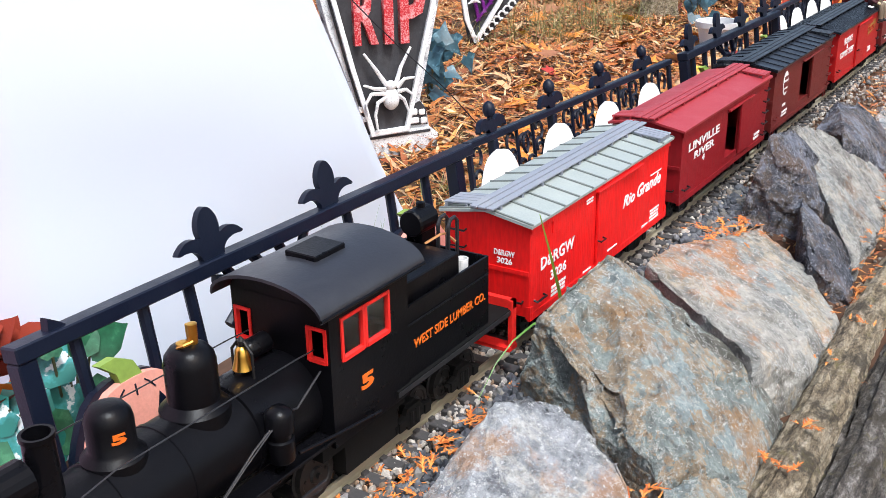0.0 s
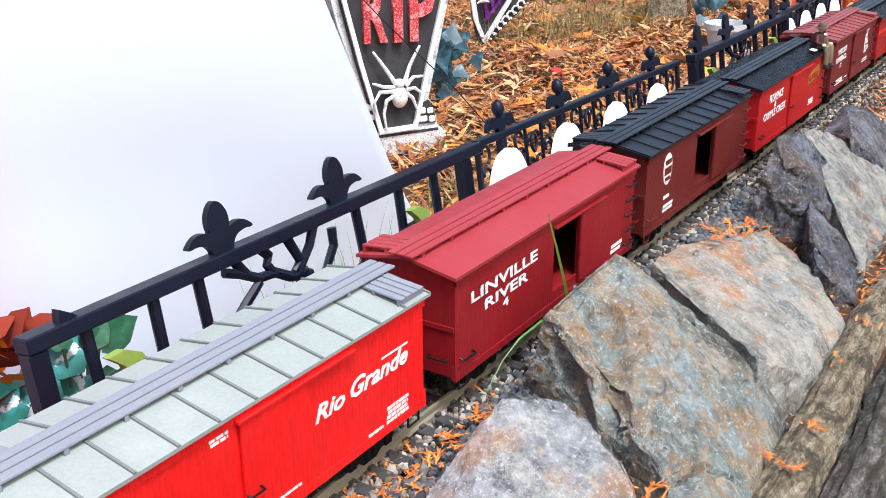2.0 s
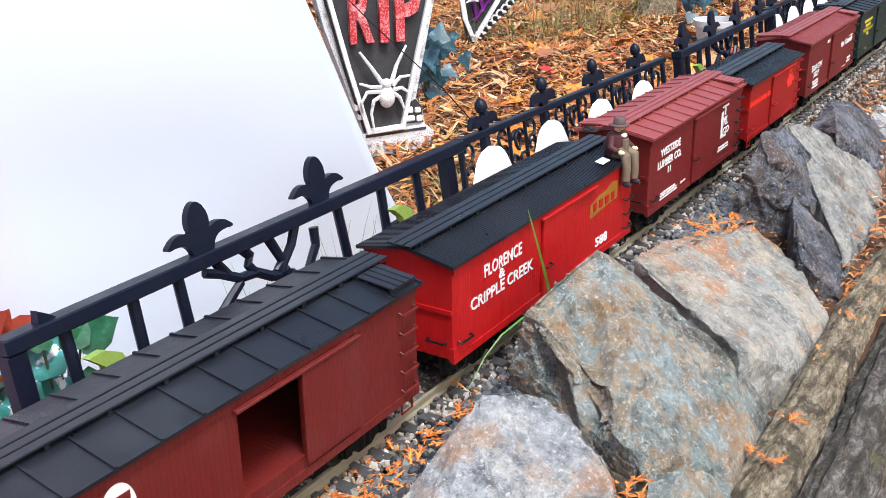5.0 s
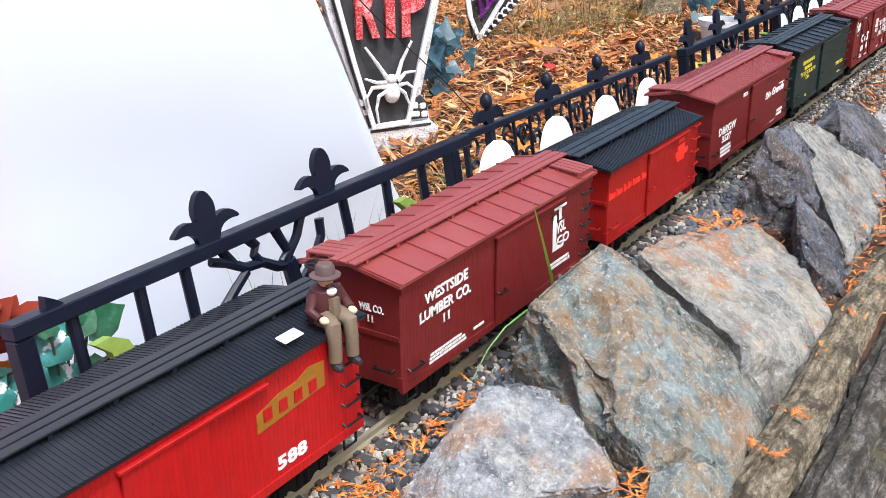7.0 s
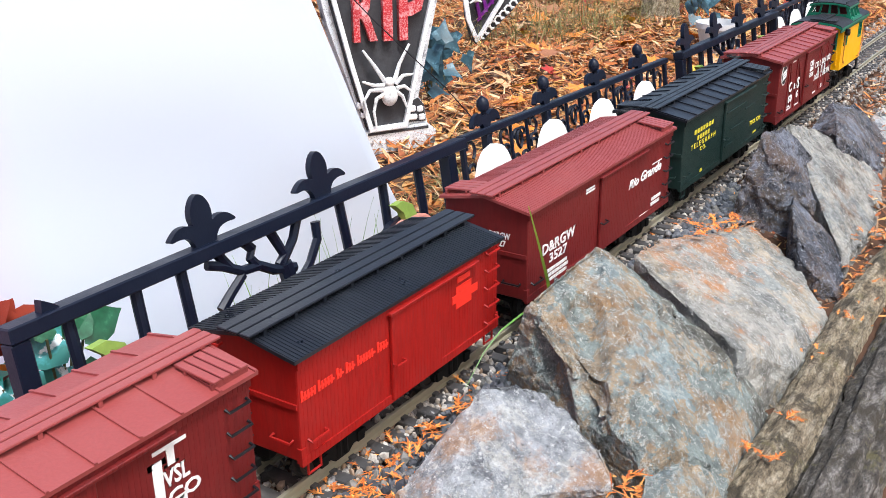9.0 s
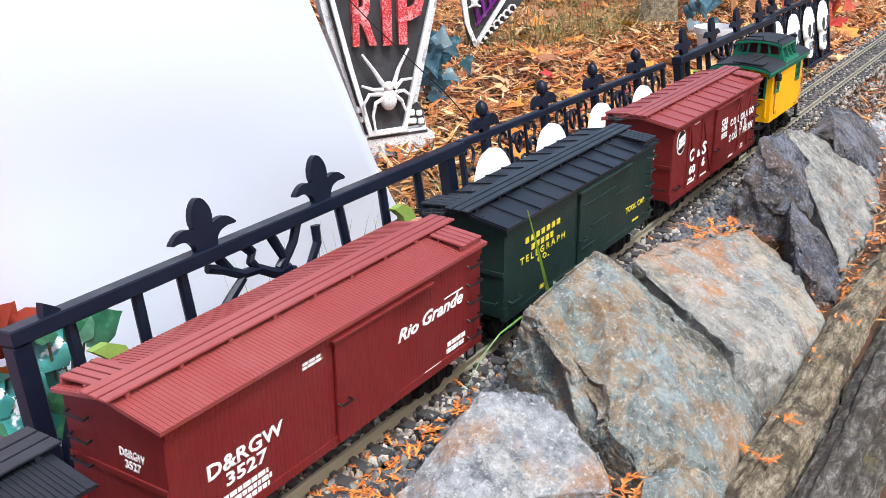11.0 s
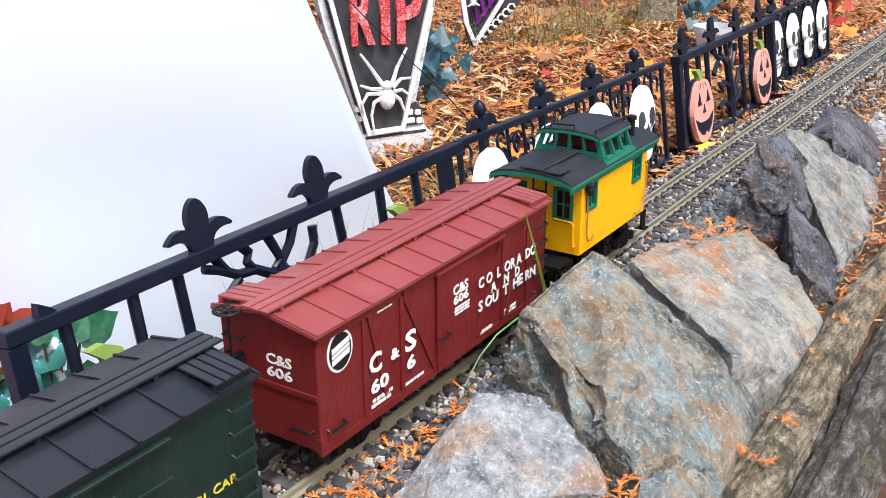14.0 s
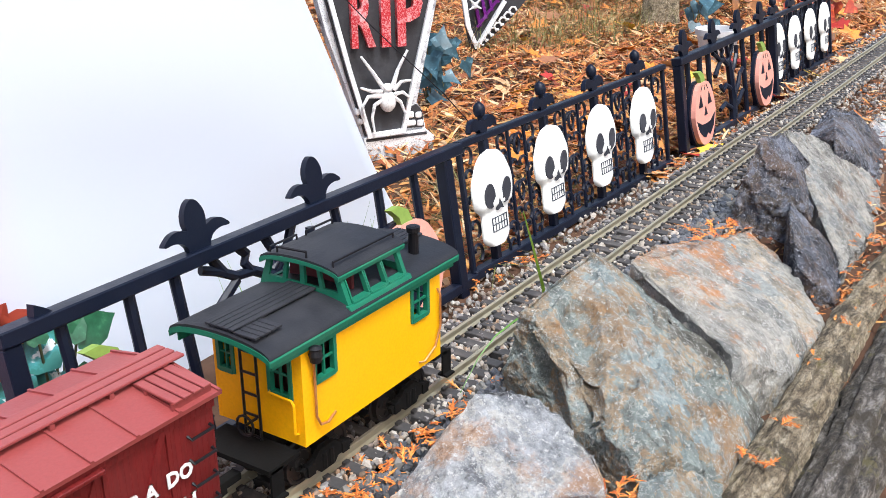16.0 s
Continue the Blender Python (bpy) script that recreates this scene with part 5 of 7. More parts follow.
    truck(car, 0.060, wheels, 0.020)
    coupler(car, a - 0.028, -1)
    coupler(car, b + 0.012, 1)
    MOVING.append((car, mid, wheels))


caboose()


# ---- locomotive and tender ----
M_loco = painted("satin_black_locomotive", (0.003, 0.003, 0.004), 0.30, 0.03, (0.03, 0.03, 0.035), spec=0.14)
# cab roof greyer than the cab: sky sheen painted into the base colour
M_cab_roof = painted("sheen_toned_black_roof", (0.020, 0.021, 0.026), 0.34, 0.3, (0.09, 0.095, 0.105), spec=0.5)
M_brass = plain("polished_brass", (0.75, 0.42, 0.08), 0.28, 1.0)
M_redtrim = plain("red_window_trim", (0.78, 0.02, 0.015), 0.45)
M_orange = plain("orange_lettering", (0.80, 0.15, 0.010), 0.5)
M_glow = plain("glowing_headlight", (1.0, 0.72, 0.45), 0.4, 0.0, 6.0)
M_rod = plain("dull_steel_rod", (0.022, 0.022, 0.025), 0.4, 0.2)


def locomotive():
    mid = -2.365
    car = thing("steam_locomotive", "black model steam locomotive with brass bell and red window frames", "locomotive", pose(mid, 0, 0), "wagons of the train")
    wheels = []
    R, cz = 0.0325, 0.083
    bm = lathe(bmesh.new(), [(0.001, -0.232), (R * 0.93, -0.232), (R * 0.97, -0.229), (R * 0.97, -0.165), (R, -0.1645), (R, -0.118), (R + 0.0008, -0.1175), (R + 0.0008, -0.1135), (R, -0.113), (R, -0.06), (R + 0.002, -0.0595), (R + 0.002, 0.0)],
               36, (0, 0, cz), "X")
    part("boiler", bm, M_loco, car, smooth=True)
    for x, r, top in ((-0.148, 0.0143, 0.1490), (-0.083, 0.0167, 0.1588)):
        base = cz + R - 0.004
        prof = [(r * 1.38, base - 0.010), (r * 1.36, base + 0.004), (r * 1.12, base + 0.0075), (r, base + 0.0095), (r, top - r * 0.75), (r * 0.93, top - r * 0.42), (r * 0.72, top - r * 0.14), (r * 0.4, top - r * 0.02), (0.0005, top)]
        part("dome", lathe(bmesh.new(), prof, 28, (x, 0, 0)), M_loco, car, smooth=True)
    part("chimney", lathe(bmesh.new(), [(0.0130, 0.104), (0.0096, 0.114), (0.0088, 0.150), (0.0097, 0.1505), (0.0097, 0.1535), (0.0078, 0.1535), (0.0074, 0.120)], 24, (-0.194, 0, 0)), M_loco, car, smooth=True)
    bm = bmesh.new()
    lathe(bm, [(0.0045, 0.155), (0.0045, 0.160), (0.002, 0.161)], 12, (-0.085, 0.002, 0))
    lathe(bm, [(0.0030, 0.158), (0.0034, 0.172), (0.0018, 0.1725)], 12, (-0.080, -0.002, 0))
    lathe(bm, [(0.0022, 0.158), (0.0026, 0.169), (0.001, 0.1695)], 12, (-0.077, 0.004, 0))
    tube(bm, [(-0.090, 0.002, 0.158), (-0.090, -0.004, 0.161), (-0.084, -0.006, 0.162)], 0.0012, 6)
    part("whistle", bm, M_brass, car, "brass whistle and safety valve")
    bell = part("bell", lathe(bmesh.new(), [(0.0075, 0.1215), (0.0066, 0.124), (0.0052, 0.130), (0.0046, 0.135), (0.0028, 0.1375), (0.0005, 0.138)], 20, (-0.038, 0, 0)), M_brass, car, smooth=True)
    bm = bmesh.new()
    tube(bm, [(-0.038, -0.009, 0.112), (-0.038, -0.009, 0.134), (-0.038, -0.003, 0.141), (-0.038, 0.003, 0.141), (-0.038, 0.009, 0.134), (-0.038, 0.009, 0.112)], 0.0011, 6)
    lathe(bm, [(0.002, 0.137), (0.0025, 0.142), (0.001, 0.1445)], 10, (-0.038, 0, 0))
    part("bell_yoke", bm, M_steel, bell)
    bm = lathe(bmesh.new(), [(0.006, -0.02), (0.0075, -0.018), (0.0075, 0.0), (0.005, 0.002)], 14, (-0.005, 0.010, 0.125), "X")
    part("turret", bm, M_loco, car, smooth=True)
    # headlight
    bm = lathe(bmesh.new(), [(0.012, -0.012), (0.0125, 0.010), (0.010, 0.011), (0.001, 0.011)], 20, (-0.216, 0, 0.131), "X")
    box(bm, -0.226, -0.206, -0.008, 0.008, 0.112, 0.120)
    hl = part("headlight", bm, M_loco, car)
    part("headlight_lens", lathe(bmesh.new(), [(0.001, -0.0128), (0.0112, -0.0122), (0.0112, -0.010)], 20, (-0.216, 0, 0.131), "X"), M_glow, hl, "glowing warm lens")
    # handrails and pipes
    for y, z in ((-0.030, 0.127), (0.030, 0.127)):
        part("handrail", tube(bmesh.new(), [(-0.225, y * 0.9, z - 0.012), (-0.17, y, z), (-0.02, y, z), (0.0, y, z - 0.001)], 0.00055, 5), M_rod, car)
    part("pipe", tube(bmesh.new(), [(-0.002, -0.036, 0.112), (-0.03, -0.038, 0.098), (-0.045, -0.040, 0.103), (-0.075, -0.040, 0.090), (-0.11, -0.041, 0.070), (-0.17, -0.040, 0.062)], 0.0008, 6), M_rod, car)
    part("pipe", tube(bmesh.new(), [(-0.044, -0.041, 0.104), (-0.085, -0.043, 0.086), (-0.12, -0.043, 0.066), (-0.18, -0.042, 0.058)], 0.0006, 6), M_rod, car)
    bm = lathe(bmesh.new(), [(0.008, 0.070), (0.0092, 0.072), (0.0092, 0.086), (0.0075, 0.087), (0.0075, 0.091), (0.0095, 0.092), (0.0095, 0.105), (0.008, 0.107), (0.004, 0.110)], 16, (-0.050, -0.040, 0))
    part("air_pump", bm, M_loco, car, smooth=True)
    # running boards, frame, cylinders, pilot
    for s in (-1, 1):
        part("running_board", bbox(-0.225, 0.0, min(s * 0.028, s * 0.045), max(s * 0.028, s * 0.045), 0.0585, 0.0615, 0.0004), M_loco, car)
        bm = lathe(bmesh.new(), [(0.001, -0.020), (0.012, -0.019), (0.0135, -0.017), (0.0135, 0.017), (0.012, 0.019), (0.001, 0.020)], 20, (-0.190, s * 0.036, 0.032), "X")
        box(bm, -0.206, -0.174, s * 0.036 - 0.010, s * 0.036 + 0.010, 0.040, 0.058)
        part("cylinder", bm, M_loco, car)
        part("side_rod", bbox(-0.125, 0.0, s * 0.0325 - 0.0012, s * 0.0325 + 0.0012, 0.015, 0.019, 0.0004), M_rod, car)
        part("valve_gear", tube(bmesh.new(), [(-0.172, s * 0.037, 0.034), (-0.10, s * 0.038, 0.030), (-0.06, s * 0.038, 0.018)], 0.0018, 6), M_rod, car)
    part("step_pipe", tube(bmesh.new(), [(-0.040, -0.046, 0.0715), (0.0, -0.047, 0.0655), (0.05, -0.047, 0.0585)], 0.0013, 6), M_loco, car)
    bm = bmesh.new()
    box(bm, -0.235, 0.085, -0.012, 0.012, 0.020, 0.052)
    box(bm, -0.242, -0.232, -0.046, 0.046, 0.028, 0.042)
    prism(bm, [(-0.242, -0.036), (-0.242, 0.036), (-0.272, 0.004), (-0.272, -0.004)], 0.006, 0.028, "Z")
    box(bm, -0.01, 0.09, -0.040, 0.040, 0.040, 0.056)
    box(bm, 0.022, 0.088, -0.034, 0.034, 0.010, 0.039)
    box(bm, -0.150, 0.015, -0.026, 0.026, 0.040, 0.057)
    part("frame", bm, M_under, car)
    for x in (-0.125, -0.0625, 0.0):
        wheels.append((wheelset(car, x, 0.0195), x, 0.0195))
    wheels.append((wheelset(car, -0.218, 0.0125), -0.218, 0.0125))
    # cab
    x0, x1, w, zf, zt = 0.0, 0.092, 0.0440, 0.052, 0.158
    side = [(0.0135, 0.0365, 0.117, 0.1465), (0.0405, 0.0665, 0.117, 0.1465)]
    fr = [(-0.040, -0.026, 0.119, 0.142), (0.028, 0.040, 0.119, 0.142)]
    bm = bmesh.new()
    for s in (-1, 1):
        holed(bm, x0, x1, zf, zt, min(s * w, s * (w - 0.0025)), max(s * w, s * (w - 0.0025)), side)
    holed(bm, -w + 0.0025, w - 0.0025, zf, zt, x0, x0 + 0.0025, fr, "X")
    prism(bm, [(w * math.cos(q), 0.1575 + 0.0165 * math.sin(q)) for q in (PI * k / 12 for k in range(13))], x0, x0 + 0.0025, "X")
    part("cab", bm, M_loco, car)
    part("cab_floor", box(bmesh.new(), x0 + 0.003, x1, -w + 0.003, w - 0.003, 0.070, 0.074), M_under, car)
    for s in (-1, 1):
        for h in side:
            sash(car, *h, s * (w - 0.0006), M_redtrim, "Y", 0.0018, 1, 1, deep=0.0018)
    for h in fr:
        sash(car, *h, x0 + 0.0006, M_redtrim, "X", 0.0017, 1, 1, deep=0.0018)
    gl = bpy.data.materials.new("window_glass")
    gl.use_nodes = True
    g = gl.node_tree.nodes["Principled BSDF"]
    g.inputs["Transmission Weight"].default_value, g.inputs["Roughness"].default_value = 1.0, 0.05
    for h in side:
        o = part("pane", bbox(h[0], h[1], -w + 0.0008, -w + 0.0012, h[2], h[3], 0), gl, car)
        o.visible_shadow = False
    roof = part("cab_roof", arch_roof(bmesh.new(), -0.014, 0.107, 0.0500, 0.1572, 0.1772, 0.0024), M_cab_roof, car, "dusty black roof", smooth=True)
    part("roof_hatch", bbox(0.028, 0.062, -0.012, 0.016, 0.1755, 0.1806, 0.0008), M_loco, roof)
    part("rain_strip", tube(bmesh.new(), [(-0.014, -0.0497, 0.157), (0.107, -0.0497, 0.157)], 0.0013, 6), M_loco, roof)
    side_text(car, "5", 0.032, 0.047, 0.0825, 0.0120, M_orange, w, bold=0.04)
    bm = lettering("5", -0.0045, 0.0045, 0.0065, 0.0006, 0.04)
    shifted(bm, -0.148 - 0.0052, -0.0140, 0.129, Matrix.Rotation(-0.36, 4, "Z"))
    part("dome_number", bm, M_orange, car)
    MOVING.append((car, mid, wheels))


def tender():
    mid = -2.219
    car = thing("tender", "black locomotive tender with orange lettering and a red step", "tender", pose(mid, 0, 0), "wagons of the train")
    wheels = []
    a, b, w = -0.060, 0.066, 0.0425
    bm = bmesh.new()
    for s in (-1, 1):
        prism(bm, [(a, 0.062), (b, 0.062), (b, 0.124), (a + 0.012, 0.124), (a + 0.004, 0.120), (a, 0.112)], min(s * w, s * (w - 0.002)), max(s * w, s * (w - 0.002)), "Y")
    box(bm, b - 0.0002, b + 0.002, -w, w, 0.062, 0.124)
    box(bm, a, b - 0.0002, -w + 0.002, w - 0.002, 0.062, 0.108)
    part("tank", bm, M_loco, car)
    bm = bbox(a + 0.006, b - 0.035, -w + 0.006, w - 0.006, 0.108, 0.139, 0.001)
    part("fuel_bunker", bm, M_loco, car)
    part("bead", tube(bmesh.new(), [(a + 0.004, -w - 0.0005, 0.1085), (b, -w - 0.0005, 0.1085)], 0.0008, 5), M_loco, car)
    part("hatch", lathe(bmesh.new(), [(0.0095, 0.138), (0.0095, 0.142), (0.007, 0.144), (0.001, 0.1445)], 18, (0.005, 0.004, 0)), M_steel, car)
    bm = lathe(bmesh.new(), [(0.0105, -0.016), (0.0115, -0.014), (0.0115, 0.010), (0.009, 0.012), (0.001, 0.012)], 20, (0.048, 0.012, 0.153), "X")
    lathe(bm, [(0.002, 0.166), (0.004, 0.167), (0.004, 0.171), (0.001, 0.172)], 10, (0.048, 0.012, -0.003))
    box(bm, 0.038, 0.058, 0.004, 0.020, 0.108, 0.145)
    part("rear_lamp", bm, M_loco, car)
    for y in (-0.014, -0.004):
        part("hose", tube(bmesh.new(), [(0.050, y, 0.108), (0.050, y, 0.150), (0.053, y, 0.1555), (0.060, y, 0.156), (0.064, y, 0.152), (0.064, y, 0.108)], 0.0018, 6), M_rod, car)
    part("hose", tube(bmesh.new(), [(0.03, -0.004, 0.140), (0.042, -0.012, 0.146), (0.052, -0.010, 0.143), (0.058, -0.016, 0.135)], 0.0012, 5), M_copper, car)
    cup = lathe(bmesh.new(), [(0.005, 0.1085), (0.0056, 0.124), (0.005, 0.124), (0.0046, 0.110)], 16, (0.052, -0.026, 0))
    part("white_cup", cup, M_white, car, "small white plastic cup")
    side_text(car, "WEST SIDE LUMBER CO.", -0.046, 0.062, 0.0860, 0.0080, M_orange, w, bold=0.015)
    bm = bmesh.new()
    box(bm, a - 0.012, b + 0.036, -0.046, 0.046, 0.056, 0.062)
    box(bm, a - 0.012, b + 0.03, -0.012, 0.012, 0.026, 0.056)
    part("deck", bm, M_under, car)
    part("deck_edge", bbox(a - 0.012, b + 0.036, -0.0468, -0.0460, 0.057, 0.0610, 0), M_rod, car)
    bm = bmesh.new()
    box(bm, b + 0.036, b + 0.042, -0.048, 0.048, 0.058, 0.066)
    box(bm, b + 0.034, b + 0.042, -0.048, -0.044, 0.020, 0.066)
    box(bm, b + 0.034, b + 0.042, 0.044, 0.048, 0.020, 0.066)
    box(bm, b + 0.030, b + 0.044, -0.048, 0.048, 0.0175, 0.021)
    part("rear_step", bm, M_redtrim, car, "red rear beam and footstep")
    truck(car, -0.036, wheels, 0.018)
    truck(car, 0.040, wheels, 0.018)
    coupler(car, b + 0.034, 1)
    MOVING.append((car, mid, wheels))


locomotive()
tender()
for base in (MOVING[-2][0], MOVING[-1][0]):
    for o in base.children:
        if o.name.split(".")[0] not in ("wheelset", "side_rod", "frame", "valve_gear", "truck", "coupler", "rear_step"):
            o.location.z -= 0.0042


# ---- figurine riding on the scarlet wagon ----
def figurine():
    mats = [painted("figurine_" + n, c, 0.5, 0.1) for n, c in (("coat", (0.075, 0.022, 0.024)), ("trousers", (0.17, 0.125, 0.085)), ("face", (0.62, 0.33, 0.20)), ("hat", (0.11, 0.07, 0.065)),
                                                               ("boots", (0.03, 0.03, 0.036)), ("shirt", (0.75, 0.74, 0.72)), ("gloves", (0.78, 0.66, 0.40)), ("beard", (0.10, 0.05, 0.03)))]
    bm = bmesh.new()
    done = 0

    def paint(k):
        nonlocal done
        bm.faces.ensure_lookup_table()
        for f in bm.faces[done:]:
            f.material_index = k
        done = len(bm.faces)
    tube(bm, [(0, 0.004, -0.002), (0, 0.004, 0.006), (0, 0.003, 0.016), (0, 0.002, 0.0235), (0, 0.002, 0.0265)], 0.01, 14, [0.0112, 0.0116, 0.0122, 0.0098, 0.004])
    paint(0)
    tube(bm, [(0, -0.0072, 0.002), (0, -0.0088, 0.010), (0, -0.0076, 0.019)], 0.004, 8, [0.0040, 0.0046, 0.0042])
    paint(1)
    bmesh.ops.create_uvsphere(bm, u_segments=10, v_segments=6, radius=0.0036, matrix=pose(0, -0.0062, 0.0228) @ Matrix.Diagonal((1.2, 0.9, 0.8, 1)))
    paint(5)
    bmesh.ops.create_uvsphere(bm, u_segments=14, v_segments=10, radius=0.0058, matrix=pose(0, 0.0, 0.0305) @ Matrix.Diagonal((0.92, 1, 1.1, 1)))
    bmesh.ops.create_uvsphere(bm, u_segments=6, v_segments=4, radius=0.0013, matrix=pose(0, -0.0058, 0.0305))
    paint(2)
    bmesh.ops.create_uvsphere(bm, u_segments=10, v_segments=6, radius=0.0030, matrix=pose(0, -0.0042, 0.0272) @ Matrix.Diagonal((1.1, 0.8, 0.7, 1)))
    paint(7)
    lathe(bm, [(0.0005, 0.0332), (0.0108, 0.0328), (0.0110, 0.0338), (0.0070, 0.0348), (0.0066, 0.0405), (0.0052, 0.0420), (0.0005, 0.0412)], 20)
    paint(3)
    for s in (-1, 1):
        tube(bm, [(s * 0.0045, 0.002, 0.001), (s * 0.006, -0.008, 0.0045), (s * 0.0075, -0.0150, 0.002), (s * 0.0075, -0.0165, -0.010), (s * 0.0075, -0.0165, -0.024)], 0.005, 10, [0.0064, 0.0062, 0.0058, 0.0050, 0.0049])
        paint(1)
        tube(bm, [(s * 0.0078, -0.0145, -0.0265), (s * 0.0080, -0.0185, -0.0275), (s * 0.0085, -0.0240, -0.0285)], 0.003, 8, [0.0036, 0.0034, 0.0022])
        paint(4)
        tube(bm, [(s * 0.0098, 0.002, 0.0215), (s * 0.0150, 0.000, 0.011), (s * 0.0135, -0.009, 0.0075)], 0.0035, 9, [0.0042, 0.0040, 0.0033])
        paint(0)
        bmesh.ops.create_uvsphere(bm, u_segments=10, v_segments=6, radius=0.0034, matrix=pose(s * 0.0125, -0.0125, 0.0070) @ Matrix.Diagonal((0.9, 1.2, 0.8, 1)))
        paint(6)
    ob = part("figurine", bm, mats, smooth=True)
    tagged(ob, "painted seated figurine in a brown hat on the wagon roof", "figurine")
    ob.matrix_basis = pose(-0.549, -0.038, 0.1270, 0, 0, -12)
    MOVING.append((ob, None, []))
    return ob


RIDER = figurine()


# ---- the white cloth behind the fence ----
def cloth():
    m, N, L, B = node_mat("white_cloth")
    n = noise_node(N, L, 3, 4, 0.5)
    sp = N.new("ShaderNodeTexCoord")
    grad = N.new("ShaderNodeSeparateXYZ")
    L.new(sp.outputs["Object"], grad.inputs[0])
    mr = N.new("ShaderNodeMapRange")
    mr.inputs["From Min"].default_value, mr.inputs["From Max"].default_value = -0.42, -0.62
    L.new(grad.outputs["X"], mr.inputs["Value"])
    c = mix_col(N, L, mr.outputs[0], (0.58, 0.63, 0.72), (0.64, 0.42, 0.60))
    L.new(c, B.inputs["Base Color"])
    B.inputs["Roughness"].default_value = 0.6
    B.inputs["Sheen Weight"].default_value = 0.2
    bump_on(N, L, B, n.outputs[0], 0.2, 0.01)
    bm = bmesh.new()
    cols, rows = 90, 60
    grid = []
    for i in range(rows + 1):
        v = i / rows
        z = -0.05 + 1.05 * v
        edge = 0.118 - 0.60 * (z + 0.03) + 0.25 * (z + 0.03) ** 2
        row = []
        for j in range(cols + 1):
            u = j / cols
            x = -1.6 + (edge + 1.6) * u
            y = 0.25 + 0.10 * v - 0.05 * math.sin(2.2 * u + 0.6) + 0.010 * math.sin(9 * u + 4 * v) + 0.012 * noise.noise((u * 6, v * 5, 2)) + 0.004 * math.sin(30 * (v + 0.55 * u)) * max(0.0, 1 - 2.2 * u)
            row.append(bm.verts.new((x, y, z + 0.01 * noise.noise((u * 4, 1, 5)))))
        grid.append(row)
    for a, b in zip(grid, grid[1:]):
        for j in range(cols):
            bm.faces.new((a[j], a[j + 1], b[j + 1], b[j]))
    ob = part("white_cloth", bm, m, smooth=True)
    sol = ob.modifiers.new("thickness", "SOLIDIFY")
    sol.thickness = 0.002
    tagged(ob, "large white cloth sheet hanging behind the fence", "cloth")


cloth()


# ---- gravestone decorations ----
def foam_mat(name, light, dark, share, rough=0.8, scale=26):
    """Foam with a second colour sprayed over it in blotches and specks."""
    m, N, L, B = node_mat(name)
    big = noise_node(N, L, scale, 9, 0.72)
    fine = noise_node(N, L, 520, 3, 0.7)
    bl = ramp(N, L, big.outputs[0], [(share - 0.06, (1, 1, 1)), (share + 0.05, (0, 0, 0))])
    sp = ramp(N, L, fine.outputs[0], [(share - 0.05, (0.8,) * 3), (share + 0.04, (0, 0, 0))])
    c = mix_col(N, L, bl.outputs[0], light, dark)
    c = mix_col(N, L, sp.outputs[0], c, dark)
    L.new(c, B.inputs["Base Color"])
    B.inputs["Roughness"].default_value = rough
    bump_on(N, L, B, fine.outputs[0], 0.5, 0.0012)
    return m


M_foam = foam_mat("sprayed_grey_foam", (0.76, 0.78, 0.80), (0.08, 0.08, 0.10), 0.41, scale=14)
M_foam_dark = painted("charcoal_foam", (0.045, 0.045, 0.05), 0.85, 0.35, (0.2, 0.2, 0.21), relief=0.8)
M_foam_white = foam_mat("white_dusted_foam", (0.80, 0.81, 0.82), (0.22, 0.22, 0.24), 0.38)
M_glitter = foam_mat("red_glitter", (0.52, 0.010, 0.022), (0.78, 0.45, 0.46), 0.44, 0.4, 60)
M_purple = painted("purple_glitter", (0.13, 0.01, 0.18), 0.4, 0.6, (0.5, 0.3, 0.55), relief=1.0)


def slab(g, name, poly, y0, y1, mat, label=""):
    return part(name, prism(bmesh.new(), poly, y0, y1, "Y"), mat, g, label)


def strip(g, name, a, b, w, y0, y1, mat):
    d = Vector((b[0] - a[0], b[1] - a[1])).normalized()
    n = Vector((-d.y, d.x)) * w / 2
    return slab(g, name, [(a[0] + n.x, a[1] + n.y), (a[0] - n.x, a[1] - n.y), (b[0] - n.x, b[1] - n.y), (b[0] + n.x, b[1] + n.y)], y0, y1, mat)


def leg(g, pts, mat=None):
    bm = tube(bmesh.new(), [(x, -0.021, z) for x, z in pts], 0.0034, 6, [0.0042 - 0.0022 * k / (len(pts) - 1) for k in range(len(pts))])
    part("spider_leg", bm, mat or M_foam_white, g)


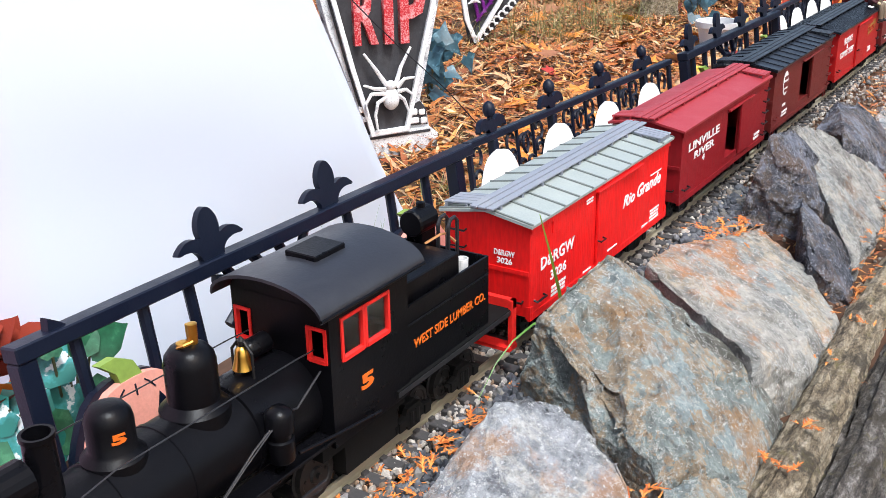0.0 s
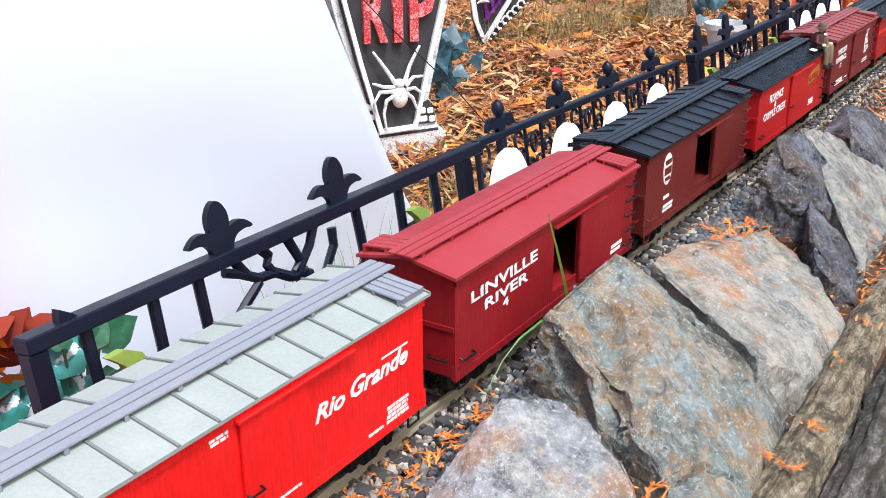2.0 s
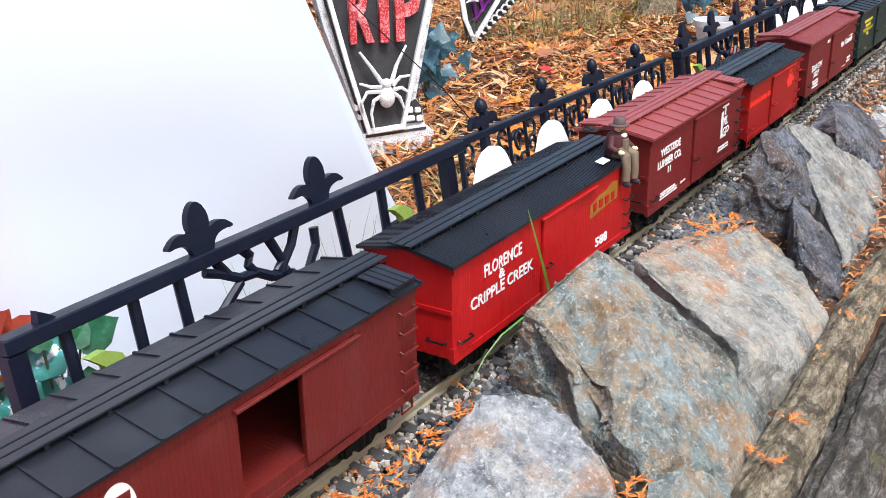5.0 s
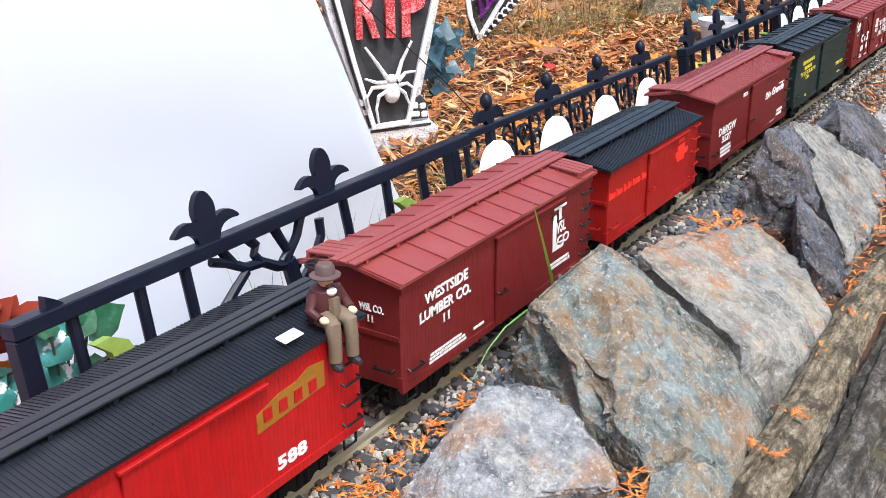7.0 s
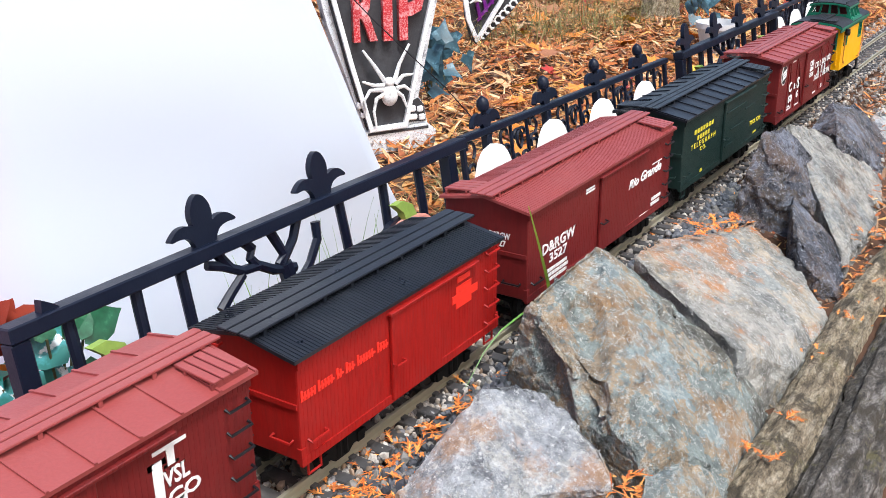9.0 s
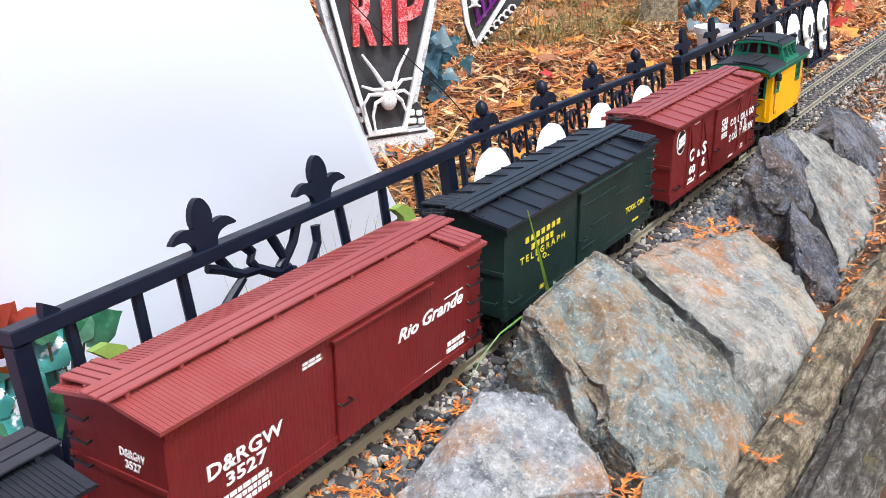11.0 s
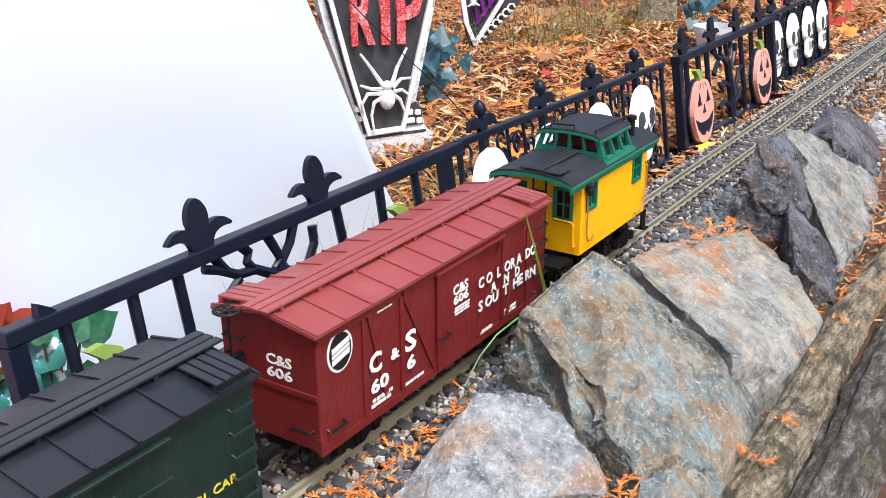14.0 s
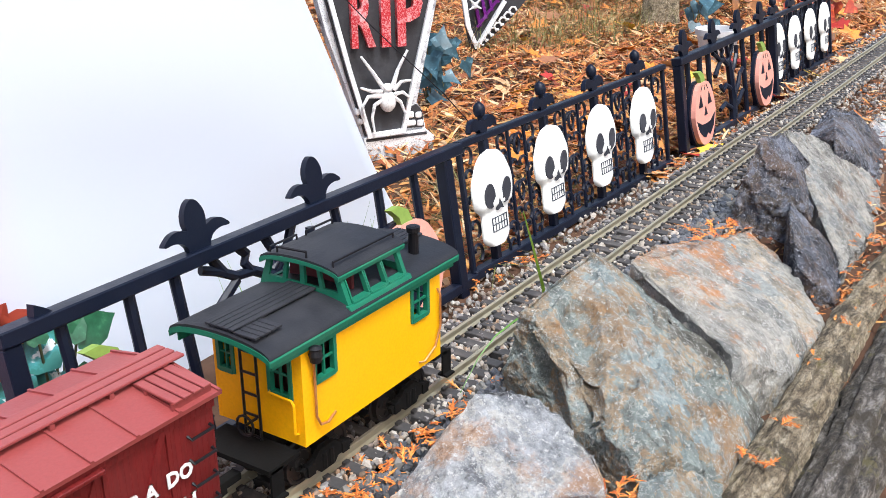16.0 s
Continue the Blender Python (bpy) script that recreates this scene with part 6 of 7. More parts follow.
def gravestone():
    g = thing("gravestone", "coffin-shaped foam gravestone with red lettering and a white spider", "halloween decoration", pose(0.431, 0.553, 0, 0, 0, -33.0))
    outer = [(-0.009, -0.002), (-0.036, 0.091), (-0.064, 0.176), (-0.090, 0.29), (-0.052, 0.40), (0.095, 0.40), (0.141, 0.29), (0.1285, 0.2178), (0.0897, 0.050), (0.0999, 0.0349), (0.106, -0.002)]
    slab(g, "stone", outer, -0.004, 0.022, M_foam)
    slab(g, "base", [(-0.002, -0.05), (0.118, -0.05), (0.118, -0.008), (0.104, 0.004), (-0.010, 0.000)], -0.012, 0.026, M_foam)
    slab(g, "panel", [(0.002, 0.006), (-0.031, 0.118), (-0.0565, 0.228), (-0.066, 0.29), (-0.04, 0.385), (0.085, 0.385), (0.122, 0.29), (0.1133, 0.2187), (0.0585, 0.008)], -0.010, -0.0035, M_foam_dark, "charcoal centre panel")
    rim = [(0.0, 0.004), (-0.0315, 0.118), (-0.058, 0.228), (-0.067, 0.29)]
    for a, b in zip(rim, rim[1:]):
        strip(g, "border", a, b, 0.0075, -0.017, -0.003, M_foam_white)
        strip(g, "groove", a, b, 0.0125, -0.0112, -0.003, M_foam_dark)
    rim = [(0.0605, 0.0055), (0.087, 0.112), (0.1145, 0.2187), (0.123, 0.29)]
    for a, b in zip(rim, rim[1:]):
        strip(g, "border", a, b, 0.0075, -0.017, -0.003, M_foam_white)
        strip(g, "groove", a, b, 0.0125, -0.0112, -0.003, M_foam_dark)
    strip(g, "border", (-0.004, 0.004), (0.064, 0.0065), 0.0075, -0.0172, -0.003, M_foam_white)
    for p, q, r, s in ((0.067, 0.085, 0.012, 0.022), (0.088, 0.099, 0.010, 0.021), (0.070, 0.082, 0.026, 0.037), (0.085, 0.096, 0.025, 0.035), (-0.022, -0.012, 0.04, 0.052), (-0.016, -0.006, 0.024, 0.035)):
        part("brick", bbox(p, q, -0.012, -0.003, r, s, 0.002), M_foam_white, g)
    slab(g, "groove", [(0.064, 0.009), (0.101, 0.008), (0.098, 0.036), (0.088, 0.048), (0.072, 0.041)], -0.0088, -0.003, M_foam_dark)
    strip(g, "groove", (-0.006, -0.0045), (0.104, -0.002), 0.0045, -0.0128, -0.003, M_foam_dark)
    # letters
    for txt, x0, x1, h in (("R", -0.0265, 0.0145, 0.098), ("I", 0.0245, 0.0405, 0.097), ("P", 0.052, 0.097, 0.098)):
        bm = lettering(txt, x0, x1, h, 0.012, 0.035)
        part("letter", shifted(bm, 0, -0.014, 0.1515 - (x0 + 0.02) * 0.03), M_glitter, g, "red glitter letter")
    # spider
    bm = bmesh.new()
    bmesh.ops.create_uvsphere(bm, u_segments=16, v_segments=10, radius=1, matrix=pose(0.0325, -0.018, 0.0605) @ Matrix.Diagonal((0.0145, 0.010, 0.0185, 1)))
    bmesh.ops.create_uvsphere(bm, u_segments=14, v_segments=8, radius=1, matrix=pose(0.0325, -0.018, 0.0825) @ Matrix.Diagonal((0.0095, 0.008, 0.0085, 1)))
    part("spider_body", bm, M_foam_white, g, "white spider", smooth=True)
    for pts in ([(0.025, 0.083), (0.006, 0.112), (-0.013, 0.1385)], [(0.022, 0.078), (0.004, 0.080), (-0.0153, 0.0875)], [(0.021, 0.071), (-0.003, 0.072), (-0.013, 0.056), (-0.010, 0.040)],
                [(0.024, 0.065), (0.008, 0.057), (0.003, 0.036), (0.0066, 0.0106)], [(0.040, 0.083), (0.050, 0.112), (0.0683, 0.1432)], [(0.042, 0.079), (0.056, 0.092), (0.0735, 0.0927)],
                [(0.043, 0.072), (0.058, 0.074), (0.0704, 0.0642)], [(0.042, 0.067), (0.054, 0.058), (0.0615, 0.0388)]):
        leg(g, pts)


def gravestone_purple():
    g = thing("gravestone", "small foam gravestone with purple lettering and white trim", "halloween decoration", pose(1.41, 0.94, 0, 0, 0, -45.4))
    out = [(-0.002, -0.05), (0.012, -0.035), (0.0993, 0.0473), (0.150, 0.105), (0.150, 0.22), (-0.044, 0.22), (-0.0302, 0.0955), (-0.0227, 0.0299)]
    slab(g, "stone", out, 0.0, 0.03, M_foam_dark)
    strip(g, "border", (0.004, -0.026), (0.0785, 0.092), 0.010, -0.012, 0.001, M_foam_white)
    strip(g, "border", (0.004, -0.028), (-0.020, 0.03), 0.010, -0.012, 0.001, M_foam_white)
    strip(g, "border", (-0.020, 0.03), (-0.034, 0.12), 0.012, -0.012, 0.001, M_foam_white)
    for k in range(4):
        strip(g, "letter_bar", (0.012 + 0.016 * k, 0.028 + 0.020 * k), (0.002 + 0.016 * k, 0.075 + 0.020 * k), 0.008, -0.010, 0.001, M_purple)
    strip(g, "letter_bar", (0.004, 0.026), (0.070, 0.110), 0.006, -0.0105, 0.001, M_purple)
    for k in range(7):
        a = 0.02 + 0.0135 * k
        bm = tube(bmesh.new(), [(a + 0.010 * math.cos(q), -0.006, -0.012 + 0.013 * k + 0.010 * math.sin(q)) for q in (0, 1, 2, 3, 4, 5)], 0.003, 5)
        part("scroll", bm, M_foam_white, g)
    for pts in ([(-0.005, 0.085), (-0.018, 0.10)], [(-0.005, 0.085), (0.01, 0.1)], [(-0.004, 0.082), (-0.02, 0.074)], [(-0.003, 0.082), (0.012, 0.076)]):
        leg(g, pts)
    bm = bmesh.new()
    bmesh.ops.create_uvsphere(bm, u_segments=12, v_segments=8, radius=0.009, matrix=pose(-0.004, -0.016, 0.083))
    part("spider_body", bm, M_foam_white, g, smooth=True)


gravestone()
gravestone_purple()


def cord():
    pts = [(0.379, 0.583, 0.36), (0.372, 0.557, 0.29), (0.380, 0.550, 0.235), (0.416, 0.526, 0.189), (0.452, 0.504, 0.1476), (0.523, 0.4575, 0.066), (0.575, 0.430, 0.0), (0.595, 0.420, -0.05)]
    bm = tube(bmesh.new(), [Vector(q) for q in pts], 0.0010, 5)
    tagged(part("cord", bm, M_black), "thin black cord strung across the gravestone", "cord")


cord()


# ---- scattered ground cover, built in bulk ----
def bulk(name, verts, faces, mat, label, category):
    me = bpy.data.meshes.new(name)
    me.from_pydata(verts, [], faces)
    me.materials.append(mat)
    ob = new(name, me)
    return tagged(ob, label, category, kind="stuff")


ICO_V = [(0, 0, -1), (0.72, -0.53, -0.45), (-0.28, -0.85, -0.45), (-0.89, 0, -0.45), (-0.28, 0.85, -0.45), (0.72, 0.53, -0.45),
         (0.28, -0.85, 0.45), (-0.72, -0.53, 0.45), (-0.72, 0.53, 0.45), (0.28, 0.85, 0.45), (0.89, 0, 0.45), (0, 0, 1)]
ICO_F = [(0, 1, 2), (1, 0, 5), (0, 2, 3), (0, 3, 4), (0, 4, 5), (1, 5, 10), (2, 1, 6), (3, 2, 7), (4, 3, 8), (5, 4, 9), (1, 10, 6), (2, 6, 7), (3, 7, 8), (4, 8, 9), (5, 9, 10),
         (6, 10, 11), (7, 6, 11), (8, 7, 11), (9, 8, 11), (10, 9, 11)]


def gravel(name, spots, mat, label, rng):
    V, F = [], []
    for x, y, z, s in spots:
        m = Euler((rng.uniform(0, 6), rng.uniform(0, 6), rng.uniform(0, 6))).to_matrix()
        sc = Vector((rng.uniform(0.8, 1.35), rng.uniform(0.65, 1.0), rng.uniform(0.5, 0.85)))
        k = len(V)
        for v in ICO_V:
            q = m @ (Vector(v) * sc * rng.uniform(0.8, 1.15)) * s
            V.append((x + q.x, y + q.y, z + q.z))
        F.extend((a + k, b + k, c + k) for a, b, c in ICO_F)
    bulk(name, V, F, mat, label, "gravel")


rng = random.Random(4)
spots = []
for k in range(27000):
    x = -0.75 + 4.0 * rng.random() ** 1.3
    y = rng.uniform(-0.05, 0.05) if k % 2 else rng.uniform(-0.14, 0.105)
    s = rng.choice((rng.uniform(0.0016, 0.0036), rng.uniform(0.0024, 0.0052)))
    inside = abs(y) < 0.05
    # fewer pale stones on the near side, so shade there is painted by colour
    if x < 0.05 and y < -0.046 and rng.random() < 0.85:
        continue
    spots.append((x, y, (-0.0125 if inside else -0.019) + rng.uniform(-0.003, 0.0025) - (0 if inside else 0.05 * max(0, abs(y) - 0.05)), s))
for k in range(900):
    x, y = rng.uniform(-0.4, 1.6), rng.uniform(-0.285, -0.13)
    spots.append((x, y, ground_z(x, y) + 0.001, rng.uniform(0.002, 0.006)))
gravel("gravel_bed", spots, M_gravel, "mixed grey and buff gravel ballast under the track", rng)
# slate chips, laid thicker so their dark colour also stands for shade
spots = []
for _ in range(2300):
    x = rng.uniform(-0.75, 0.5)
    y = rng.uniform(-0.090, -0.045)
    spots.append((x, y, -0.0165 + rng.uniform(-0.002, 0.0025), rng.uniform(0.0044, 0.0085)))
gravel("dark_ballast", spots, M_gravel_dark, "dark slate chips beside the sleepers, laid denser to paint in shade", rng)


def litter(name, spots, mat, label, rng, curl=0.35):
    """Strips of bark and needles, each a bent ribbon of four faces."""
    V, F = [], []
    for x, y, z, l, w in spots:
        a = rng.uniform(0, 2 * PI)
        tilt = rng.gauss(0, 0.30)
        d = Vector((math.cos(a) * math.cos(tilt), math.sin(a) * math.cos(tilt), math.sin(tilt)))
        n = Vector((-math.sin(a), math.cos(a), rng.uniform(-0.5, 0.5))).normalized()
        up = d.cross(n)
        bend = rng.uniform(-curl, curl) * l
        side = rng.uniform(-0.2, 0.2) * l
        k = len(V)
        for i in range(4):
            u = i / 3 - 0.5
            ww = w * (0.45 if i in (0, 3) else 1.0)
            c = Vector((x, y, z)) + d * l * u + up * bend * (0.25 - u * u) + n * side * (0.25 - u * u)
            V.append(tuple(c + n * ww / 2))
            V.append(tuple(c - n * ww / 2))
        F.extend((k + 2 * i, k + 2 * i + 1, k + 2 * i + 3, k + 2 * i + 2) for i in range(3))
    return bulk(name, V, F, mat, label, "leaf litter")


spots = []
while len(spots) < 42000:
    x, y = -0.2 + 4.3 * rng.random(), 0.115 + 2.6 * rng.random() ** 1.4
    if y > 0.2 + 0.9 * (x + 0.3):
        continue
    spots.append((x, y, ground_z(x, y) + rng.uniform(0.0, 0.020), rng.uniform(0.012, 0.055), rng.choice((rng.uniform(0.002, 0.006), rng.uniform(0.004, 0.013)))))
for _ in range(14000):
    x, y = 0.1 + 3.0 * rng.random(), 0.115 + 1.5 * rng.random() ** 1.3
    if y < 0.2 + 0.9 * (x + 0.3):
        spots.append((x, y, ground_z(x, y) + rng.uniform(0.012, 0.026), rng.uniform(0.018, 0.050), rng.uniform(0.0012, 0.0030)))
litter("cedar_litter", spots, M_mulch, "orange-brown bark chips and dry cedar litter", rng)
spots = []
for _ in range(2600):
    x = rng.uniform(0.5, 3.6)
    y = rng.choice((rng.uniform(-0.30, -0.055), rng.uniform(-0.6, -0.1), rng.uniform(0.05, 0.09)))
    spots.append((x, y, max(ground_z(x, y), -0.06) + rng.uniform(0.002, 0.012), rng.uniform(0.012, 0.04), rng.uniform(0.002, 0.006)))
for _ in range(1800):
    x, y = rng.uniform(-0.5, 1.5), rng.uniform(-0.30, -0.10)
    spots.append((x, y, ground_z(x, y) + rng.uniform(0.003, 0.008) + (0.015 if y < -0.27 else 0), rng.uniform(0.006, 0.018), rng.uniform(0.001, 0.003)))
litter("path_litter", spots, M_mulch, "dry leaf scraps along the gravel", rng)
spots = []
for _ in range(1500):
    x, y = rng.uniform(-0.6, 1.2), rng.uniform(-0.75, -0.41)
    spots.append((x, y, ground_z(x, y) + rng.uniform(0.002, 0.02), rng.uniform(0.02, 0.05), rng.uniform(0.003, 0.010)))
litter("lower_litter", spots, M_mulch, "leaf litter below the edging logs", rng)


def fronds(name, clumps, label):
    """Fallen cedar sprigs: a stalk with short flat side shoots."""
    V, F = [], []

    def ribbon(a, b, w, up):
        k = len(V)
        n = (b - a).cross(up)
        n = n.normalized() * w / 2 if n.length > 1e-6 else Vector((w / 2, 0, 0))
        mid = a.lerp(b, 0.5) + up * w * 0.4
        V.extend(tuple(q) for q in (a + n, a - n, mid + n, mid - n, b + n * 0.5, b - n * 0.5))
        F.extend(((k, k + 1, k + 3, k + 2), (k + 2, k + 3, k + 5, k + 4)))
    for cx, cy, cz, spread, count in clumps:
        for _ in range(count * 2):
            a = Vector((cx + rng.gauss(0, spread), cy + rng.gauss(0, spread), cz + rng.uniform(0, 0.006)))
            ang = rng.uniform(0, 2 * PI)
            l = rng.uniform(0.008, 0.022)
            d = Vector((math.cos(ang), math.sin(ang), rng.uniform(-0.15, 0.25)))
            ribbon(a, a + d * l, 0.0016, Vector((0, 0, 1)))
            for k in range(rng.randint(2, 6)):
                p = a + d * l * (0.15 + 0.12 * k)
                for s in (-1, 1):
                    w = s * rng.uniform(0.3, 1.0)
                    q = Vector((math.cos(ang + w), math.sin(ang + w), rng.uniform(-0.15, 0.45)))
                    ribbon(p, p + q * l * rng.uniform(0.12, 0.4), 0.0013, Vector((0, 0, 1)))
    bulk(name, V, F, M_frond, label, "cedar sprigs")


fronds("cedar_sprigs", [(-0.36, -0.062, -0.014, 0.018, 16), (-0.30, -0.060, -0.012, 0.015, 12), (-0.25, -0.058, -0.012, 0.012, 8), (-0.40, -0.066, -0.013, 0.018, 26), (-0.21, -0.056, -0.014, 0.012, 6),
                        (0.10, 0.085, -0.018, 0.02, 9), (0.02, 0.075, -0.018, 0.02, 7), (0.20, -0.062, -0.018, 0.025, 12), (0.34, -0.062, -0.018, 0.03, 18), (0.50, -0.066, -0.02, 0.035, 18),
                        (0.24, -0.10, 0.012, 0.018, 11), (0.28, -0.115, 0.004, 0.014, 8), (0.155, -0.115, 0.030, 0.006, 2), (0.36, -0.268, -0.056, 0.02, 14), (0.30, -0.266, -0.058, 0.02, 12), (0.47, -0.278, -0.044, 0.025, 14), (0.20, -0.272, -0.046, 0.014, 3),
                        (0.09, -0.276, -0.044, 0.008, 2), (-0.06, -0.278, -0.044, 0.006, 2), (-0.13, -0.277, -0.045, 0.008, 3), (-0.27, -0.225, -0.018, 0.012, 10), (0.70, -0.28, -0.043, 0.05, 20), (1.1, -0.2, -0.05, 0.08, 40), (0.8, -0.06, -0.02, 0.03, 14), (1.3, -0.08, -0.02, 0.07, 30),
                        (1.7, -0.15, -0.033, 0.12, 50), (0.62, 0.07, -0.02, 0.015, 8), (0.55, 0.075, -0.02, 0.02, 8), (0.95, 0.06, -0.02, 0.02, 8), (0.45, 0.42, -0.03, 0.03, 16)], "bright orange fallen cedar sprigs")


# ---- broad fallen leaves ----
def fallen_leaves():
    out = [(0, -0.5), (0.18, -0.32), (0.42, -0.25), (0.32, -0.05), (0.48, 0.15), (0.2, 0.2), (0.0, 0.55), (-0.2, 0.2), (-0.48, 0.12), (-0.3, -0.05), (-0.4, -0.28), (-0.16, -0.32)]
    mats = [plain("red_leaf", (0.42, 0.03, 0.02), 0.55), plain("yellow_leaf", (0.75, 0.50, 0.06), 0.6), plain("tan_leaf", (0.62, 0.36, 0.18), 0.65), plain("brown_leaf", (0.33, 0.13, 0.06), 0.65), plain("orange_leaf", (0.75, 0.24, 0.03), 0.6)]
    meshes = []
    for k, m in enumerate(mats):
        bm = bmesh.new()
        c = bm.verts.new((0, 0, 0.05))
        ring = [bm.verts.new((x, y, 0.10 * math.sin(3 * x + k) + 0.16 * abs(x))) for x, y in out]
        for a, b in zip(ring, ring[1:] + ring[:1]):
            bm.faces.new((c, a, b))
        box(bm, -0.012, 0.012, -0.85, -0.45, 0.0, 0.03)
        meshes.append(mesh_of("fallen_leaf", bm, m))
    names = ("dark red", "yellow", "pale tan", "brown", "orange")
    rr = random.Random(8)
    spots = [(0.66, 0.062, 0.05, 0), (0.52, 0.075, 0.045, 2), (0.70, 0.045, 0.06, 1), (1.15, 0.06, 0.05, 0), (1.40, 0.055, 0.06, 1), (0.63, 0.20, 0.06, 4), (0.78, 0.25, 0.05, 3),
             (-0.38, -0.085, 0.05, 3), (1.9, -0.12, 0.08, 2), (1.0, -0.03, 0.03, 0), (1.62, 0.05, 0.05, 2), (2.0, 0.12, 0.07, 4), (2.2, 0.2, 0.08, 0)]
    for _ in range(95):
        x = rr.uniform(0.5, 3.6)
        spots.append((x, rr.uniform(0.13, 0.2 + 0.45 * x), rr.uniform(0.03, 0.08), rr.choice((0, 2, 2, 3, 3, 4, 4, 1))))
    for x, y, s, k in spots:
        ob = new("fallen_leaf", meshes[k])
        z = ground_z(x, y) + (0.010 if y < 0.1 else 0.020)
        ob.matrix_basis = pose(x, y, z, rr.uniform(-25, 25), rr.uniform(-25, 25), rr.uniform(0, 360)) @ Matrix.Scale(s, 4)
        tagged(ob, names[k] + " dry fallen leaf lying on the litter", "leaf", "fallen leaves")


fallen_leaves()


# ---- ivy and other plants ----
def ivy_mat(name, rgb, vein):
    m, N, L, B = node_mat(name)
    n = noise_node(N, L, 2.6, 4, 0.6)
    r = ramp(N, L, n.outputs[0], [(0.35, tuple(c * 0.6 for c in rgb)), (0.55, rgb), (0.72, vein)])
    L.new(r.outputs[0], B.inputs["Base Color"])
    B.inputs["Roughness"].default_value = 0.38
    return m


def blaze_mat(name, rgb, light, blaze):
    """A green leaf with an uneven white blaze along its midrib."""
    m, N, L, B = node_mat(name)
    n = noise_node(N, L, 3.2, 4, 0.6)
    co = N.new("ShaderNodeTexCoord")
    sx = N.new("ShaderNodeSeparateXYZ")
    L.new(co.outputs["Object"], sx.inputs[0])
    ab = N.new("ShaderNodeMath")
    ab.operation = "ABSOLUTE"
    L.new(sx.outputs[0], ab.inputs[0])
    add = N.new("ShaderNodeMath")
    add.operation = "MULTIPLY_ADD"
    L.new(ab.outputs[0], add.inputs[0])
    add.inputs[1].default_value = 1.1
    L.new(n.outputs[0], add.inputs[2])
    r = ramp(N, L, add.outputs[0], [(0.50, blaze), (0.56, light), (0.75, rgb)])
    L.new(r.outputs[0], B.inputs["Base Color"])
    B.inputs["Roughness"].default_value = 0.32
    return m


M_ivy = ivy_mat("blue_green_silk_leaf", (0.032, 0.090, 0.120), (0.15, 0.29, 0.35))
M_ivy_pale = blaze_mat("white_marked_green_leaf", (0.02, 0.17, 0.14), (0.06, 0.32, 0.32), (0.82, 0.88, 0.87))
M_leaf_green = ivy_mat("plain_green_leaf", (0.025, 0.14, 0.065), (0.09, 0.28, 0.14))
M_stem = plain("plant_stem", (0.10, 0.10, 0.04), 0.7)


def leaf_mesh(name, mat, lobes):
    bm = bmesh.new()
    spine = [bm.verts.new((0, v, -0.10 * v * v)) for v in (0.0, 0.35, 0.7, 1.0)]
    for s in (-1, 1):
        edge = [bm.verts.new((s * x, y, 0.10 * x - 0.10 * y * y)) for x, y in lobes]
        bm.faces.new((spine[0], edge[0], edge[1], spine[1]) if s > 0 else (spine[1], edge[1], edge[0], spine[0]))
        bm.faces.new((spine[1], edge[1], edge[2], spine[2]) if s > 0 else (spine[2], edge[2], edge[1], spine[1]))
        bm.faces.new((spine[2], edge[2], edge[3], spine[3]) if s > 0 else (spine[3], edge[3], edge[2], spine[2]))
    bmesh.ops.subdivide_edges(bm, edges=bm.edges[:], cuts=1, use_grid_fill=True)
    return mesh_of(name, bm, mat, True)


def plant(name, label, at, mat, leaves, size, spread, height, seed, lobes=((0.25, -0.12), (0.48, 0.10), (0.30, 0.52), (0.06, 0.86)), face=(-0.7, -0.6, 0.5)):
    p = thing(name, label, "plant", pose(*at))
    rr = random.Random(seed)
    me = leaf_mesh("leaf", mat, lobes)
    for k in range(leaves):
        q = Vector((rr.gauss(0, spread), rr.gauss(0, spread * 0.7), rr.uniform(0.02, height)))
        d = (Vector(face) + Vector((rr.uniform(-0.6, 0.6), rr.uniform(-0.6, 0.6), rr.uniform(-0.4, 0.4)))).normalized()
        down = Vector((rr.uniform(-0.7, 0.7), rr.uniform(-0.5, 0.5), rr.uniform(-1, 0.2)))
        yax = (down - d * down.dot(d)).normalized()
        m = Matrix.Translation(q) @ Matrix((yax.cross(d), yax, d)).transposed().to_4x4() @ Matrix.Scale(size * rr.uniform(0.7, 1.2), 4)
        ob = new("leaf", me)
        ob.parent = p
        ob.matrix_basis = m
        if k % 2 == 0:
            part("stem", tube(bmesh.new(), [(0, 0, -0.02), (q.x * 0.5, q.y * 0.5, q.z * 0.7), tuple(q)], 0.0011, 4), M_stem, p)


plant("ivy_garland", "blue-green silk ivy leaves beside the gravestone", (0.78, 0.66, -0.03), M_ivy, 27, 0.046, 0.032, 0.15, 3, ((0.20, -0.16), (0.52, 0.08), (0.24, 0.42), (0.05, 0.86)), (-0.8, -0.5, 0.45))
plant("ivy_garland", "blue-green silk ivy leaves behind the gravestone", (0.92, 0.82, -0.03), M_ivy, 18, 0.046, 0.036, 0.18, 5, ((0.20, -0.16), (0.52, 0.08), (0.24, 0.42), (0.05, 0.86)), (-0.8, -0.5, 0.45))


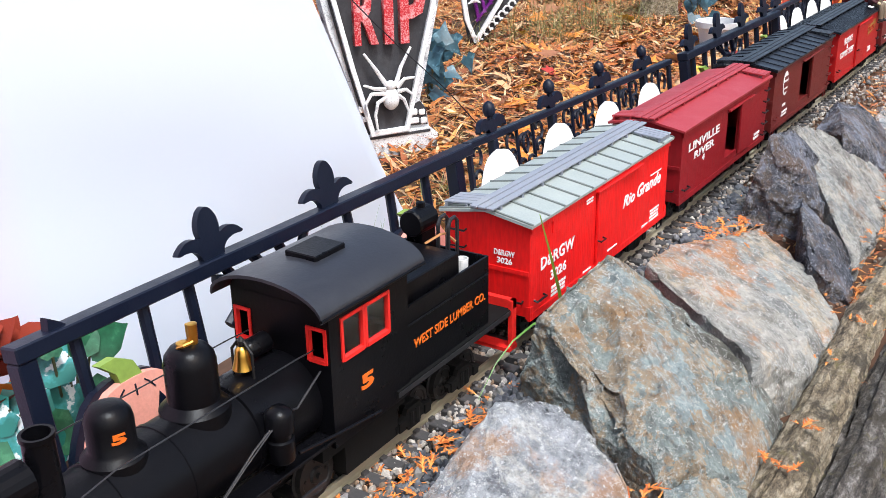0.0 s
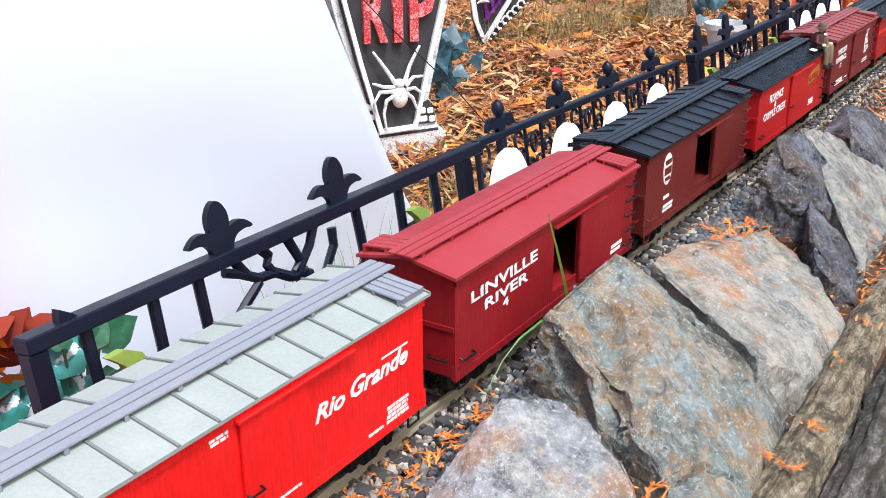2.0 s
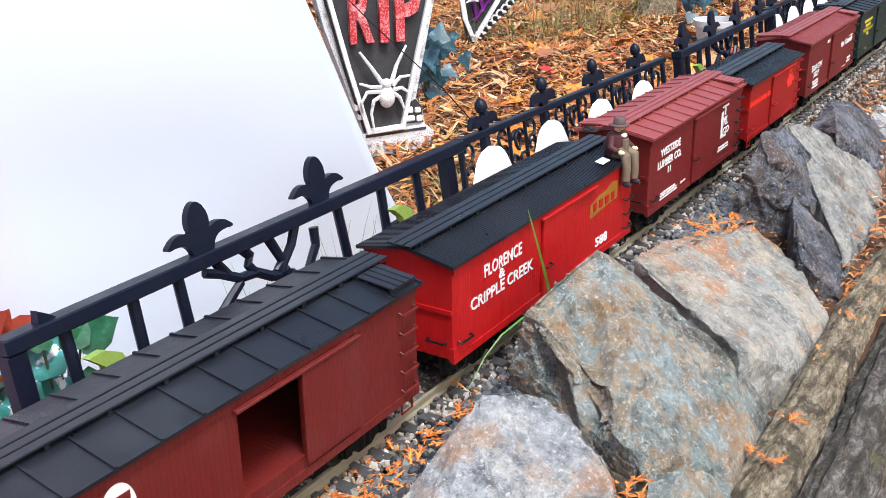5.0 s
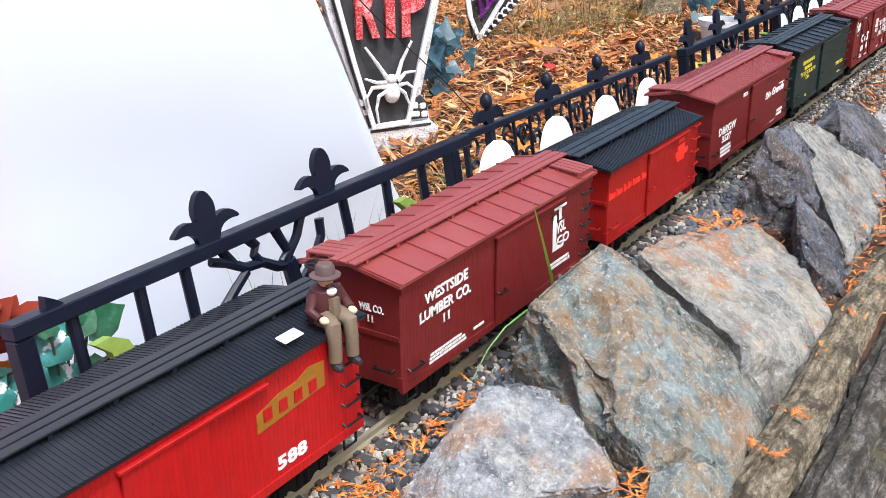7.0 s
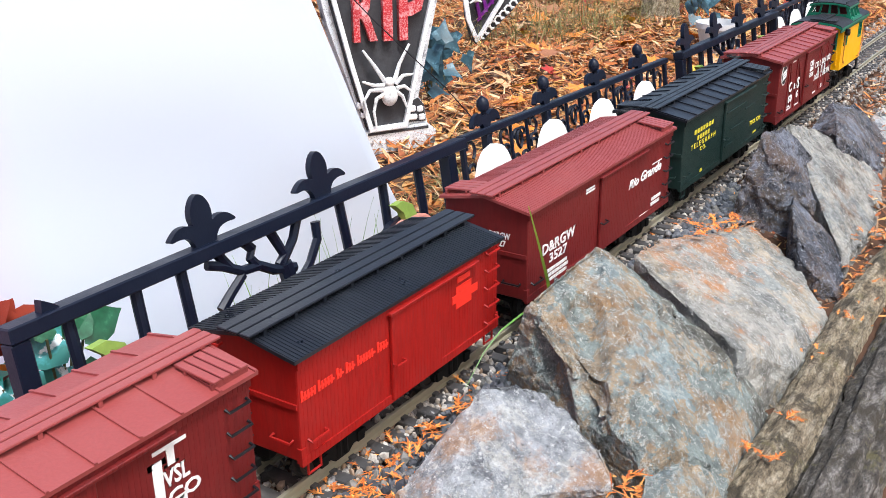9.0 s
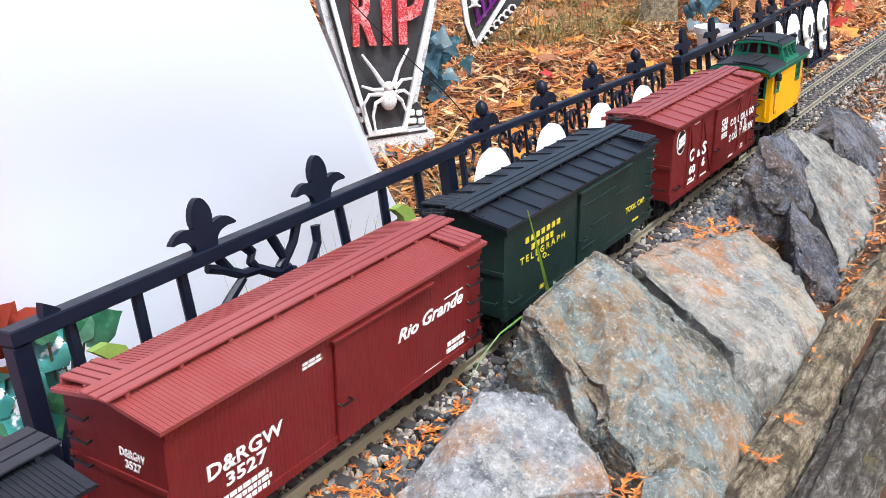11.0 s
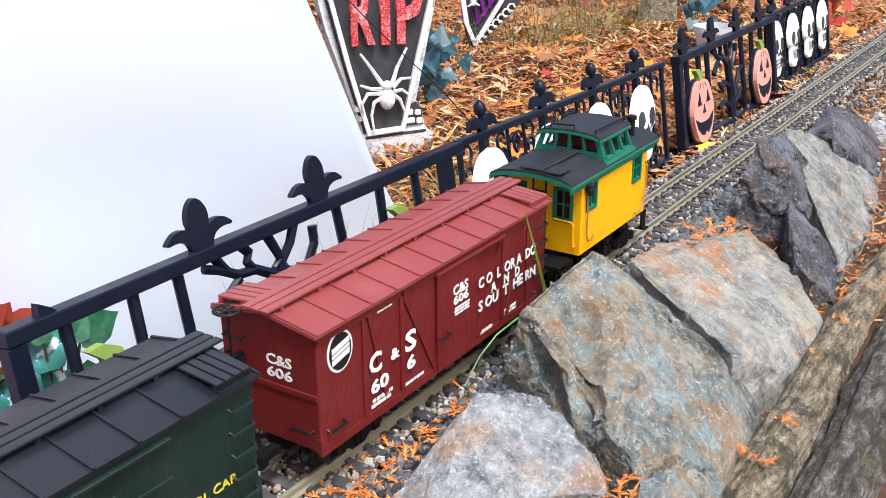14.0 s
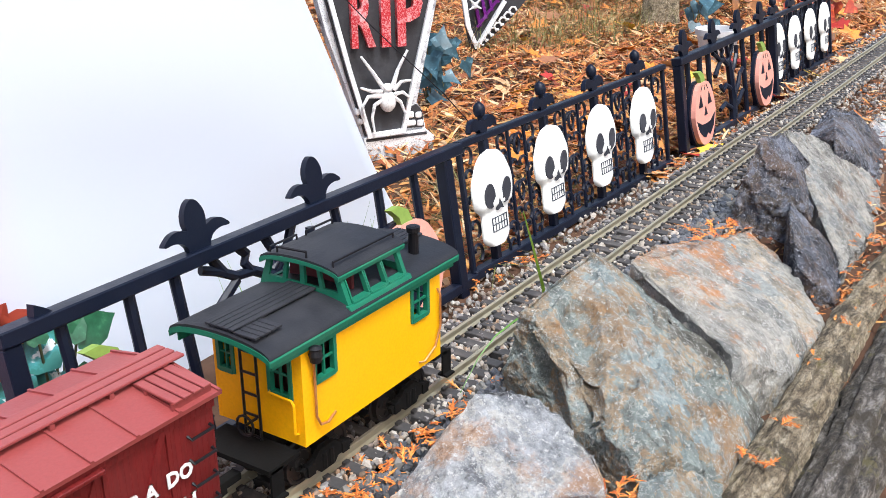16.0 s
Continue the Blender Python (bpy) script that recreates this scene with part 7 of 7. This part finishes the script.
def posed_plant(name, label, base, leaves):
    """A potted-out silk plant whose few large leaves fan out over the path side."""
    p = thing(name, label, "plant", pose(*base))
    rr = random.Random(8)
    wide = ((0.22, -0.10), (0.46, 0.14), (0.36, 0.55), (0.08, 0.88))
    pale, green = leaf_mesh("leaf", M_ivy_pale, wide), leaf_mesh("leaf", M_leaf_green, wide)
    for x, y, z, size, turn, white in leaves:
        d = Vector((-0.50 + rr.uniform(-0.3, 0.3), -0.76, 0.41 + rr.uniform(-0.25, 0.25))).normalized()
        side = Vector((0, 0, 1)).cross(d).normalized()
        up = d.cross(side)
        a = radians(turn)
        tip = side * math.cos(a) + up * math.sin(a)
        q = Vector((x - base[0], y - base[1], z - base[2]))
        ob = new("leaf", pale if white else green)
        ob.parent = p
        ob.matrix_basis = Matrix.Translation(q) @ Matrix((tip.cross(d), tip, d)).transposed().to_4x4() @ Matrix.Scale(size, 4)
        part("stem", tube(bmesh.new(), [(0, 0, -0.02), (q.x * 0.5, q.y * 0.5 + 0.004, q.z * 0.6), tuple(q)], 0.0011, 4), M_stem, p)


posed_plant("variegated_plant", "teal-green silk leaves with white markings behind the fence", (-0.475, 0.155, -0.03),
            [(-0.4764, 0.150, 0.0979, 0.040, 205, 1), (-0.4775, 0.150, 0.0738, 0.038, 255, 1), (-0.4656, 0.155, 0.091, 0.034, 170, 0), (-0.4575, 0.150, 0.0947, 0.036, 15, 0), (-0.464, 0.152, 0.095, 0.026, 60, 0),
             (-0.4907, 0.148, 0.1035, 0.018, 100, 0), (-0.4572, 0.156, 0.0678, 0.028, 280, 0), (-0.488, 0.154, 0.060, 0.040, 270, 1)])
posed_plant("variegated_plant", "white-marked teal silk leaves at the foot of the cloth", (-0.525, 0.155, -0.03),
            [(-0.5066, 0.152, 0.084, 0.043, 235, 1), (-0.5239, 0.147, 0.0735, 0.043, 260, 1), (-0.5294, 0.150, 0.0792, 0.038, 200, 1), (-0.5111, 0.150, 0.0468, 0.038, 280, 1), (-0.5308, 0.150, 0.0427, 0.038, 215, 1),
             (-0.545, 0.152, 0.060, 0.040, 240, 0), (-0.50, 0.156, 0.055, 0.036, 300, 0)])
plant("silk_leaves", "faded teal silk leaves on the litter", (1.95, 0.53, -0.03), M_ivy, 8, 0.06, 0.035, 0.10, 21)

M_dry_leaf = ivy_mat("dry_brown_leaf", (0.30, 0.12, 0.04), (0.60, 0.32, 0.10))
M_red_leaf = ivy_mat("dry_red_leaf", (0.40, 0.05, 0.02), (0.72, 0.20, 0.04))
plant("shrub", "dry orange-brown shrub leaves in the border", (2.35, 0.62, -0.03), M_dry_leaf, 60, 0.05, 0.10, 0.22, 31)
plant("shrub", "dry red shrub leaves at the border's far end", (2.75, 0.62, -0.03), M_red_leaf, 50, 0.05, 0.10, 0.20, 33)
plant("shrub", "dry brown shrub leaves behind the stump", (2.45, 1.00, -0.03), M_dry_leaf, 60, 0.055, 0.12, 0.24, 35)
plant("shrub", "low red shrub leaves beside the far fence", (2.30, 0.30, -0.03), M_red_leaf, 36, 0.045, 0.07, 0.12, 37)


def orange_bloom():
    p = thing("autumn_flower", "rust and orange silk flower behind the fence", "plant", pose(-0.522, 0.172, -0.03))
    m1, m2 = painted("rust_petal", (0.22, 0.025, 0.010), 0.7, 0.4, (0.35, 0.06, 0.015)), painted("orange_petal", (0.72, 0.20, 0.015), 0.7, 0.3, (0.45, 0.09, 0.012))
    rr = random.Random(2)
    for k in range(26):
        me = leaf_mesh("petal", m1 if k % 4 else m2, ((0.2, 0.1), (0.34, 0.3), (0.3, 0.62), (0.1, 0.9)))
        ob = new("petal", me)
        ob.parent = p
        ob.matrix_basis = pose(rr.uniform(-0.03, 0.018), rr.uniform(-0.01, 0.012), rr.uniform(0.10, 0.145), rr.uniform(30, 85), rr.uniform(-40, 40), rr.uniform(0, 360)) @ Matrix.Scale(0.034, 4)
    part("stem", tube(bmesh.new(), [(0, 0, -0.02), (0.005, 0, 0.05), (0, 0, 0.1)], 0.002, 5), M_stem, p)


orange_bloom()


def grass(name, label, blades, mat):
    V, F = [], []
    for x, y, h, lean, ang, w in blades:
        z0 = ground_z(x, y) - 0.004
        k = len(V)
        for i in range(6):
            u = i / 5
            ww = w * (1 - u * 0.9) / 2
            px, py = x + math.cos(ang) * lean * u * u, y + math.sin(ang) * lean * u * u
            V.append((px - math.sin(ang) * ww, py + math.cos(ang) * ww, z0 + h * (u - 0.25 * u * u * min(1, lean / h))))
            V.append((px + math.sin(ang) * ww, py - math.cos(ang) * ww, z0 + h * (u - 0.25 * u * u * min(1, lean / h))))
        F.extend((k + 2 * i, k + 2 * i + 1, k + 2 * i + 3, k + 2 * i + 2) for i in range(5))
    return bulk(name, V, F, mat, label, "grass")


M_grass_dry = varied("dry_grass", [(0.14, 0.17, 0.035), (0.27, 0.23, 0.08), (0.09, 0.13, 0.025), (0.36, 0.29, 0.13), (0.22, 0.11, 0.035)], 0.7, True, 80)
M_grass = varied("green_grass", [(0.10, 0.26, 0.03), (0.20, 0.38, 0.05), (0.06, 0.18, 0.03)], 0.5, True, 80)
tuft = []
for cx, cy, n, h, s in ((1.55, 0.86, 330, 0.13, 0.13), (1.75, 0.80, 420, 0.14, 0.13), (2.0, 0.74, 320, 0.12, 0.13), (0.32, 0.30, 130, 0.07, 0.06), (0.24, 0.22, 120, 0.06, 0.05), (0.12, 0.155, 70, 0.05, 0.04), (0.55, 0.47, 50, 0.05, 0.03), (2.3, 1.1, 200, 0.14, 0.2), (0.45, 0.2, 60, 0.05, 0.06)):
    for _ in range(n):
        tuft.append((cx + rng.gauss(0, s), cy + rng.gauss(0, s * 0.7), h * rng.uniform(0.25, 1.15), rng.uniform(0.02, 0.17), rng.uniform(0, 6.28), rng.uniform(0.0008, 0.0024)))
grass("dry_grass", "tufts of dry yellow-green grass in the litter", tuft, M_grass_dry)
tuft = []
for cx, cy, n, h, s in ((-0.17, 0.13, 22, 0.11, 0.03), (-0.10, 0.15, 14, 0.09, 0.03), (-0.24, 0.14, 14, 0.10, 0.03), (0.05, 0.13, 20, 0.06, 0.03), (0.35, 0.14, 14, 0.05, 0.05)):
    for _ in range(n):
        tuft.append((cx + rng.gauss(0, s), cy + abs(rng.gauss(0, 0.02)), h * rng.uniform(0.5, 1.2), rng.uniform(0.01, 0.05), rng.uniform(0, 6.28), rng.uniform(0.0012, 0.0028)))
grass("green_grass", "thin green grass blades at the fence foot", tuft, M_grass)


def blade(label, pts, w, mat):
    bm = bmesh.new()
    pts = [Vector(q) for q in pts]
    L, R = [], []
    for k, q in enumerate(pts):
        d = (pts[min(k + 1, len(pts) - 1)] - pts[max(0, k - 1)]).normalized()
        n = d.cross(Vector((-0.75, -0.35, 0.4))).normalized() * w * (1 - 0.8 * k / (len(pts) - 1)) / 2
        L.append(bm.verts.new(q + n))
        R.append(bm.verts.new(q - n))
    for k in range(len(pts) - 1):
        bm.faces.new((L[k], R[k], R[k + 1], L[k + 1]))
    ob = part("grass_blade", bm, mat)
    ob.modifiers.new("thickness", "SOLIDIFY").thickness = 0.0004
    tagged(ob, label, "grass", "grass blades by the boulder")


M_blade = plain("fresh_grass_blade", (0.24, 0.40, 0.05), 0.45)
BLADE_AT = [(-0.092, -0.064, 0.02), (-0.104, -0.063, 0.058), (-0.124, -0.062, 0.104), (-0.140, -0.060, 0.142)]
blade("long yellow-green grass blade leaning against the boulder", BLADE_AT, 0.0042, M_blade)
blade("bent green grass blade at the boulder's foot", [(-0.125, -0.072, 0.044), (-0.160, -0.066, 0.046), (-0.188, -0.061, 0.040), (-0.212, -0.058, 0.028), (-0.240, -0.057, 0.006)], 0.0024, M_grass)


# ---- far odds and ends ----
def pot():
    p = thing("flower_pot", "white plastic flower pot half hidden in litter", "flower pot", pose(1.66, 0.37, -0.045))
    bm = lathe(bmesh.new(), [(0.040, 0.0), (0.052, 0.062), (0.058, 0.064), (0.058, 0.078), (0.052, 0.078), (0.046, 0.03)], 32)
    part("pot", bm, painted("white_pot_plastic", (0.62, 0.63, 0.64), 0.5, 0.4, (0.35, 0.33, 0.3)), p, smooth=False)
    part("potting_soil", lathe(bmesh.new(), [(0.001, 0.055), (0.048, 0.056), (0.047, 0.050)], 24), M_soil, p)


pot()


def stump():
    bm = bmesh.new()
    tube(bm, [(2.05, 0.68, -0.06), (2.05, 0.68, 0.0), (2.06, 0.68, 0.10), (2.07, 0.69, 0.26)], 0.05, 16, [0.07, 0.055, 0.048, 0.045])
    for v in bm.verts:
        v.co += Vector((noise.noise(v.co * 12), noise.noise(v.co * 12 + Vector((5, 5, 5))), 0)) * 0.010
    tagged(part("post_stump", bm, M_log, smooth=True), "weathered tan wooden stump among dry leaves", "stump")


stump()


# ---- movement ----
def motions():
    for car, at, wheels in MOVING:
        if at is None:
            walk(car, [(0.5 * k, pose(-0.549 - train_run(0.5 * k), -0.038, 0.1270, 0, 0, -12)) for k in range(33)])
            continue
        walk(car, [(0.5 * k, pose(at - train_run(0.5 * k), 0, 0)) for k in range(33)])
        for w, x, r in wheels:
            walk(w, [(t, pose(x, 0, r, 0, -math.degrees((train_run(t) - train_run(0)) / r), 0)) for t in (k / 12.5 for k in range(201))])


motions()
